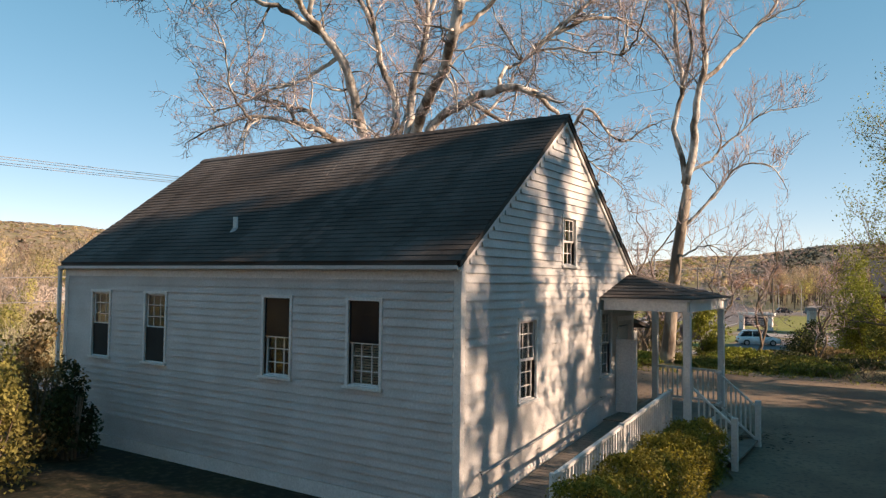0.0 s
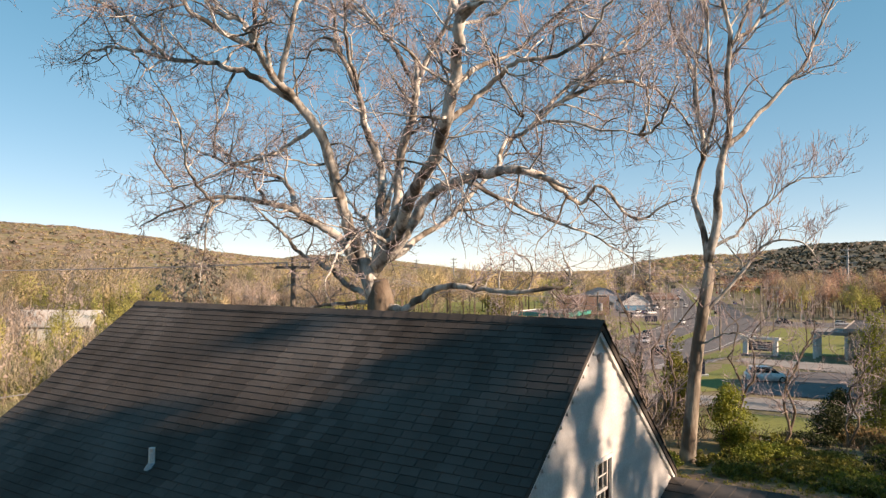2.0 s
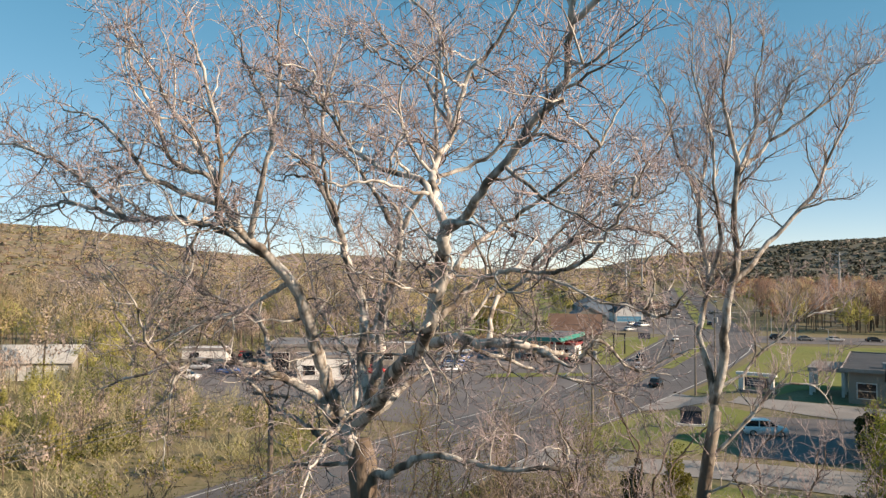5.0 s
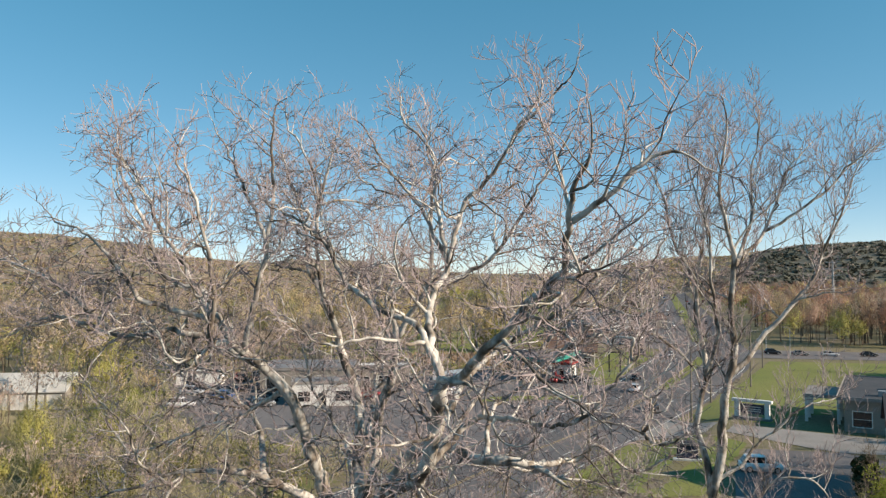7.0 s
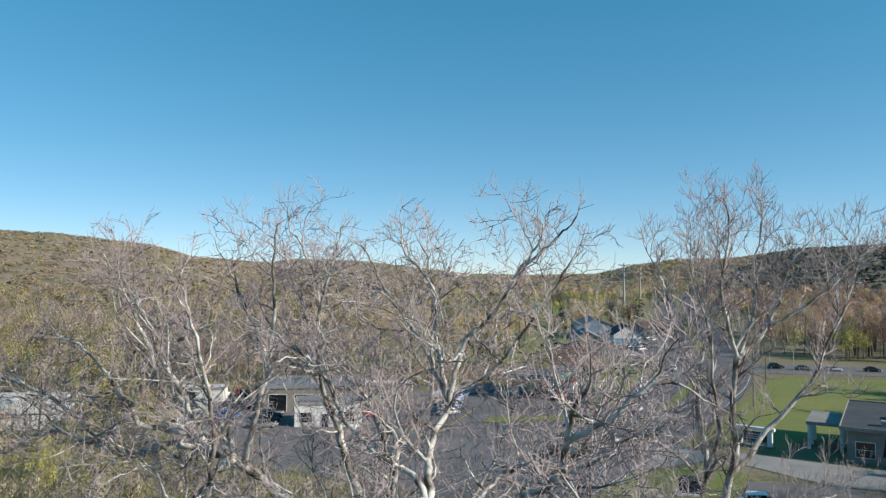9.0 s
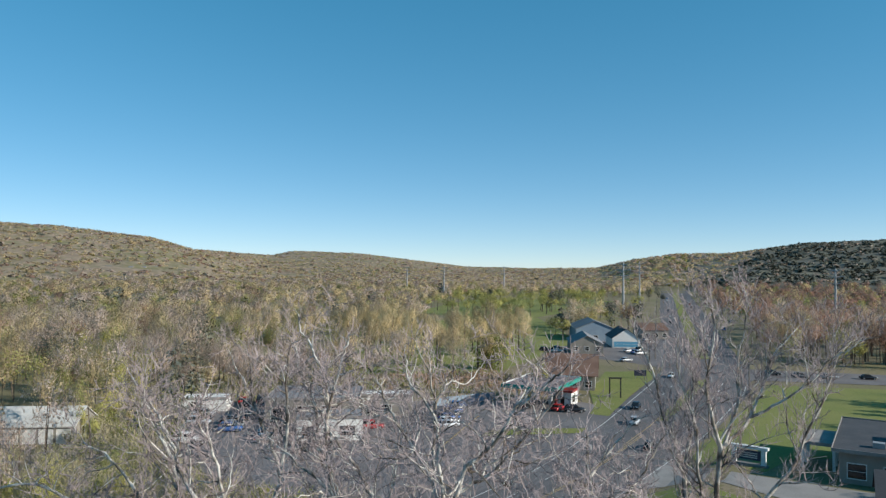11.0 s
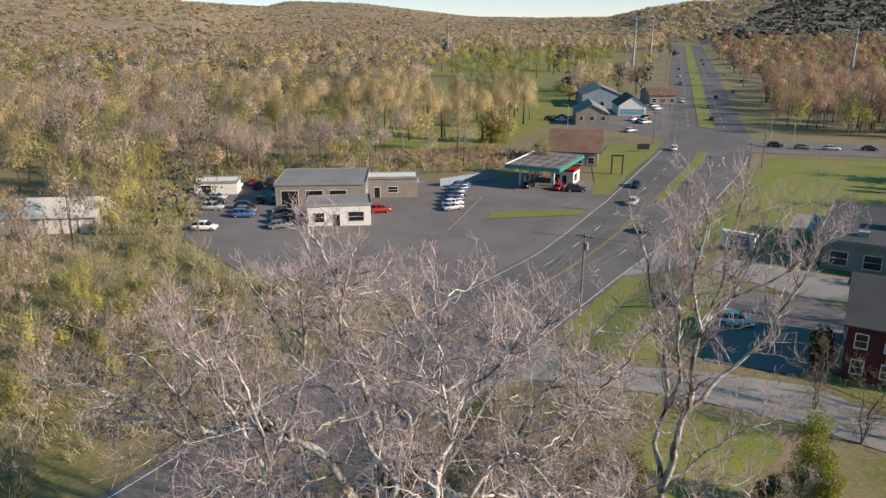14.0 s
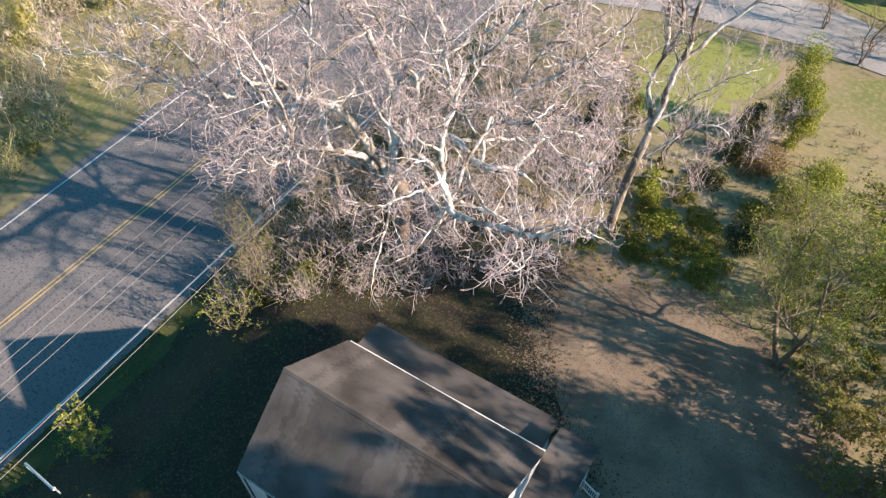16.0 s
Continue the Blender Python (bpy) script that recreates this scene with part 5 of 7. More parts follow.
def bush(name, x, y, rx, ry, h, n, size, mat, label, seed, lift=0.0, category="shrub"):
    rng = np.random.default_rng(seed)
    z0 = gz(x, y) + lift
    m = 12 + int(6 * h)
    c = ball(m, rng, 0.3)
    c[:, 2] = c[:, 2] * 0.5 + 0.5
    c[:, :2] *= (0.95 - 0.45 * c[:, 2:3] ** 2) * 0.8
    rad = rng.uniform(0.26, 0.5, m)
    k = rng.integers(0, m, n)
    p = ball(n, rng, 0.55)
    pts = np.stack([x + (c[k, 0] + p[:, 0] * rad[k]) * rx, y + (c[k, 1] + p[:, 1] * rad[k]) * ry,
                    z0 + np.maximum(0.03, c[k, 2] * h * 0.86 + p[:, 2] * rad[k] * min(rx, h * 0.6))], 1)
    t = thing(name, (x, y, z0), label, category)
    v, q = rhombs(pts, size, rng, 0.3)
    part("leaves", mesh_np("leaves", v, q, mat), None, t)
    g = Geo()
    r2 = random.Random(seed)
    for i in range(14):
        a = r2.uniform(0, 6.28)
        k = r2.uniform(0.2, 0.75)
        g.tube([(x + 0.1 * math.cos(a), y + 0.1 * math.sin(a), z0 - 0.1), (x + k * rx * 0.6 * math.cos(a), y + k * ry * 0.6 * math.sin(a), z0 + h * 0.3),
                (x + k * rx * math.cos(a), y + k * ry * math.sin(a) * 0.7, z0 + h * 0.55)], [0.03, 0.02, 0.008], 5)
    part("trunk", g, M_BARKLOW, t)
    return t


bush("shrub", -9.7, -1.3, 1.2, 0.9, 3.3, 6500, 0.10, M_LEAFR, "tall rust-tinged leafy shrub against the house wall", 5)
bush("shrub", -8.5, -2.9, 1.5, 1.0, 2.9, 8500, 0.09, M_LEAFG, "gold-green leafy shrub beside the house wall", 6)
bush("shrub", -13.6, -4.4, 1.7, 1.5, 3.3, 7500, 0.10, M_LEAFG, "gold-tinged leafy shrub beside the house corner", 9)
# Near-black leaves here stand in for the shadow between shrub and wall.
bush("shrub", -8.9, -1.0, 0.7, 0.6, 2.5, 4200, 0.09, M_LEAFD, "dark leafy shrub standing in for shade against the house wall", 7)
# Out-of-view evergreens, added to block low sun over the gravel.
for x, y, r, h, sd in ((16.6, 11.6, 2.6, 8.5, 61), (17.2, 14.4, 2.4, 8.0, 62), (19.4, 10.0, 2.6, 10.5, 63), (20.6, 13.0, 2.6, 11.0, 64),
                       (17.6, 16.7, 2.5, 10.0, 65), (20.8, 17.2, 2.7, 16.0, 66), (24.2, 17.6, 2.8, 20.0, 67), (20.5, 14.2, 2.6, 15.0, 69), (24.0, 14.0, 2.8, 18.0, 70), (17.0, 9.0, 2.3, 6.5, 68)):
    bush("evergreen_tree", x, y, r, r, h, 6500, 0.24, M_LEAFD, "unseen dense evergreen added to keep sun off the gravel yard", sd, category="tree")
# clipped hedge beside the ramp
rng = np.random.default_rng(8)
n = 30000
hx, hy, hz = rng.uniform(-1, 1, n), rng.uniform(0, 1, n), rng.uniform(0, 1, n)
faceid = rng.integers(0, 5, n)
top = faceid < 3
bump1 = 0.08 * np.sin(hy * 23) + 0.06 * np.sin(hy * 41 + 1) + 0.05 * np.sin(hx * 5)
px = np.where(top, hx * 0.46, np.sign(hx) * (0.46 + 0.04 * np.sin(hy * 30 + hz * 6))) + 2.0 + 0.12 * hy
py = -0.1 + 6.1 * hy
pz = np.where(top, 0.98 + bump1 - 0.16 * np.abs(hx) ** 3, hz * (0.92 + bump1))
pts = np.stack([px, py, pz], 1) + rng.normal(size=(n, 3)) * 0.045
hedge = thing("hedge", (2.0, 3, 0), "clipped yellow-green boxwood hedge beside the ramp", "hedge")
v, q = rhombs(pts, 0.055, rng, 0.4)
part("leaves", mesh_np("leaves", v, q, M_HEDGE), None, hedge)
# Dark solid block stands in for the shade inside the hedge.
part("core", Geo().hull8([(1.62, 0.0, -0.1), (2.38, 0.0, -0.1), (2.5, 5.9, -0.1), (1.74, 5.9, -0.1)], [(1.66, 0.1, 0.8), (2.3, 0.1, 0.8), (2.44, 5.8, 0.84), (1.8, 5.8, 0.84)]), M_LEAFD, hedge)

# ivy-clad columns and evergreens in the thicket behind the house
CLUMPS = [
    (-9.0, 33.5, 0.8, 5.5, M_LEAFD, "ivy-clad dark green trunk in the thicket"),
    (-7.4, 36.0, 1.1, 6.0, M_LEAF, "ivy-clad green trunk in the thicket"),
    (-6.0, 31.0, 1.0, 4.0, M_LEAF, "green vine-covered shrub in the thicket"),
    (-3.2, 29.5, 1.2, 3.2, M_LEAFY, "bright green shrub beside the slender sycamore"),
    (0.4, 27.0, 1.3, 0.5, M_LEAF, "green shrub beside the slender sycamore"),
    (2.4, 43.8, 1.8, 10.4, M_LEAFY, "tall vine-covered green column beside the bank"),
    (3.6, 42.6, 1.4, 7.4, M_LEAFY, "vine-covered green column beside the bank"),
    (0.4, 41.5, 1.3, 3.6, M_LEAFD, "dark evergreen shrub beside the bank"),
    (1.6, 37.4, 2.0, 1.2, M_LEAFR, "rust-brown dense shrub beside the bank"),
    (5.2, 33.5, 1.7, 3.0, M_LEAF, "green shrub beside the yard"),
    (3.6, 29.5, 1.8, 0.45, M_LEAFD, "dark green shrub beside the yard"),
    (-2.0, 25.0, 1.2, 0.45, M_LEAF, "low green shrub beside the yard")]
CLUMPS += [
    (-1.4, 28.2, 1.7, 0.75, M_LEAFY, "bright green undergrowth shrub beside the slender sycamore"),
    (0.9, 29.6, 1.8, 0.4, M_LEAF, "lush green shrub behind the yard"),
    (2.2, 26.8, 1.6, 0.35, M_LEAFY, "bright green shrub behind the yard"),
    (-5.2, 24.6, 1.3, 0.6, M_LEAFY, "bright green shrub at the yard's edge"),
    (3.2, 32.0, 1.7, 0.45, M_LEAF, "lush green shrub behind the yard"),
    (-0.6, 34.0, 1.8, 0.6, M_LEAFD, "dark green shrub behind the yard"),
    (2.6, 39.0, 2.0, 1.3, M_LEAFR, "rust-brown dense shrub beside the bank"),
    (0.2, 38.6, 1.8, 2.4, M_LEAFD, "dark brown-green shrub beside the bank"),
    (6.4, 37.0, 1.9, 3.2, M_LEAFY, "bright yellow-green shrub beside the bank"),
    (-20.6, 10.6, 1.5, 1.6, M_LEAFD, "dark green shrub on the road bank"),
    (-18.6, 12.4, 1.3, 1.5, M_LEAF, "green shrub on the road bank"),
    (0.8, 71.5, 1.6, 5.0, M_LEAFD, "dark evergreen shrub beside the red house"),
    (-101.5, 190.0, 6.0, 11.0, M_LEAF, "round green tree beside the reed bed"),
    (2.4, 25.2, 1.2, 0.4, M_LEAF, "low green shrub beside the yard")]
for k, (x, y, rx, h, mat, label) in enumerate(CLUMPS):
    bush("shrub", x, y, rx, rx, h, int(2600 + 700 * rx * h) if y < 60 else 2500, 0.13 if y < 60 else 0.6, mat, label, 40 + k)

# ---- thickets and woods: uncountable growth ----
def inside(x, y, poly):
    n, j, res = len(poly), len(poly) - 1, np.zeros(len(x), bool)
    for i in range(n):
        xi, yi = poly[i]
        xj, yj = poly[j]
        c = ((yi > y) != (yj > y)) & (x < (xj - xi) * (y - yi) / ((yj - yi) or 1e-9) + xi)
        res ^= c
        j = i
    return res


def scatter(poly, count, rng, avoid=()):
    xs, ys = [p[0] for p in poly], [p[1] for p in poly]
    x, y = rng.uniform(min(xs), max(xs), count * 4), rng.uniform(min(ys), max(ys), count * 4)
    ok = inside(x, y, poly)
    for a in avoid:
        ok &= ~inside(x, y, a)
    return x[ok][:count], y[ok][:count]


def thicket(name, poly, count, h, label, seed, twig_mat, leaf_mat=None, leaf_share=0.3, per=26, width=0.05, avoid=(), leaf=0.16, hvar=0.5):
    """Bare brush: fans of thin upright stems, some with leaves."""
    rng = np.random.default_rng(seed)
    x, y = scatter(poly, count, rng, avoid)
    n = len(x)
    z = ground_z(x, y)
    hh = h * rng.uniform(1 - hvar, 1 + hvar, n)
    k = np.repeat(np.arange(n), per)
    m = len(k)
    t = rng.uniform(0, 0.6, m)
    d = np.stack([rng.normal(0, 0.6, m), rng.normal(0, 0.6, m), np.ones(m)], 1)
    spread = hh[k] * 0.22
    base = np.stack([x[k] + rng.normal(0, 1, m) * spread * (0.3 + t), y[k] + rng.normal(0, 1, m) * spread * (0.3 + t), z[k] - 0.05 + hh[k] * t], 1)
    v, q = slivers(base, d, hh[k] * rng.uniform(0.16, 0.4, m), np.full(m, width) * rng.uniform(0.6, 1.6, m), rng)
    root = tagged(part(name, mesh_np(name, v, q, twig_mat), None), label, "thicket", "", "stuff")
    if leaf_mat:
        nl = int(m * leaf_share)
        kk = rng.integers(0, n, nl)
        keep = (np.sin(x[kk] * 0.35 + seed) + np.sin(y[kk] * 0.31 + seed * 2)) > 0.1
        kk = kk[keep]
        nl = len(kk)
        pts = np.stack([x[kk] + rng.normal(0, 1, nl) * hh[kk] * 0.25, y[kk] + rng.normal(0, 1, nl) * hh[kk] * 0.25, z[kk] + hh[kk] * rng.uniform(0.05, 0.8, nl)], 1)
        v, q = rhombs(pts, leaf, rng, 0.2)
        part("foliage", mesh_np("foliage", v, q, leaf_mat), None, root)
    return root


thicket("thicket", [(-24, 24), (-20, 21), (-9, 22.5), (-6, 24.5), (-4, 28), (-5, 36), (-7, 40), (-10, 42), (-24, 44)], 260, 2.3, "bare brown brush behind the sycamores", 1, M_TWIG2, M_LEAF, 0.8, 34, 0.03)
thicket("thicket", [(-24.5, 9), (-18, 9.5), (-15, 13), (-11, 14.5), (-9, 19), (-20, 22), (-24.5, 24)], 220, 2.5, "budding tan brush on the road bank", 2, M_TWIG, M_LEAFY, 1.3, 40, 0.03, leaf=0.10)
thicket("thicket", [(-4, 25), (2, 24), (9, 20.5), (15, 24), (14, 36), (5, 38), (-4, 34)], 800, 0.42, "green undergrowth at the yard's edge", 3, M_TWIG2, M_LEAF, 5.0, 18, 0.03, leaf=0.14)
thicket("grass_tufts", [(-23, -22), (-12, -22), (-11.8, 9), (-3, 11.2), (-0.5, 12.5), (-4, 16), (-5.2, 22), (-12, 23.5), (-23, 22)], 1500, 0.16, "thin green grass tufts over leaf litter", 21, M_LEAF, M_LEAF, 0.8, 14, 0.02, leaf=0.07)
thicket("grass_tufts", [(-5, 21), (-6.5, 23.5), (3, 25.5), (9, 22.6), (12.2, 18), (11.5, 17.5), (7, 21.4), (1.5, 22.8)], 420, 0.2, "ragged grass along the gravel's edge", 22, M_LEAFY, M_LEAF, 0.8, 16, 0.02, leaf=0.08)
thicket("grass_tufts", [(-26.2, -40), (-23, -40), (-23, 24), (-23.5, 44), (-26.4, 48)], 1100, 0.3, "rough roadside grass", 23, M_LEAF, M_LEAF, 0.5, 14, 0.03, leaf=0.1)
rl = np.random.default_rng(24)
edge = np.array([(2.4, 9.6), (-1.0, 11.2), (-3.2, 13.6), (-5.0, 16.2), (-5.6, 19.0), (-6.0, 22.0)])
u = rl.uniform(0, 4.999, 9000)
i0 = u.astype(int)
at = edge[i0] + (edge[i0 + 1] - edge[i0]) * (u - i0)[:, None] + rl.normal(0, 0.75, (9000, 2))
pts = np.stack([at[:, 0], at[:, 1], ground_z(at[:, 0], at[:, 1]) + 0.085 + rl.uniform(0, 0.03, 9000)], 1)
for part_of, leaf_mat, label in ((slice(0, 5200), M_SOIL, "fallen leaves where the gravel meets the soil, shade put in their colour"), (slice(5200, 9000), M_GRAVEL, "pale scattered gravel and dead leaves at the yard's edge")):
    v, q = rhombs(pts[part_of], 0.16, rl)
    v[:, 2] = np.repeat(pts[part_of][:, 2], 4) + (v[:, 2] - np.repeat(pts[part_of][:, 2], 4)) * 0.12
    tagged(part("leaf_litter", mesh_np("leaf_litter", v, q, leaf_mat), None), label, "leaf litter", "", "stuff")
thicket("grass_tufts", [(1.5, 9.8), (-0.4, 12.2), (-3.6, 16.4), (-4.4, 22), (-7.2, 22), (-6.4, 16), (-2.5, 11)], 420, 0.18, "ragged grass where the gravel meets the soil", 25, M_LEAF, M_LEAFG, 0.5, 14, 0.02, leaf=0.07)
thicket("thicket", [(-22, 37), (-8, 39), (5, 36), (12, 36), (20, 38), (18, 45), (2, 50), (-12, 52), (-22, 50)], 420, 0.7, "low brown brush and tufts on the dry bank", 8, M_TWIG2, M_LEAFY, 0.7, 22, 0.03, leaf=0.12, avoid=[BANK_LAWN])
LEFT_SCRUB = [(-46, -70), (-46, 10), (-46.5, 55), (-50, 66), (-76, 60), (-97, 66), (-108, 52), (-140, 40), (-150, -40), (-90, -80)]
thicket("thicket", LEFT_SCRUB, 1700, 3.6, "tan bare scrub across the road", 4, M_SCRUB, M_LEAFY, 1.0, 75, 0.045, leaf=0.24, avoid=[CLEARING])
thicket("thicket", [(-46, 8), (-46.5, 55), (-62, 60), (-80, 52), (-72, 20), (-60, 6)], 300, 2.2, "leafing scrub across the road", 5, M_SCRUB, M_LEAF, 1.4, 50, 0.04, leaf=0.26)
thicket("thicket", [(-95, 150), (-60, 158), (-76, 172), (-100, 182), (-118, 160), (-106, 132)], 420, 1.8, "rust-coloured reed bed behind the lots", 6, M_REED, None, 0, 26, 0.14)
# Unseen brush, added with the woods behind to cut sky light.
thicket("thicket", [(-42, -22), (-25, -24), (25, -26), (30, -20), (-20, -18)], 260, 3.0, "unseen bare brush behind the yard, added to block sky light", 7, M_TWIG2, M_LEAF, 0.6, 26, 0.05)

LOTS = [[(-98, 66), (-43, 60), (-43, 96), (-45, 150), (-74, 152), (-104, 128), (-136, 98), (-118, 60)],
        [(-140, 48), (-104, 62), (-108, 82), (-148, 76)],
        [(-27, 40), (30, 40), (40, 240), (140, 280), (136, 296), (-40, 250), (-40, 200), (-24, 160)],
        [(-56, 200), (-72, 204), (-128, 290), (-118, 345), (-84, 350), (-60, 230)],
        [(-88, 156), (-122, 148), (-165, 165), (-200, 230), (-170, 320), (-100, 270)],
        [(-150, 330), (-260, 380), (-380, 640), (-310, 800), (-225, 720), (-180, 520)]]
LOTS += [[(-26, 60), (4, 60), (34, 120), (40, 230), (-30, 230)],
        [(-100, 195), (-140, 200), (-225, 340), (-232, 405), (-190, 420), (-112, 290)],
        [(-112, 440), (-160, 400), (-215, 430), (-360, 720), (-320, 770), (-220, 800)],
        [(-66, 152), (-92, 178), (-122, 228), (-134, 290), (-100, 350), (-60, 240)]]


def trees_mass(name, x, y, h, r, per, width, mat, label, seed, trunk=0.12, lean=0.45, low=0.25, clump=0.26, puffs=0.25, open_=0.2, vary=1.0):
    """Crowns of several rounded bunches of twigs on thin trunks, joined; every tree has its own tint."""
    rng = np.random.default_rng(seed)
    n = len(x)
    z = ground_z(x, y)
    hh = h * (0.92 + vary * rng.uniform(-0.32, 0.33, n))
    rr = r * (hh / h) * rng.uniform(0.75, 1.3, n)
    own = 0.5 + vary * rng.uniform(-0.5, 0.5, (n, 3))
    bunch = 8
    c = ball(n * bunch, rng, 0.35).reshape(n, bunch, 3)
    c[:, :, 2] = c[:, :, 2] * 0.9 + 0.1
    size_c = rng.uniform(0.30, 0.52, (n, bunch))
    k = np.repeat(np.arange(n), per)
    m = len(k)
    b = rng.integers(0, bunch, m)
    p = ball(m, rng, 0.6)
    at = c[k, b] * 0.66 + p * size_c[k, b][:, None]
    tall = hh * (0.97 - low) * 0.5
    taper = np.clip(1.0 - 0.35 * np.abs(at[:, 2] + 0.15), 0.4, 1)
    base = np.stack([x[k] + at[:, 0] * rr[k] * taper, y[k] + at[:, 1] * rr[k] * taper, z[k] + hh[k] * low + tall[k] * (1 + at[:, 2] * 0.92)], 1)
    d = np.stack([at[:, 0] * lean + rng.normal(0, 0.32, m), at[:, 1] * lean + rng.normal(0, 0.32, m), np.ones(m) * 0.8], 1)
    long = hh[k] * rng.uniform(0.06, 0.15, m)
    wide_ = width * rng.uniform(0.4, 1.0, m)
    puff = rng.uniform(size=m) < puffs
    turn = rng.normal(size=(m, 3))
    turn /= np.linalg.norm(turn, axis=1, keepdims=True)
    size = clump * rng.uniform(0.6, 1.4, m)
    # crowns are shaded as rounded bunches, each piece lying roughly along its bunch
    out = p * 0.8 + c[k, b] * 0.5 + np.array([0, 0, open_])
    out /= np.linalg.norm(out, axis=1, keepdims=True)
    lie = out + rng.normal(0, 0.32, (m, 3))
    lie /= np.linalg.norm(lie, axis=1, keepdims=True)
    d = np.where(puff[:, None], np.cross(lie, turn), d)
    d /= np.linalg.norm(d, axis=1, keepdims=True)
    side = np.cross(d, lie)
    side /= np.linalg.norm(side, axis=1, keepdims=True) + 1e-9
    half = side * np.where(puff, size, wide_)[:, None] * 0.5
    v = np.stack([base - half, base + half, base + d * np.where(puff, size, long)[:, None]], 1).reshape(-1, 3)
    q = np.arange(3 * m).reshape(-1, 3)
    tri = v.reshape(-1, 3, 3)
    face = np.cross(tri[:, 1] - tri[:, 0], tri[:, 2] - tri[:, 0])
    flip = (face * out).sum(1) < 0
    q[flip] = q[flip][:, ::-1]
    out += rng.normal(0, 0.1, (m, 3))
    out /= np.linalg.norm(out, axis=1, keepdims=True)
    crown = mesh_np(name, v, q, mat, np.repeat(out, 3, axis=0))
    crown.attributes.new("tree", "FLOAT_VECTOR", "POINT").data.foreach_set("vector", np.repeat(own[k], 3, axis=0).astype(np.float32).ravel())
    root = tagged(part(name, crown, None), label, "woods", "", "stuff")
    up = np.stack([rng.normal(0, 0.04, n), rng.normal(0, 0.04, n), np.ones(n)], 1)
    foot = np.stack([x, y, z - 0.3], 1)
    vt, qt = slivers(foot, up, hh * 0.85, np.full(n, trunk * 2.4), rng)
    vt2, qt2 = slivers(foot, up, hh * 0.85, np.full(n, trunk * 2.4), rng)
    part("trunk", mesh_np("trunk", np.concatenate([vt, vt2]), np.concatenate([qt, qt2 + len(vt)]), M_BARKLOW), None, root)
    return root


rng = np.random.default_rng(77)


def wedge(count, r0, r1, a0, a1):
    r = np.sqrt(rng.uniform(r0 ** 2, r1 ** 2, count))
    a = np.radians(rng.uniform(a0, a1, count))
    return 4 + r * np.sin(a), -6 + r * np.cos(a)


def clear(x, y, extra=0):
    ok = np.ones(len(x), bool)
    for a in LOTS:
        ok &= ~inside(x, y, a)
    for a in (LEFT_SCRUB,):
        ok &= ~inside(x, y, a) | (rng.uniform(size=len(x)) < 0.012)
    for az, r in ((-57.0, 1440), (-55.2, 1455), (-51.4, 1540), (-43.6, 1960)):
        ok &= np.hypot(x - 4 - r * math.sin(radians(az)), y + 6 - r * math.cos(radians(az))) > 55
    c0, c1 = np.interp(y, RY, RL), np.interp(y, RY, RR)
    return ok & ((x < c0 - 12) | (x > c1 + 10) | (y > 1090))


KINDS = [("woods", M_WOODS, 0.44), ("woods", M_WOODSY, 0.30), ("woods", M_WOODSG, 0.14), ("woods", M_WOODSD, 0.06), ("woods", M_WOODSR, 0.06)]
LABELS = ["bare tan woods filling the valley", "budding yellow-tan woods in the valley", "fresh green trees in the valley", "dark conifers in the valley, also standing in for far-hill shade", "red-brown bare woods in the valley"]
for band, (count, r0, r1, h, r, per, width) in enumerate([(1150, 95, 380, 17, 5.8, 560, 0.11), (3400, 380, 1150, 16, 7.6, 190, 0.30), (12000, 1150, 2600, 12.5, 11.0, 34, 1.0), (5200, 2600, 3900, 12.5, 15.0, 16, 2.0)]):
    x, y = wedge(count, r0, r1, -76, 14)
    ok = clear(x, y)
    if band == 0:
        ok &= (np.hypot(x + 20, y - 30) > 62)
    x, y = x[ok], y[ok]
    patch = np.sin(x * 0.013 + 1.3) + np.sin(y * 0.017 + x * 0.006) + rng.normal(0, 0.6, len(x))
    right = x > np.interp(y, RY, RR)
    u = rng.uniform(size=len(x))
    kind = np.where(u < 0.32, 0, np.where(u < 0.64, 1, np.where(u < 0.86, 2, np.where(u < 0.91, 3, 4))))
    if band >= 1:
        kind = np.where(u < 0.30, 0, np.where(u < 0.72, 1, np.where(u < (0.93 if band == 1 else 0.86), 2, np.where(u < (0.95 if band == 1 else 0.87), 3, 4))))
    kind = np.where((patch > 1.3) & (u > 0.55), 2, kind)
    kind = np.where(right & (u < 0.55) & (band < 2), 4, kind)
    # Far right hill: dark conifer colour also stands in for its shade.
    kind = np.where(right & (u > 0.15) & (band >= 2), 3, kind)
    for kk in range(5):
        s = kind == kk
        if s.sum():
            trees_mass("woods", x[s], y[s], h * (0.85 if kk == 2 else 1), r, per * (2 if kk == 3 and band >= 2 else 1), width, KINDS[kk][1], LABELS[kk], 200 + band * 5 + kk, 0.12 + 0.1 * band,
                       0.3 if kk == 3 else 0.5, 0.08 if kk in (2, 3) else 0.22, (0.4, 1.1, 3.0, 5.0)[band] * (1.4 if kk == 3 else 1), min(0.9, (0.65 if kk in (2, 3) else 0.45) + 0.22 * band), (0.5, 0.9, 1.6, 2.0)[band], (1.0, 0.7, 0.25, 0.2)[band])
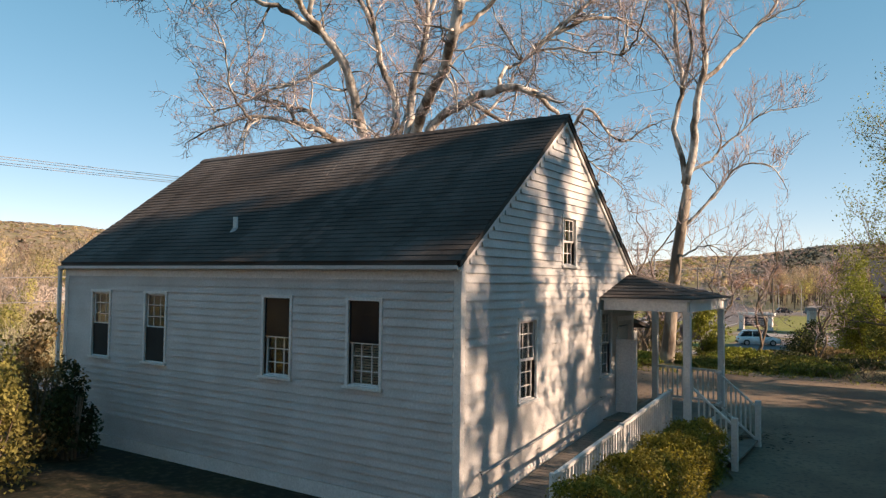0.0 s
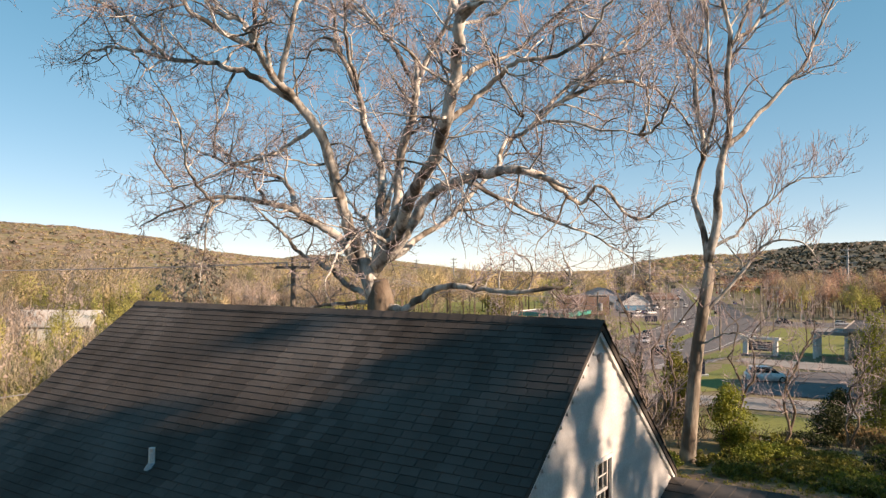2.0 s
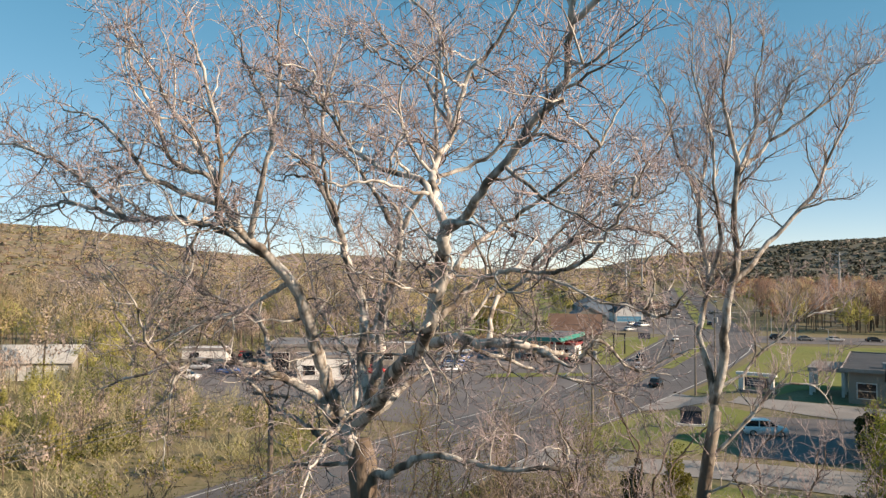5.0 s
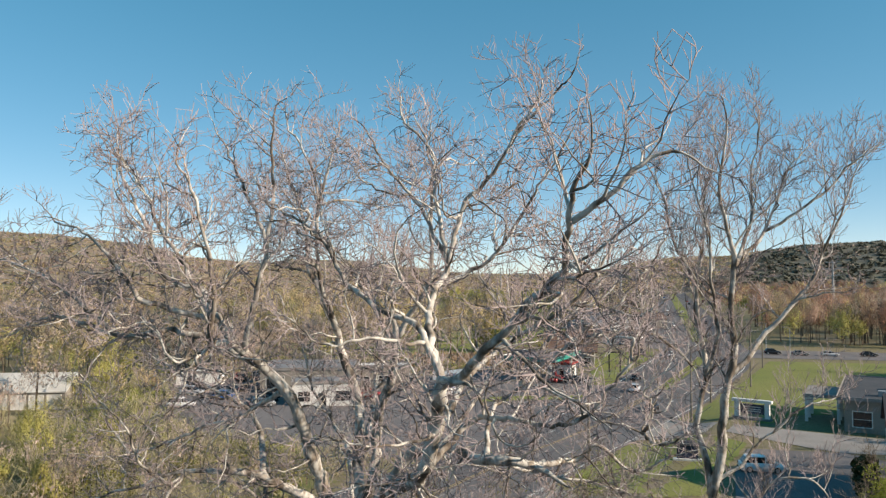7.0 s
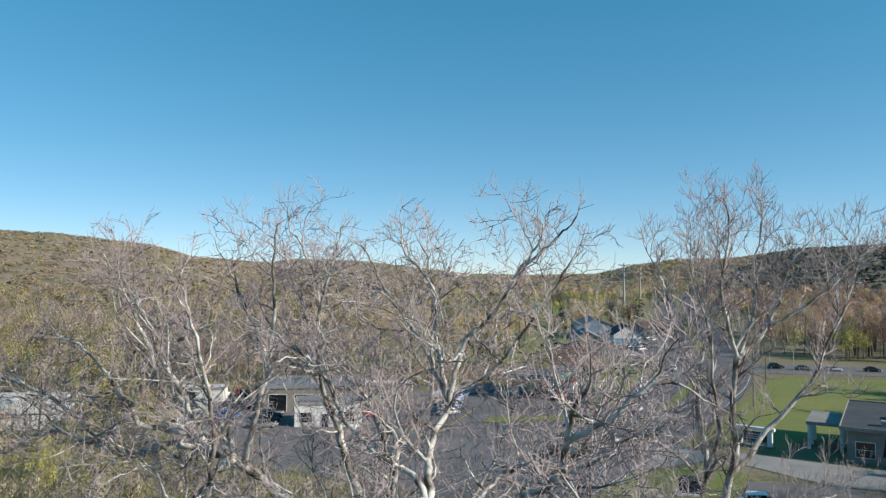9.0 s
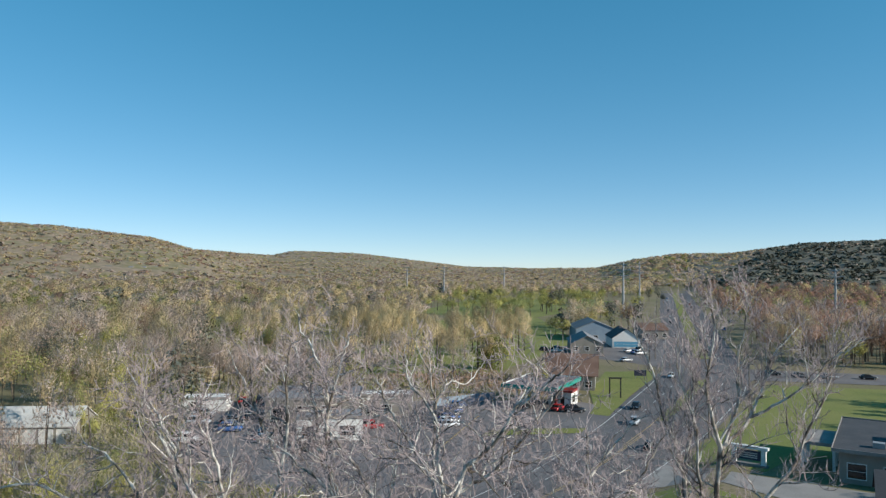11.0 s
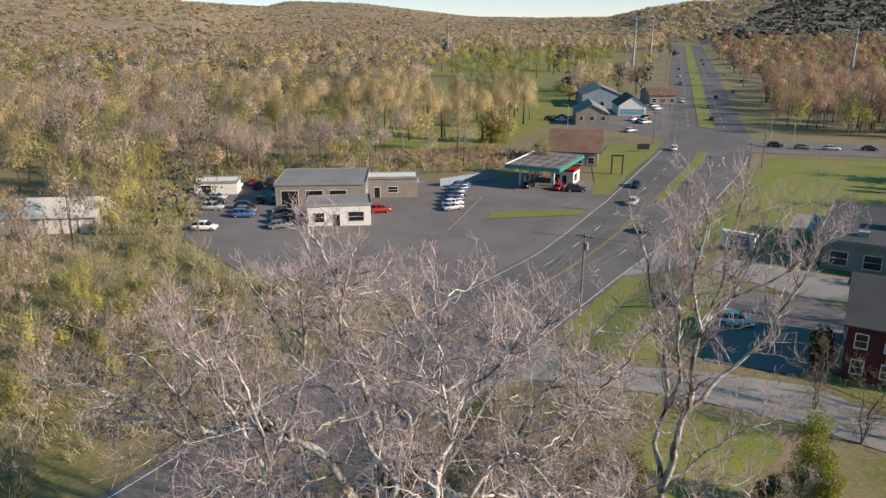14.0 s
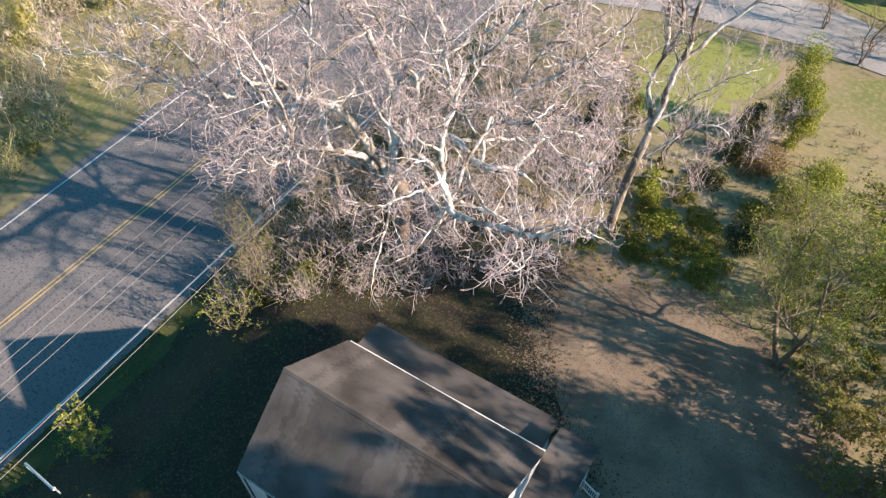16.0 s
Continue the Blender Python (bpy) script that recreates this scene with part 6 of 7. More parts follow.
# sheet added under the far crowns to hide dark gaps and soften contrast like haze
for a0, a1, mat, label in ((-78, -16.3, M_CANOPY, "tan and olive sheet under the hillside crowns, softening contrast like haze"), (-13.6, 18, M_CANOPYD, "wooded canopy of the far hill, its shade put in the colour")):
    ang = np.radians(np.linspace(a0, a1, int((a1 - a0) / 0.5)))
    rad = np.cumsum(np.concatenate([[1000], np.linspace(11, 34, 132)]))
    A, R = np.meshgrid(ang, rad)
    x, y = 4 + R * np.sin(A), -6 + R * np.cos(A)
    bumps = 1.6 * np.sin(x * 0.045 + 2 * np.sin(y * 0.013)) * np.sin(y * 0.05 + 1.0) + rng.normal(0, 1.5, x.shape)
    edge_in = ss(0, 1.2, np.degrees(A) - a0) * ss(0, 1.2, a1 - np.degrees(A))
    z = ground_z(x, y) - 1.0 + (6.5 + bumps) * ss(1000, 1180, R) * edge_in
    cols = len(ang)
    at0 = (np.arange(len(rad) - 1)[:, None] * cols + np.arange(cols - 1)[None, :]).ravel()
    sheet = mesh_np("woods_canopy", np.stack([x, y, z], -1).reshape(-1, 3), np.stack([at0, at0 + 1, at0 + cols + 1, at0 + cols], -1), mat)
    sheet.shade_smooth()
    tagged(part("woods_canopy", sheet, None), label, "woods", "", "stuff")
x, y = scatter([(-26, 262), (40, 288), (70, 420), (-58, 420), (-44, 300)], 240, rng)
for lot, mat, label, sd in ((slice(0, 110), M_WOODSR, "red-brown bare woods beside the junction", 304), (slice(110, 190), M_WOODS, "grey-tan bare woods beside the junction", 307), (slice(190, 240), M_WOODSY, "olive budding woods beside the junction", 308)):
    trees_mass("woods", x[lot], y[lot], 16, 5.2, 560, 0.10, mat, label, sd, 0.2, open_=0.5)
BRUSH = [(-119, 60), (-104, 64), (-99, 70), (-106, 80), (-130, 96), (-140, 98), (-130, 74)]
thicket("thicket", BRUSH, 420, 2.4, "yellow-green and tan brush beside the storage building", 33, M_SCRUB, M_LEAFY, 1.0, 40, 0.07, leaf=0.3)
for poly, count, h, mat, label, sd in ((BRUSH, 9, 7.5, M_WOODSG, "fresh yellow-green trees beside the garage lot", 315), ([(-60, 18), (-72, 24), (-92, 40), (-84, 50), (-64, 46), (-52, 30)], 16, 7.5, M_WOODSG, "fresh green saplings across the road", 311),
                                       ([(-106, 68), (-111, 74), (-116, 84), (-110, 80)], 4, 8.0, M_WOODSY, "yellow-tan trees beside the garage lot", 312),
                                       ([(-120, 66), (-150, 76), (-160, 100), (-134, 96)], 26, 13.0, M_WOODSG, "fresh green trees behind the storage shed", 313),
                                       ([(-56, -10), (-58, 20), (-78, 30), (-96, 10), (-90, -20)], 22, 9.0, M_WOODSG, "fresh green trees across the road", 314)):
    x, y = scatter(poly, count, rng)
    trees_mass("woods", x, y, h, h * 0.26, 900, 0.05, mat, label, sd, 0.08, 0.5, 0.12, 0.17, 0.75)
x, y = scatter([(-78, 34), (-98, 50), (-112, 54), (-138, 42), (-140, 20), (-100, 16)], 150, rng)
trees_mass("woods", x, y, 8.5, 1.6, 130, 0.085, M_WOODS, "slender bare saplings across the road", 305, 0.07)
x, y = scatter([(-48, -10), (-48, 52), (-70, 48), (-80, 10)], 80, rng)
trees_mass("woods", x, y, 6.5, 1.4, 130, 0.06, M_WOODS, "slender bare saplings across the road", 306, 0.06)
# round green trees and dark conifers round the fairway
for pts, h, r, mat, label, sd in (([(-210, 488), (-206, 494), (-214, 494), (-300, 560), (-306, 566), (-190, 700), (-200, 705), (-182, 690)], 17, 4.5, M_WOODSD, "dark conifers on the fairway", 321),
                                  ([(-126, 307), (-132, 312), (-120, 318), (-144, 420), (-150, 424), (-236, 599), (-244, 604), (-160, 500), (-170, 560), (-178, 600)], 12, 5.5, M_WOODSG, "round fresh green trees on the fairway", 322),
                                  ([(-132, 232), (-120, 206), (-142, 262), (-150, 248), (-140, 286)], 17, 5.0, M_WOODSY, "tan budding trees beside the shops", 323),
                                  ([(12, 268), (2, 276), (20, 280), (30, 284), (-8, 282)], 18, 4.0, M_WOODSD, "dark conifers beside the junction", 324)):
    x, y = np.array([p[0] for p in pts], float), np.array([p[1] for p in pts], float)
    trees_mass("woods", x, y, h, r, 900, 0.14, mat, label, sd, 0.3, 0.5, 0.1, 0.45, 0.6)
x, y = scatter([(-138, 100), (-106, 131), (-78, 156), (-100, 150), (-140, 142), (-190, 122), (-160, 98)], 70, rng)
trees_mass("woods", x, y, 13, 3.8, 560, 0.07, M_WOODS, "bare tan trees behind the garage lot", 326, 0.15)
thicket("thicket", [(-136, 99), (-104, 130), (-76, 155), (-92, 152), (-130, 142), (-180, 122), (-156, 97)], 420, 3.0, "tan and green brush behind the garage lot", 31, M_SCRUB, M_LEAFY, 0.7, 40, 0.09, leaf=0.4)
# The three tallest are out of view, added to shade the parking lot.
for k, (x, y, h) in enumerate([(1.5, 61.5, 7.0), (5.5, 57.5, 8.0), (9.5, 60.0, 8.5), (20, 78, 16), (16.5, 89, 17), (23, 96, 17)]):
    g = Grower(90 + k)
    g.bend, g.fine, g.mid = 0.25, 0.3, 0.5
    z0 = gz(x, y)
    for j in range(3):
        a = g.r.uniform(0, 6.28)
        w = Vector((math.cos(a), math.sin(a), 0))
        g.limb([(x + 0.2 * j, y, z0 - 0.2), Vector((x, y, z0 + h * 0.35)) + w * h * 0.05, Vector((x, y, z0 + h * 0.9)) + w * h * 0.2], 0.01 * h, 0.025, 7, 0.06, 0.2, gap=0.6, length=2.4 + 0.06 * h, up=0.3)
    put_tree("tree", g, (x, y, z0), "bare grey-brown tree beside the red house", "tree", M_BARKLOW, M_TWIG2)
# Out of view: placed to throw long shadows over lawn and lot.
x, y = np.concatenate([rng.uniform(38, 58, 70), rng.uniform(24, 34, 11)]), np.concatenate([rng.uniform(74, 175, 70), rng.uniform(160, 204, 11)])
trees_mass("woods", x, y, 20, 4.6, 420, 0.09, M_WOODS, "unseen bare woods east of the lawn, placed to shade it", 325, 0.25, clump=0.6, puffs=0.8)
# a few scattered fairway trees
x, y = scatter([(-95, 178), (-130, 150), (-215, 170), (-215, 240), (-170, 290), (-118, 262)], 72, rng)
trees_mass("woods", x, y, 15, 5.4, 1500, 0.09, M_WOODSY, "scattered bare trees on the fairway", 301, 0.3, open_=0.5)
x, y = scatter([(-190, 380), (-290, 420), (-360, 620), (-300, 760), (-232, 700), (-200, 520)], 110, rng)
trees_mass("woods", x, y, 13, 6.5, 420, 0.25, M_WOODSG, "scattered green trees on the fairway", 302, 0.3, clump=0.5, puffs=0.5)
# unseen wood behind the yard and beyond the road bank, added to close the place and block sky light
x = np.concatenate([rng.uniform(-40, 40, 60), rng.uniform(-45, 45, 150), rng.uniform(30, 60, 130), rng.uniform(-160, -46, 120)])
y = np.concatenate([rng.uniform(-26, -17, 60), rng.uniform(-70, -24, 150), rng.uniform(-30, 36, 130), rng.uniform(-120, -40, 120)])
x = np.concatenate([x, rng.uniform(12, 42, 45), rng.uniform(34, 70, 90)])
y = np.concatenate([y, rng.uniform(-25, -9, 45), rng.uniform(55, 235, 90)])
# Gaps let sun through to the wall, hedge and yard shrubs.
ok = ((np.abs(x + 35) > 14) | (y > 30)) & ~((x > 20) & (np.abs(y - 17.5 - 0.19 * (x - 12)) < 5.5)) & ~((x > 20) & (np.abs(y - 3 - 0.19 * (x - 2)) < 2.5))
x, y = x[ok], y[ok]
trees_mass("woods", x, y, 17, 3.8, 130, 0.2, M_WOODS, "unseen bare woods behind the yard, added to block sky light", 303, 0.2)


# ---- buildings across the valley floor ----
class Frame:
    """Places along a front line a-b: u along it, v behind it, w up from the ground."""

    def __init__(self, a, b, base=None):
        self.a = Vector((*a, 0))
        d = Vector((*b, 0)) - self.a
        self.len = d.length
        self.u = d.normalized()
        self.v = Vector((-self.u.y, self.u.x, 0))
        m = self.a + d * 0.5
        self.base = gz(m.x, m.y) if base is None else base

    def __call__(self, u, v, w):
        p = self.a + self.u * u + self.v * v
        return (p.x, p.y, self.base + w)

    def block(self, g, u0, u1, v0, v1, w0, w1):
        return g.hull8([self(u0, v0, w0), self(u1, v0, w0), self(u1, v1, w0), self(u0, v1, w0)], [self(u0, v0, w1), self(u1, v0, w1), self(u1, v1, w1), self(u0, v1, w1)])


def opening(fr, side, depth, s0, s1, w0, w1, parent, name="window", frame_mat=None, pane_mat=None, bars=1):
    """A framed window or door on a side: 'f' front, 'l' left, 'r' right."""
    fm, pm = frame_mat or M_TRIM, pane_mat or M_CARGLASS

    def blk(g, a, b, c, d, e0, e1):
        if side == "f":
            fr.block(g, a, b, -e1, -e0, c, d)
        elif side == "l":
            fr.block(g, -e1, -e0, a, b, c, d)
        else:
            fr.block(g, fr.len + e0, fr.len + e1, a, b, c, d)
        return g
    t = 0.11
    g = Geo()
    blk(g, s0 - t, s0, w0, w1, 0.0, 0.07)
    blk(g, s1, s1 + t, w0, w1, 0.0, 0.07)
    blk(g, s0 - t, s1 + t, w1, w1 + t, 0.0, 0.08)
    blk(g, s0 - t, s1 + t, w0 - t, w0, 0.0, 0.1)
    for i in range(1, bars + 1):
        if name == "window":
            wm = w0 + (w1 - w0) * i / (bars + 1)
            blk(g, s0, s1, wm - 0.03, wm + 0.03, 0.02, 0.05)
    o = part(name, g, fm, parent)
    part("pane" if pm is M_CARGLASS else "panel", blk(Geo(), s0, s1, w0, w1, 0.0, 0.02), pm, o)


def building(name, label, category, a, b, depth, h, roof, rise, wall_mat, roof_mat, front=(), left=(), right=(), over=0.4, base=None, fascia=None):
    fr = Frame(a, b, base)
    c = fr(fr.len / 2, depth / 2, 0)
    t = thing(name, c, label, category)
    g = Geo()
    fr.block(g, 0, fr.len, 0, depth, -1.2, h)
    wall = part("wall", g, wall_mat, t)
    L, D, o = fr.len, depth, over
    r = Geo()
    if roof == "flat":
        fr.block(r, -o, L + o, -o, D + o, h + 0.002, h + 0.25)
        ro = part("roof", r, roof_mat, t)
        f = Geo()
        for u0, u1, v0, v1 in ((-o - 0.1, L + o + 0.1, -o - 0.1, -o), (-o - 0.1, L + o + 0.1, D + o, D + o + 0.1), (-o - 0.1, -o, -o, D + o), (L + o, L + o + 0.1, -o, D + o)):
            fr.block(f, u0, u1, v0, v1, h - 0.05, h + 0.45)
        part("parapet", f, fascia or M_CONCRETE, ro)
    else:
        th = 0.18
        if roof == "gable":       # ridge along the front
            P = [(-o, -o, 0), (L + o, -o, 0), (L + o, D / 2, 1), (-o, D / 2, 1)], [(-o, D + o, 0), (-o, D / 2, 1), (L + o, D / 2, 1), (L + o, D + o, 0)]
            ends = [[(0, 0, 0), (0, D, 0), (0, D / 2, 1)], [(L, 0, 0), (L, D, 0), (L, D / 2, 1)]]
            k = rise / (D / 2)
        else:                     # gable to the front
            P = [(-o, -o, 0), (L / 2, -o, 1), (L / 2, D + o, 1), (-o, D + o, 0)], [(L + o, -o, 0), (L + o, D + o, 0), (L / 2, D + o, 1), (L / 2, -o, 1)]
            ends = [[(0, 0, 0), (L, 0, 0), (L / 2, 0, 1)], [(0, D, 0), (L, D, 0), (L / 2, D, 1)]]
            k = rise / (L / 2)
        hh = lambda e: h + rise if e else h - k * o
        for pl in P:
            r.hull8([fr(u, v, hh(e)) for u, v, e in pl], [fr(u, v, hh(e) + th) for u, v, e in pl])
        part("roof", r, roof_mat, t)
        for n_, e in enumerate(ends):
            s = 0.15 if n_ == 0 else -0.15
            lo = [fr(u, v, h + rise * q) for u, v, q in e]
            hi = [fr(u + (s if roof == "gable" else 0), v + (s if roof != "gable" else 0), h + rise * q) for u, v, q in e]
            part("gable_wall", Geo().hull8(lo, hi), wall_mat, t)
    for side, rows in (("f", front), ("l", left), ("r", right)):
        for row in rows:
            s0, s1, w0, w1 = row[:4]
            nm = row[4] if len(row) > 4 else "window"
            opening(fr, side, depth, s0, s1, w0, w1, t, nm, None, row[5] if len(row) > 5 else None)
    return t, fr


def grid_windows(n, length, w, z0, z1, start=0.0):
    s = (length - start) / n
    return [(start + s * (i + 0.5) - w / 2, start + s * (i + 0.5) + w / 2, z0, z1) for i in range(n)]


building("house", "barn-red two-storey house with white-framed windows", "house", (2.9, 70.0), (16.0, 70.6), 13, 6.0, "gable", 3.2, M_REDWALL, M_ROOFDARK,
         grid_windows(5, 13, 1.0, 0.9, 2.3) + grid_windows(5, 13, 1.0, 3.7, 5.1), grid_windows(3, 13, 1.0, 0.9, 2.3) + grid_windows(3, 13, 1.0, 3.7, 5.1))
# Grey roof given the dark roofing colour in place of tree shade.
t, fr = building("office_building", "low flat-roofed grey office building with white eaves", "building", (-2.6, 108.5), (24, 108.5), 24, 4.4, "flat", 0, M_BEIGE, M_ROOFDARK,
                 grid_windows(6, 26, 2.2, 0.8, 2.8), grid_windows(4, 24, 2.0, 0.8, 2.8), over=0.8)
part("rooftop_unit", fr.block(Geo(), 8, 11, 9, 12, 4.66, 6.6), M_BLUETARP, t, "pale blue rooftop unit")
part("rooftop_unit", fr.block(Geo(), 4, 5.5, 3, 4.2, 4.66, 5.4), M_STEEL, t)
port = thing("portico", (-5.4, 119, gz(-5, 119)), "white-edged flat-roofed entrance portico", "portico")
fr = Frame((-8.2, 114.8), (-3.1, 114.8))
part("roof", fr.block(Geo(), 0, 5.0, 0, 10, 3.6, 4.1), M_CONCRETE, port)
for u in (0.2, 4.4):
    for v in (0.2, 4.8, 9.4):
        part("column", fr.block(Geo(), u, u + 0.4, v, v + 0.4, -0.5, 3.59), M_TRIM, port)

# petrol-station canopy
cano = thing("canopy", (-63.5, 146, -5), "flat station canopy with a teal edge and reddish roof panels", "canopy")
fr = Frame((-69.8, 136.4), (-57.2, 137.6), -5.0)
part("roof", fr.block(Geo(), 0, fr.len, 0, 18.5, 4.7, 5.3), M_STEEL, cano)
for u0, u1, v0, v1 in ((-0.15, fr.len + 0.15, -0.15, -0.003), (-0.15, -0.003, 0, 18.5), (fr.len + 0.003, fr.len + 0.15, 0, 18.5), (-0.15, fr.len + 0.15, 18.503, 18.65)):
    part("fascia", fr.block(Geo(), u0, u1, v0, v1, 4.62, 5.5), M_TEAL if u0 > 5 or v0 < 0 else M_TRIM, cano)
for i in range(5):
    for j in range(4):
        part("roof_panel", fr.block(Geo(), 0.5 + i * 2.36, 2.5 + i * 2.36, 0.9 + j * 4.4, 4.6 + j * 4.4, 5.303, 5.40), M_PANEL, cano)
for u in (2.2, 10.2):
    for v in (3, 9.5, 16):
        part("column", fr.block(Geo(), u, u + 0.4, v, v + 0.4, -0.3, 4.69), M_TRIM, cano)
for i, (u, v) in enumerate(((2.4, 5.5), (10.4, 5.5), (2.4, 12.5), (10.4, 12.5))):
    pump = thing("fuel_pump", fr(u, v, 0), "red and white fuel pump on a low kerb", "fuel pump", "fuel pumps")
    part("kerb", fr.block(Geo(), u - 0.5, u + 0.9, v - 1.2, v + 2.0, -0.2, 0.16), M_CONCRETE, pump)
    part("cabinet", fr.block(Geo(), u, u + 0.45, v, v + 0.8, 0.162, 1.9), M_RED if i % 2 else M_TRIM, pump)
    part("screen", fr.block(Geo(), u - 0.01, u + 0.46, v + 0.15, v + 0.65, 1.2, 1.6), M_CARGLASS, pump)
building("kiosk", "small white station kiosk with a red roof edge", "kiosk", (-62.8, 146), (-57.5, 146.6), 5.5, 3.2, "flat", 0, M_TRIM, M_RED,
         [(0.6, 2.2, 0.8, 2.4), (2.8, 3.8, 0.05, 2.2, "door")], (), [(1, 3, 0.8, 2.4)], 0.2, -5.0, M_RED)
building("station_shop", "brown-roofed station shop with dark walls", "shop", (-72, 166), (-60.5, 170), 15, 4.2, "gable", 4.2, M_BEIGE, M_ROOFBROWN, grid_windows(4, 12, 1.6, 0.8, 2.4), (), grid_windows(3, 15, 1.4, 0.8, 2.4), 0.9, -5.0)
building("shop", "grey gabled shop with white windows", "shop", (-95.0, 239.5), (-84.5, 244.5), 22, 4.2, "front", 2.9, M_BEIGE, M_ROOFGREY, grid_windows(3, 11.6, 1.4, 1.8, 3.2), (), grid_windows(5, 22, 1.6, 0.9, 2.4))
building("shop", "white and blue gabled shop front", "shop", (-91.0, 273.5), (-81.5, 278.5), 17, 3.9, "front", 3.6, M_TRIM, M_ROOFDARK, [(0.6, 10.0, 0.4, 2.5, "window", M_BLUETARP)], (), grid_windows(4, 17, 1.6, 0.9, 2.4))
building("shop", "long blue-grey shop with a shallow roof", "shop", (-113, 290), (-98, 298), 26, 5.4, "front", 3.4, M_BLUEWALL, M_ROOFGREY, grid_windows(3, 17, 2.0, 1.0, 2.6), (), grid_windows(5, 26, 1.8, 0.9, 2.6))
building("shop", "brown-roofed low shop beside the road", "shop", (-92, 318), (-82, 324), 18, 4.0, "gable", 2.6, M_BEIGE, M_ROOFBROWN, grid_windows(3, 12, 1.8, 0.9, 2.6), (), grid_windows(3, 18, 1.8, 0.9, 2.6))
building("garage", "flat grey-roofed garage with dark openings", "garage", (-101, 95.5), (-86, 106), 15, 4.6, "flat", 0, M_BEIGE, M_ROOFGREY, [(1.2, 4.6, 0.0, 3.4, "door"), (6.2, 9.6, 0.0, 3.4, "door"), (11, 14.4, 0.0, 3.4, "door")], (), [(3, 5, 1.2, 2.6), (8, 10, 1.2, 2.6)], 0.1)
building("garage_office", "white flat-roofed garage office", "office", (-84.6, 87.2), (-75.8, 94.6), 7, 3.9, "flat", 0, M_TRIM, M_ROOFGREY, [(1.0, 3.0, 0.9, 2.6), (4.6, 5.8, 0.05, 2.3, "door"), (7.4, 10.2, 0.9, 2.6)], [(2, 4, 0.9, 2.4)], [(2, 4, 0.9, 2.4)], 0.1)
building("shed", "long low beige shed with a white roof", "shed", (-90.8, 111.8), (-81.5, 118.3), 5, 4.2, "flat", 0, M_BEIGE, M_TRIM, [(2, 3.2, 0.05, 2.3, "door"), (5, 7, 1.2, 2.4)], (), (), 0.1)
building("shed", "small white flat-roofed shed beside the lot", "shed", (-123.5, 93.6), (-116.4, 99.2), 5, 2.6, "flat", 0, M_TRIM, M_TRIM, [(1.5, 3.5, 0.05, 2.1, "door")], (), (), 0.1)
# forecourt fence, white container, yellow bay line
fence = thing("fence", (-79.4, 137, -5), "pale blue-grey panel fence behind the parked cars", "fence")
for i in range(7):
    xa, ya = -82.9 + i, 129.5 + 2.19 * i
    z0 = gz(xa, ya)
    part("fence_panel", Geo().hull8([(xa, ya, z0), (xa + 0.95, ya + 2.08, z0), (xa + 0.89, ya + 2.11, z0), (xa - 0.06, ya + 0.03, z0)], [(xa, ya, z0 + 1.9), (xa + 0.95, ya + 2.08, z0 + 1.9), (xa + 0.89, ya + 2.11, z0 + 1.9), (xa - 0.06, ya + 0.03, z0 + 1.9)]), M_BLUEWALL, fence)
    part("post", Geo().tube([(xa - 0.03, ya, z0 - 0.2), (xa - 0.03, ya, z0 + 2.0)], [0.06, 0.06], 6), M_STEEL, fence)
box_ = thing("container", (-91.5, 129, -5), "low white storage container beside the lot", "container")
part("body", Geo().hull8([(-93.5, 127, -5.1), (-89.6, 130.4, -5.1), (-91, 132, -5.1), (-94.9, 128.6, -5.1)], [(-93.5, 127, -3.0), (-89.6, 130.4, -3.0), (-91, 132, -3.0), (-94.9, 128.6, -3.0)]), M_TRIM, box_)
part("lid", Geo().hull8([(-93.5, 126.9, -2.995), (-89.5, 130.4, -2.995), (-91, 132.1, -2.995), (-95.0, 128.6, -2.995)], [(-93.5, 126.9, -2.9), (-89.5, 130.4, -2.9), (-91, 132.1, -2.9), (-95.0, 128.6, -2.9)]), M_STEEL, box_)
structure("bay_line", Geo().hull8([(-69.9, 126, gz(-69.9, 126) + 0.09), (-62.2, 99.2, gz(-62.2, 99.2) + 0.09), (-61.95, 99.3, gz(-62.2, 99.2) + 0.09), (-69.65, 126.1, gz(-69.9, 126) + 0.09)],
          [(-69.9, 126, gz(-69.9, 126) + 0.1), (-62.2, 99.2, gz(-62.2, 99.2) + 0.1), (-61.95, 99.3, gz(-62.2, 99.2) + 0.1), (-69.65, 126.1, gz(-69.9, 126) + 0.1)]), M_YELLOW, "yellow painted line along the parking bay")
M_METALROOF = material("pale_metal_roof", (0.468, 0.451, 0.425), (0.561, 0.544, 0.51), 0.25, 0.6, fine=3, bump=0.1)
building("storage_building", "long pale storage building with white roll-up doors", "storage building", (-126, 52.4), (-112.0, 63.2), 9, 2.9, "gable", 2.4, M_BEIGE, M_METALROOF,
         [(0.9 + i * 2.8, 3.0 + i * 2.8, 0.05, 2.3, "roll_up_door", M_TRIM) for i in range(6)], (), [(3, 4.2, 0.05, 2.2, "door")], 0.3)
building("storage_building", "long pale storage building beside the scrub", "storage building", (-140, 44), (-127.5, 51.2), 9, 2.9, "gable", 2.4, M_BEIGE, M_METALROOF,
         [(0.9 + i * 2.8, 3.0 + i * 2.8, 0.05, 2.3, "roll_up_door", M_TRIM) for i in range(4)], (), (), 0.3)
k = 0
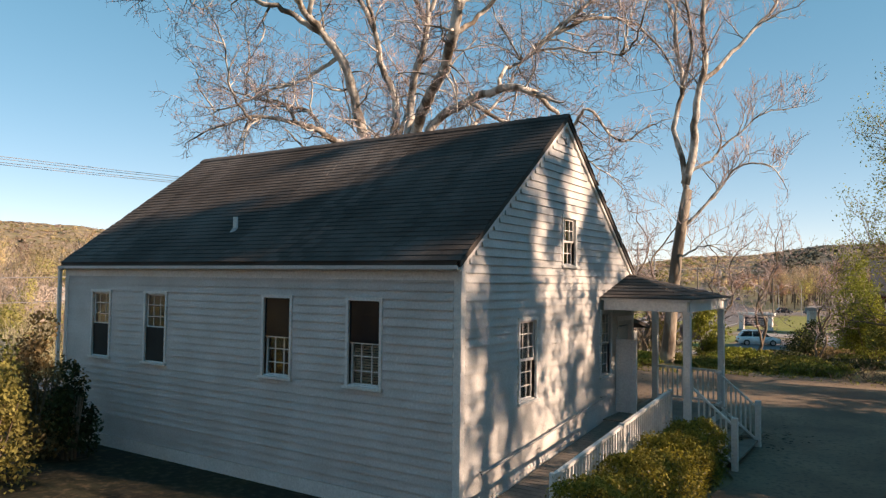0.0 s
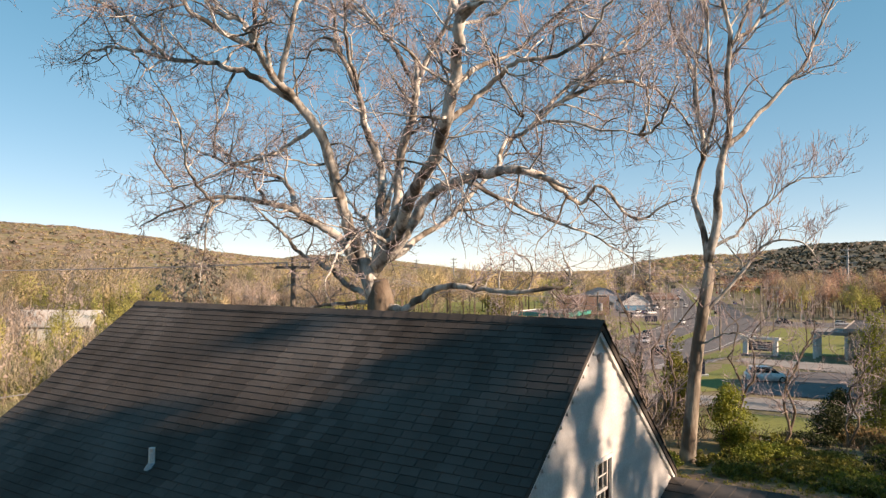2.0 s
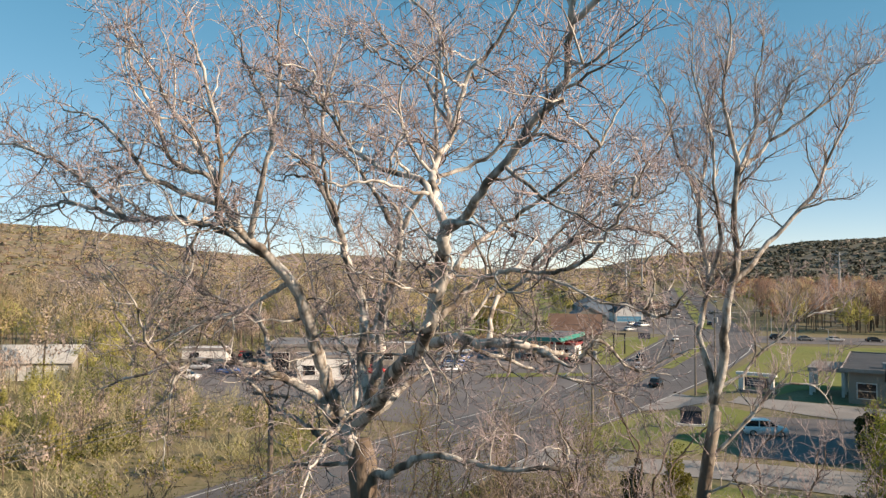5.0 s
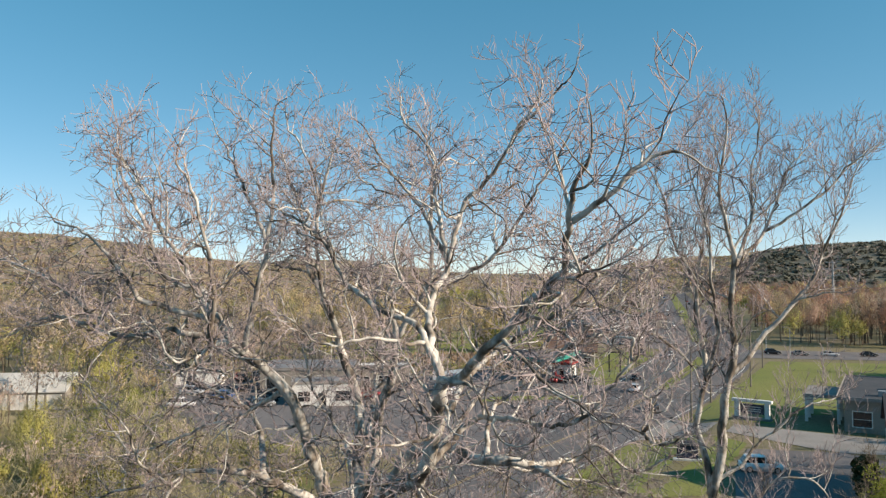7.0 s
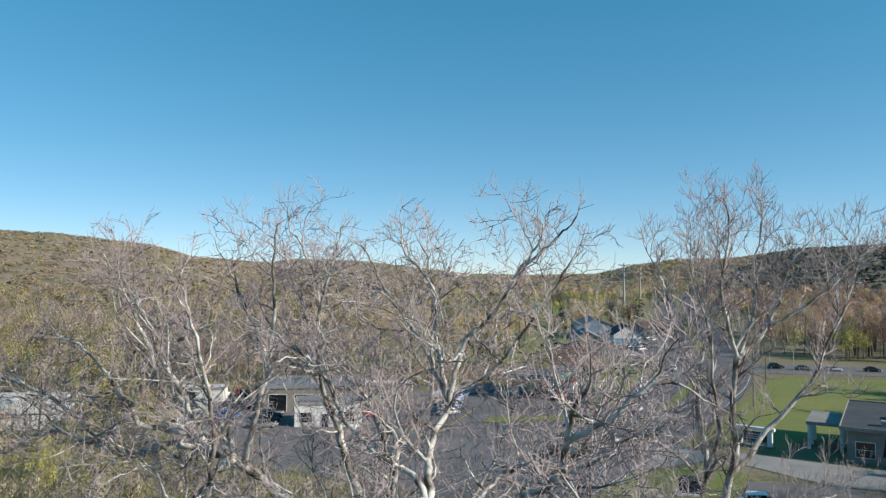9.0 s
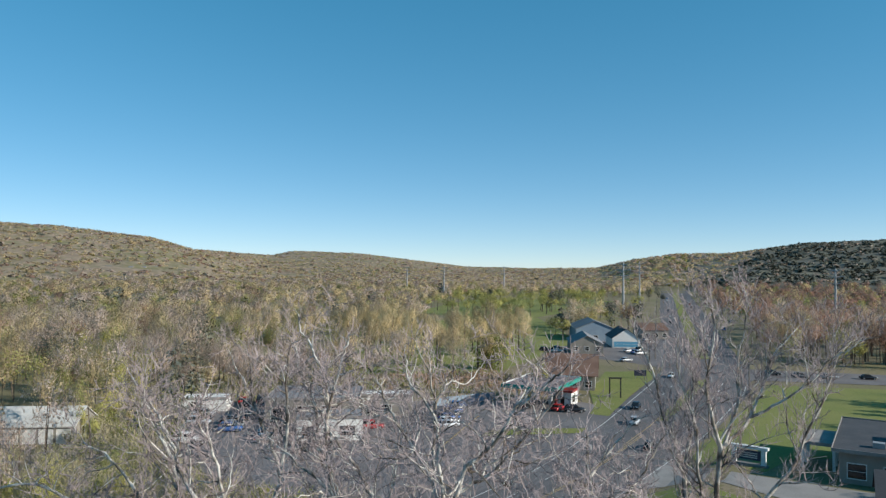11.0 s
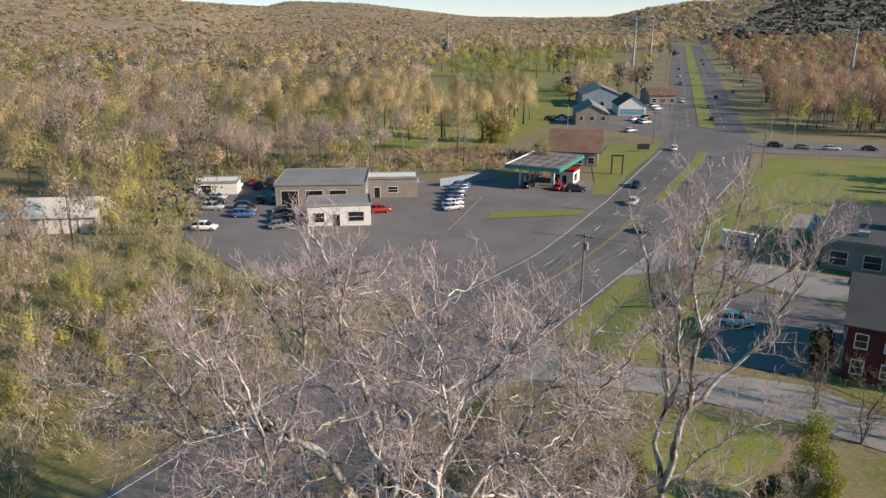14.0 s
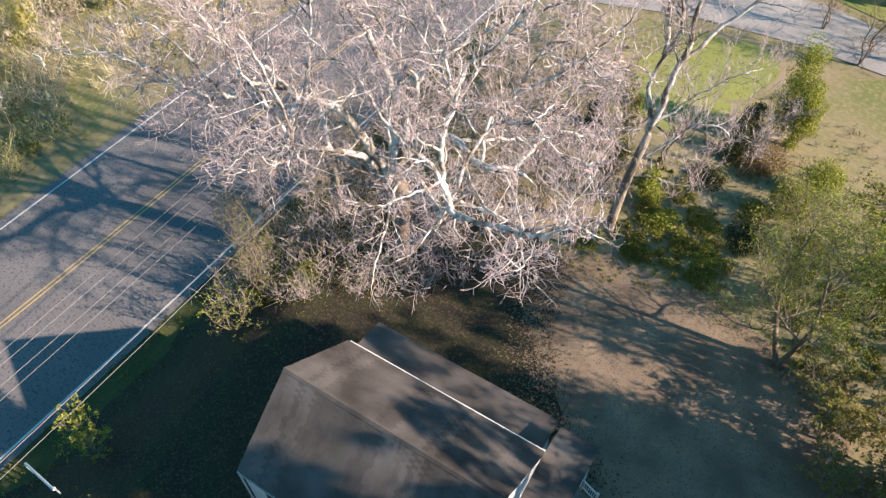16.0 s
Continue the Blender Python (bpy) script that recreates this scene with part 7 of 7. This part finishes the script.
for az, r, L in ((-57.2, 1460, 11), (-56.4, 1466, 6), (-55.7, 1472, 7), (-54.8, 1480, 6), (-54.0, 1486, 7), (-51.4, 1560, 7), (-43.9, 1990, 9), (-43.2, 1980, 8)):
    x, y = 4 + r * math.sin(radians(az)), -6 + r * math.cos(radians(az))
    building("house", "distant pale house on the wooded hillside", "house", (x - L / 2 * 0.8, y - L / 2 * 0.6), (x + L / 2 * 0.8, y + L / 2 * 0.6), 8, 4, "gable", 3, M_METALROOF, M_ROOFGREY, grid_windows(3, L, 1.0, 1.4, 2.8))

# ---- signs and posts ----
sign = thing("sign", (-14.7, 110.6, gz(-14.7, 110.6)), "white arched sign stand with a dark panel", "sign")
fr = Frame((-17.2, 111.2), (-12.3, 110.6))
part("base", fr.block(Geo(), -0.2, 5.2, -0.3, 0.9, -0.4, 0.35), M_STONE, sign)
for u in (0, 4.3):
    part("post", fr.block(Geo(), u, u + 0.65, 0, 0.6, 0.352, 2.6), M_TRIM, sign)
part("lintel", fr.block(Geo(), -0.35, 5.3, -0.15, 0.75, 2.602, 3.0), M_TRIM, sign)
pn = part("panel", fr.block(Geo(), 0.8, 4.15, 0.2, 0.4, 0.9, 2.3), M_SIGNDARK, sign)
for w in (1.85, 1.5, 1.2):
    part("text_bar", fr.block(Geo(), 1.2, 3.7, 0.17, 0.198, w, w + 0.14), M_LINE, pn)
s2 = thing("sign", (-17, 80, gz(-17, 80)), "small dark roofed notice board on a white base", "sign")
fr = Frame((-18.2, 79.6), (-15.6, 80.4))
part("base", fr.block(Geo(), -0.2, 2.9, -0.3, 0.5, -0.3, 0.2), M_TRIM, s2)
part("panel", fr.block(Geo(), 0.2, 2.5, 0.0, 0.2, 0.202, 1.7), M_SIGNDARK, s2)
part("roof", Geo().hull8([fr(0, -0.2, 1.702), fr(2.7, -0.2, 1.702), fr(2.7, 0.4, 1.702), fr(0, 0.4, 1.702)], [fr(0.6, 0.0, 2.2), fr(2.1, 0.0, 2.2), fr(2.1, 0.2, 2.2), fr(0.6, 0.2, 2.2)]), M_ROOFDARK, s2)
s3 = thing("roadside_sign", (-53, 163, -5), "tall black empty sign stand on the grass", "sign")
fr = Frame((-54.2, 162.6), (-51.6, 163.9))
for u in (0, 2.6):
    part("post", fr.block(Geo(), u, u + 0.3, 0, 0.3, -0.3, 4.6), M_TYRE, s3)
part("crossbar", fr.block(Geo(), -0.1, 3.0, 0, 0.3, 4.602, 4.95), M_TYRE, s3)
s4 = thing("billboard", (-56.8, 197, -5), "dark roadside notice board on posts", "sign")
fr = Frame((-58.5, 196.5), (-55.2, 198))
part("panel", fr.block(Geo(), 0, 3.4, 0, 0.2, 0.9, 2.5), M_SIGNDARK, s4)
for u in (0.4, 2.8):
    part("post", fr.block(Geo(), u, u + 0.15, 0.202, 0.35, -0.3, 2.5), M_STEEL, s4)
s5 = thing("sign", (-56, 19.8, gz(-56, 19.8)), "small white board in the roadside scrub", "sign")
part("panel", Geo().box(-56.6, -55.4, 19.7, 19.78, gz(-56, 19.8) + 0.8, gz(-56, 19.8) + 1.7), M_TRIM, s5)
part("post", Geo().box(-56.06, -55.94, 19.79, 19.9, gz(-56, 19.8) - 0.3, gz(-56, 19.8) + 1.7), M_POLE, s5)
gr = thing("guard_rail", (-22.8, -4.9, gz(-22.8, -4.9)), "white pipe barrier at the road bank", "barrier")
part("beam", Geo().tube([(-24.7, -4.8, gz(-24.7, -4.8) + 0.95), (-21.0, -4.95, gz(-21, -4.9) + 0.95)], [0.07, 0.07], 10), M_TRIM, gr)
for x in (-24.5, -22.8, -21.2):
    zz = gz(-24.7, -4.8) + (gz(-21, -4.9) - gz(-24.7, -4.8)) * (x + 24.7) / 3.7
    part("post", Geo().tube([(x, -4.87, gz(x, -4.87) - 0.3), (x, -4.87, zz + 0.9)], [0.05, 0.05], 8), M_TRIM, gr)

# ---- poles and wires ----
POLES = [(-21.3, -30, 8.8), (-21.3, 19.2, 8.8), (-27.0, 75.6, 6.3), (-23.6, 111.7, 6.6), (-24.7, 131.6, 7.6), (-21.5, 155, 6.9), (-24.0, 190, 6.5)]
FAR_POLES = [(float(np.interp(y, RY, RL)) - 3.5, y, 5.2) for y in (212, 246, 284, 326, 374, 430, 500, 590)]
heads = []
for i, (x, y, top) in enumerate(POLES + FAR_POLES):
    z0 = gz(x, y)
    p = thing("utility_pole", (x, y, z0), "weathered wooden utility pole with a crossarm", "utility pole", "utility poles")
    part("pole", Geo().tube([(x, y, z0 - 0.5), (x, y, top)], [0.17, 0.11], 10), M_POLE, p)
    part("crossarm", Geo().box(x - 1.15, x + 1.15, y - 0.06, y + 0.06, top - 0.55, top - 0.42), M_POLE, p)
    for dx in (-1.05, -0.45, 0.45, 1.05):
        part("insulator", Geo().tube([(x + dx, y, top - 0.42), (x + dx, y, top - 0.24)], [0.05, 0.03], 8), M_STEEL, p)
    if i in (2, 4):
        part("transformer", Geo().tube([(x + 0.36, y, top - 2.2), (x + 0.36, y, top - 1.3)], [0.22, 0.22], 12), M_STEEL, p)
    heads.append((x, y, top))
for (xa, ya, ta), (xb, yb, tb) in [w for w in zip(heads, heads[1:]) if w[1] != heads[len(POLES)]]:
    for dx, dz, r in ((-1.05, -0.23, 0.011), (-0.45, -0.23, 0.011), (0.45, -0.23, 0.011), (1.05, -0.23, 0.011), (0.13, -4.4, 0.02), (0.13, -5.3, 0.016)):
        pts = []
        for k in range(13):
            t = k / 12
            pts.append((xa + dx + (xb - xa) * t, ya + (yb - ya) * t, ta + dz + (tb - ta) * t - 0.9 * 4 * t * (1 - t) * math.hypot(xb - xa, yb - ya) / 60))
        single("wire", Geo().tube(pts, [r] * 13, 5, False), M_WIRE, "thin overhead cable strung between utility poles", "cable", "overhead cables")
for x, y, top in ((-10, 182, 1.5), (-20.3, 214.5, 3.6), (-29.5, 238, 3.4), (-56.5, 220, 4.0), (-49.5, 202, 3.5), (-95, 232, 3.0), (-62, 243, 3.6), (-84, 310, 3.6)):
    z0 = gz(x, y)
    p = thing("street_lamp", (x, y, z0), "slim grey street pole with a short arm", "street lamp", "street poles")
    part("pole", Geo().tube([(x, y, z0 - 0.3), (x, y, top)], [0.12, 0.07], 8), M_STEEL, p)
    part("arm", Geo().tube([(x, y, top - 0.1), (x - 1.3, y - 0.3, top + 0.25)], [0.05, 0.04], 6), M_STEEL, p)
    part("lamp_head", Geo().box(x - 1.9, x - 1.3, y - 0.42, y - 0.18, top + 0.2, top + 0.32), M_STEEL, p)
for x, y, top in ((-153.6, 481, 32), (-25.5, 501, 28.5), (-424, 679, 30), (-401, 782, 31), (-505, 722, 30), (-190, 640, 34)):
    z0 = gz(x, y)
    p = thing("transmission_pole", (x, y, z0), "tall pale steel power pole with three arms", "power pole", "power poles")
    part("mast", Geo().tube([(x, y, z0 - 0.5), (x, y, top)], [0.95, 0.5], 8), M_STEEL, p)
    for k, w in enumerate((4.2, 5.0, 4.2)):
        part("arm", Geo().tube([(x - w, y, top - 1.0 - 4 * k), (x, y, top - 1.8 - 4 * k), (x + w, y, top - 1.0 - 4 * k)], [0.26, 0.42, 0.26], 6), M_STEEL, p)

# ---- cars ----
CAR_PAINT = {"white": (0.75, 0.75, 0.75), "silver": (0.45, 0.47, 0.5), "black": (0.02, 0.021, 0.024), "red": (0.4, 0.03, 0.03), "blue": (0.05, 0.12, 0.30), "grey": (0.14, 0.145, 0.15)}
CAR_BUILT = {}


def loft(g, sections):
    """Closed skin over rings of the same count."""
    k, n = len(g.v), len(sections[0])
    for s in sections:
        g.v += [tuple(p) for p in s]
    for i in range(len(sections) - 1):
        for j in range(n):
            j2 = (j + 1) % n
            g.f.append((k + i * n + j, k + i * n + j2, k + (i + 1) * n + j2, k + (i + 1) * n + j))
    g.f.append(tuple(k + j for j in range(n - 1, -1, -1)))
    g.f.append(tuple(k + (len(sections) - 1) * n + j for j in range(n)))
    return g


def car(paint, shape, m):
    key = (paint, shape)
    if key in CAR_BUILT:
        return copy_thing(CAR_BUILT[key], m)
    suv = shape == "suv"
    H, belt = (1.68, 1.02) if suv else (1.44, 0.90)
    c = CAR_PAINT[paint]
    pm = material("car_paint_" + paint, c, tuple(x * 0.93 for x in c), 0.8, 0.25, fine=2, bump=0, spec=0.5)
    t = thing("car", (0, 0, 0), "%s %s parked on asphalt" % (paint, "sport utility car" if suv else "saloon car"), "car", "cars")
    ring = lambda x, w, z0, z1: [(x, -w * 0.96, z0), (x, w * 0.96, z0), (x, w, (z0 + z1) * 0.5), (x, w * 0.93, z1), (x, -w * 0.93, z1), (x, -w, (z0 + z1) * 0.5)]
    body = Geo()
    hood = belt - (0.08 if suv else 0.1)
    loft(body, [ring(-2.28, 0.72, 0.42, 0.72), ring(-2.18, 0.84, 0.26, belt - 0.06), ring(-1.6, 0.9, 0.22, belt), ring(0, 0.91, 0.2, belt), ring(0.85, 0.91, 0.22, belt),
                ring(1.55, 0.89, 0.24, hood), ring(2.12, 0.84, 0.28, hood - 0.12), ring(2.26, 0.72, 0.4, hood - 0.2)])
    part("body", body, pm, t, "", True)
    rb = -2.05 if suv else -1.75
    cab = Geo()
    loft(cab, [ring(rb, 0.76, belt - 0.02, belt + 0.04), ring(rb + 0.42, 0.72, belt - 0.02, H - 0.07), ring(0.1, 0.73, belt - 0.02, H - 0.03), ring(0.42, 0.72, belt - 0.02, H - 0.1), ring(1.15, 0.76, belt - 0.02, belt + 0.03)])
    part("cabin", cab, M_CARGLASS, t)
    rf = Geo()
    loft(rf, [ring(rb + 0.36, 0.68, H - 0.12, H - 0.06), ring(rb + 0.6, 0.72, H - 0.06, H), ring(0.1, 0.72, H - 0.06, H + 0.01), ring(0.45, 0.68, H - 0.13, H - 0.07)])
    part("roof", rf, pm, t)
    for x in (-0.75, 0.25):
        for s in (-1, 1):
            part("pillar", Geo().hull8([(x - 0.05, s * 0.745, belt), (x + 0.05, s * 0.745, belt), (x + 0.05, s * 0.77, belt), (x - 0.05, s * 0.77, belt)],
                                       [(x - 0.05, s * 0.715, H - 0.06), (x + 0.05, s * 0.715, H - 0.06), (x + 0.05, s * 0.735, H - 0.06), (x - 0.05, s * 0.735, H - 0.06)]), pm, t)
    for x in (-1.4, 1.38):
        for s in (-1, 1):
            w = part("wheel", Geo().disc((x, s * 0.82, 0.33), (0, 1, 0), 0.34, 0.22, 18), M_TYRE, t)
            part("rim", Geo().disc((x, s * 0.92, 0.33), (0, 1, 0), 0.21, 0.05, 12), M_RIM, w)
    for s in (-1, 1):
        part("headlight", Geo().box(2.1, 2.24, s * 0.62 - 0.16, s * 0.62 + 0.16, 0.6, 0.72), M_LIGHTW, t)
        part("tail_light", Geo().box(-2.29, -2.17, s * 0.66 - 0.12, s * 0.66 + 0.12, 0.68, 0.82), M_LIGHTR, t)
    part("bumper", Geo().box(2.2, 2.3, -0.7, 0.7, 0.3, 0.45), M_TYRE, t)
    part("bumper", Geo().box(-2.33, -2.22, -0.7, 0.7, 0.32, 0.47), M_TYRE, t)
    CAR_BUILT[key] = t
    t.matrix_basis = m
    return t


def park(paint, shape, x, y, heading, lift=0.09):
    car(paint, shape, pose(x, y, gz(x, y) + lift, 0, 0, heading))


park("white", "suv", -9.0, 78.9, 22, 0.09)
park("white", "suv", -97.6, 74.6, 32)
for x, y, p, s, a in ((-116.0, 93.0, "silver", "sedan", 30), (-112.8, 90.0, "black", "sedan", 30), (-109, 86, "silver", "suv", 30), (-121, 103.5, "white", "suv", 125), (-117.5, 106.2, "black", "suv", 125),
                      (-114, 108.6, "grey", "sedan", 125), (-110.5, 110.6, "white", "sedan", 125), (-107.5, 112.6, "black", "suv", 125), (-104.5, 114.6, "grey", "suv", 125),
                      (-69.5, 113.2, "silver", "sedan", 60), (-71.2, 116.0, "white", "sedan", 60), (-72.8, 119.0, "blue", "sedan", 60), (-74.2, 122.0, "black", "sedan", 60), (-75.8, 125, "blue", "suv", 60), (-77, 128.4, "grey", "sedan", 60), (-78.5, 131.5, "blue", "sedan", 60),
                      (-80.6, 103.6, "red", "suv", 45), (-93.5, 90.0, "black", "suv", 50), (-96.0, 93.0, "grey", "sedan", 50), (-65.2, 139.5, "black", "sedan", 85), (-58.2, 141.0, "red", "sedan", 85), (-54.5, 141, "black", "suv", 30),
                      (-105, 250.6, "black", "suv", 20), (-103, 246, "white", "sedan", 20), (-106.5, 255, "grey", "sedan", 20), (-80.6, 262, "white", "sedan", 60), (-77, 258.5, "blue", "sedan", 60), (-74.6, 256, "white", "suv", 60),
                      (-72.6, 233.5, "silver", "sedan", 60), (-78, 268, "black", "suv", 60), (-83, 300, "white", "sedan", 60), (-87, 308, "silver", "suv", 60), (-90, 322, "white", "sedan", 60)):
    park(p, s, x, y, a)
for x, y, p, s, a in ((-40.0, 136.5, "silver", "sedan", 278), (-44.6, 152.5, "black", "sedan", 278), (-50.3, 205, "white", "sedan", 282), (-81.5, 333, "white", "suv", 285), (-31.5, 118, "black", "sedan", 95), (-56, 277, "black", "sedan", 104),
                      (-26.2, 226, "black", "suv", 20), (-18.9, 226.6, "grey", "sedan", 20), (-11.5, 229.0, "silver", "sedan", 20), (-2.0, 233.6, "black", "sedan", 20), (-66, 316, "grey", "suv", 104), (-110, 470, "white", "sedan", 104), (-150, 585, "silver", "sedan", 284)):
    park(p, s, x, y, a, 0.1)
# cars along the far road and its lots
r4 = random.Random(9)
for k in range(16):
    y = 360 + k * 32 + r4.uniform(-4, 4)
    a, b = float(np.interp(y, RY, RL)), float(np.interp(y, RY, RR))
    side = r4.choice((0, 1, 1))
    x = b + r4.uniform(4, 16) if k % 2 else a + (b - a) * (0.18 + 0.62 * side)
    park(r4.choice(("white", "silver", "black", "grey", "blue", "white", "red")), r4.choice(("sedan", "suv")), x, y, 284 if side == 0 else 104, 0.1)
for x, y, p, s_, a in ((-104.5, 90.5, "black", "suv", 40), (-102.0, 88.0, "grey", "sedan", 40), (-99.5, 85.4, "blue", "suv", 40), (-106.6, 96.5, "black", "sedan", 130), (-104.0, 98.6, "grey", "suv", 130), (-90.5, 86.5, "black", "suv", 60), (-88.0, 83.4, "grey", "sedan", 60),
                       (-124.5, 106, "black", "suv", 130), (-121.5, 108.6, "red", "sedan", 130), (-118.4, 111, "black", "suv", 130), (-114.8, 113.4, "silver", "sedan", 130), (-102, 252, "silver", "sedan", 20), (-108, 246, "black", "suv", 20)):
    park(p, s_, x, y, a)
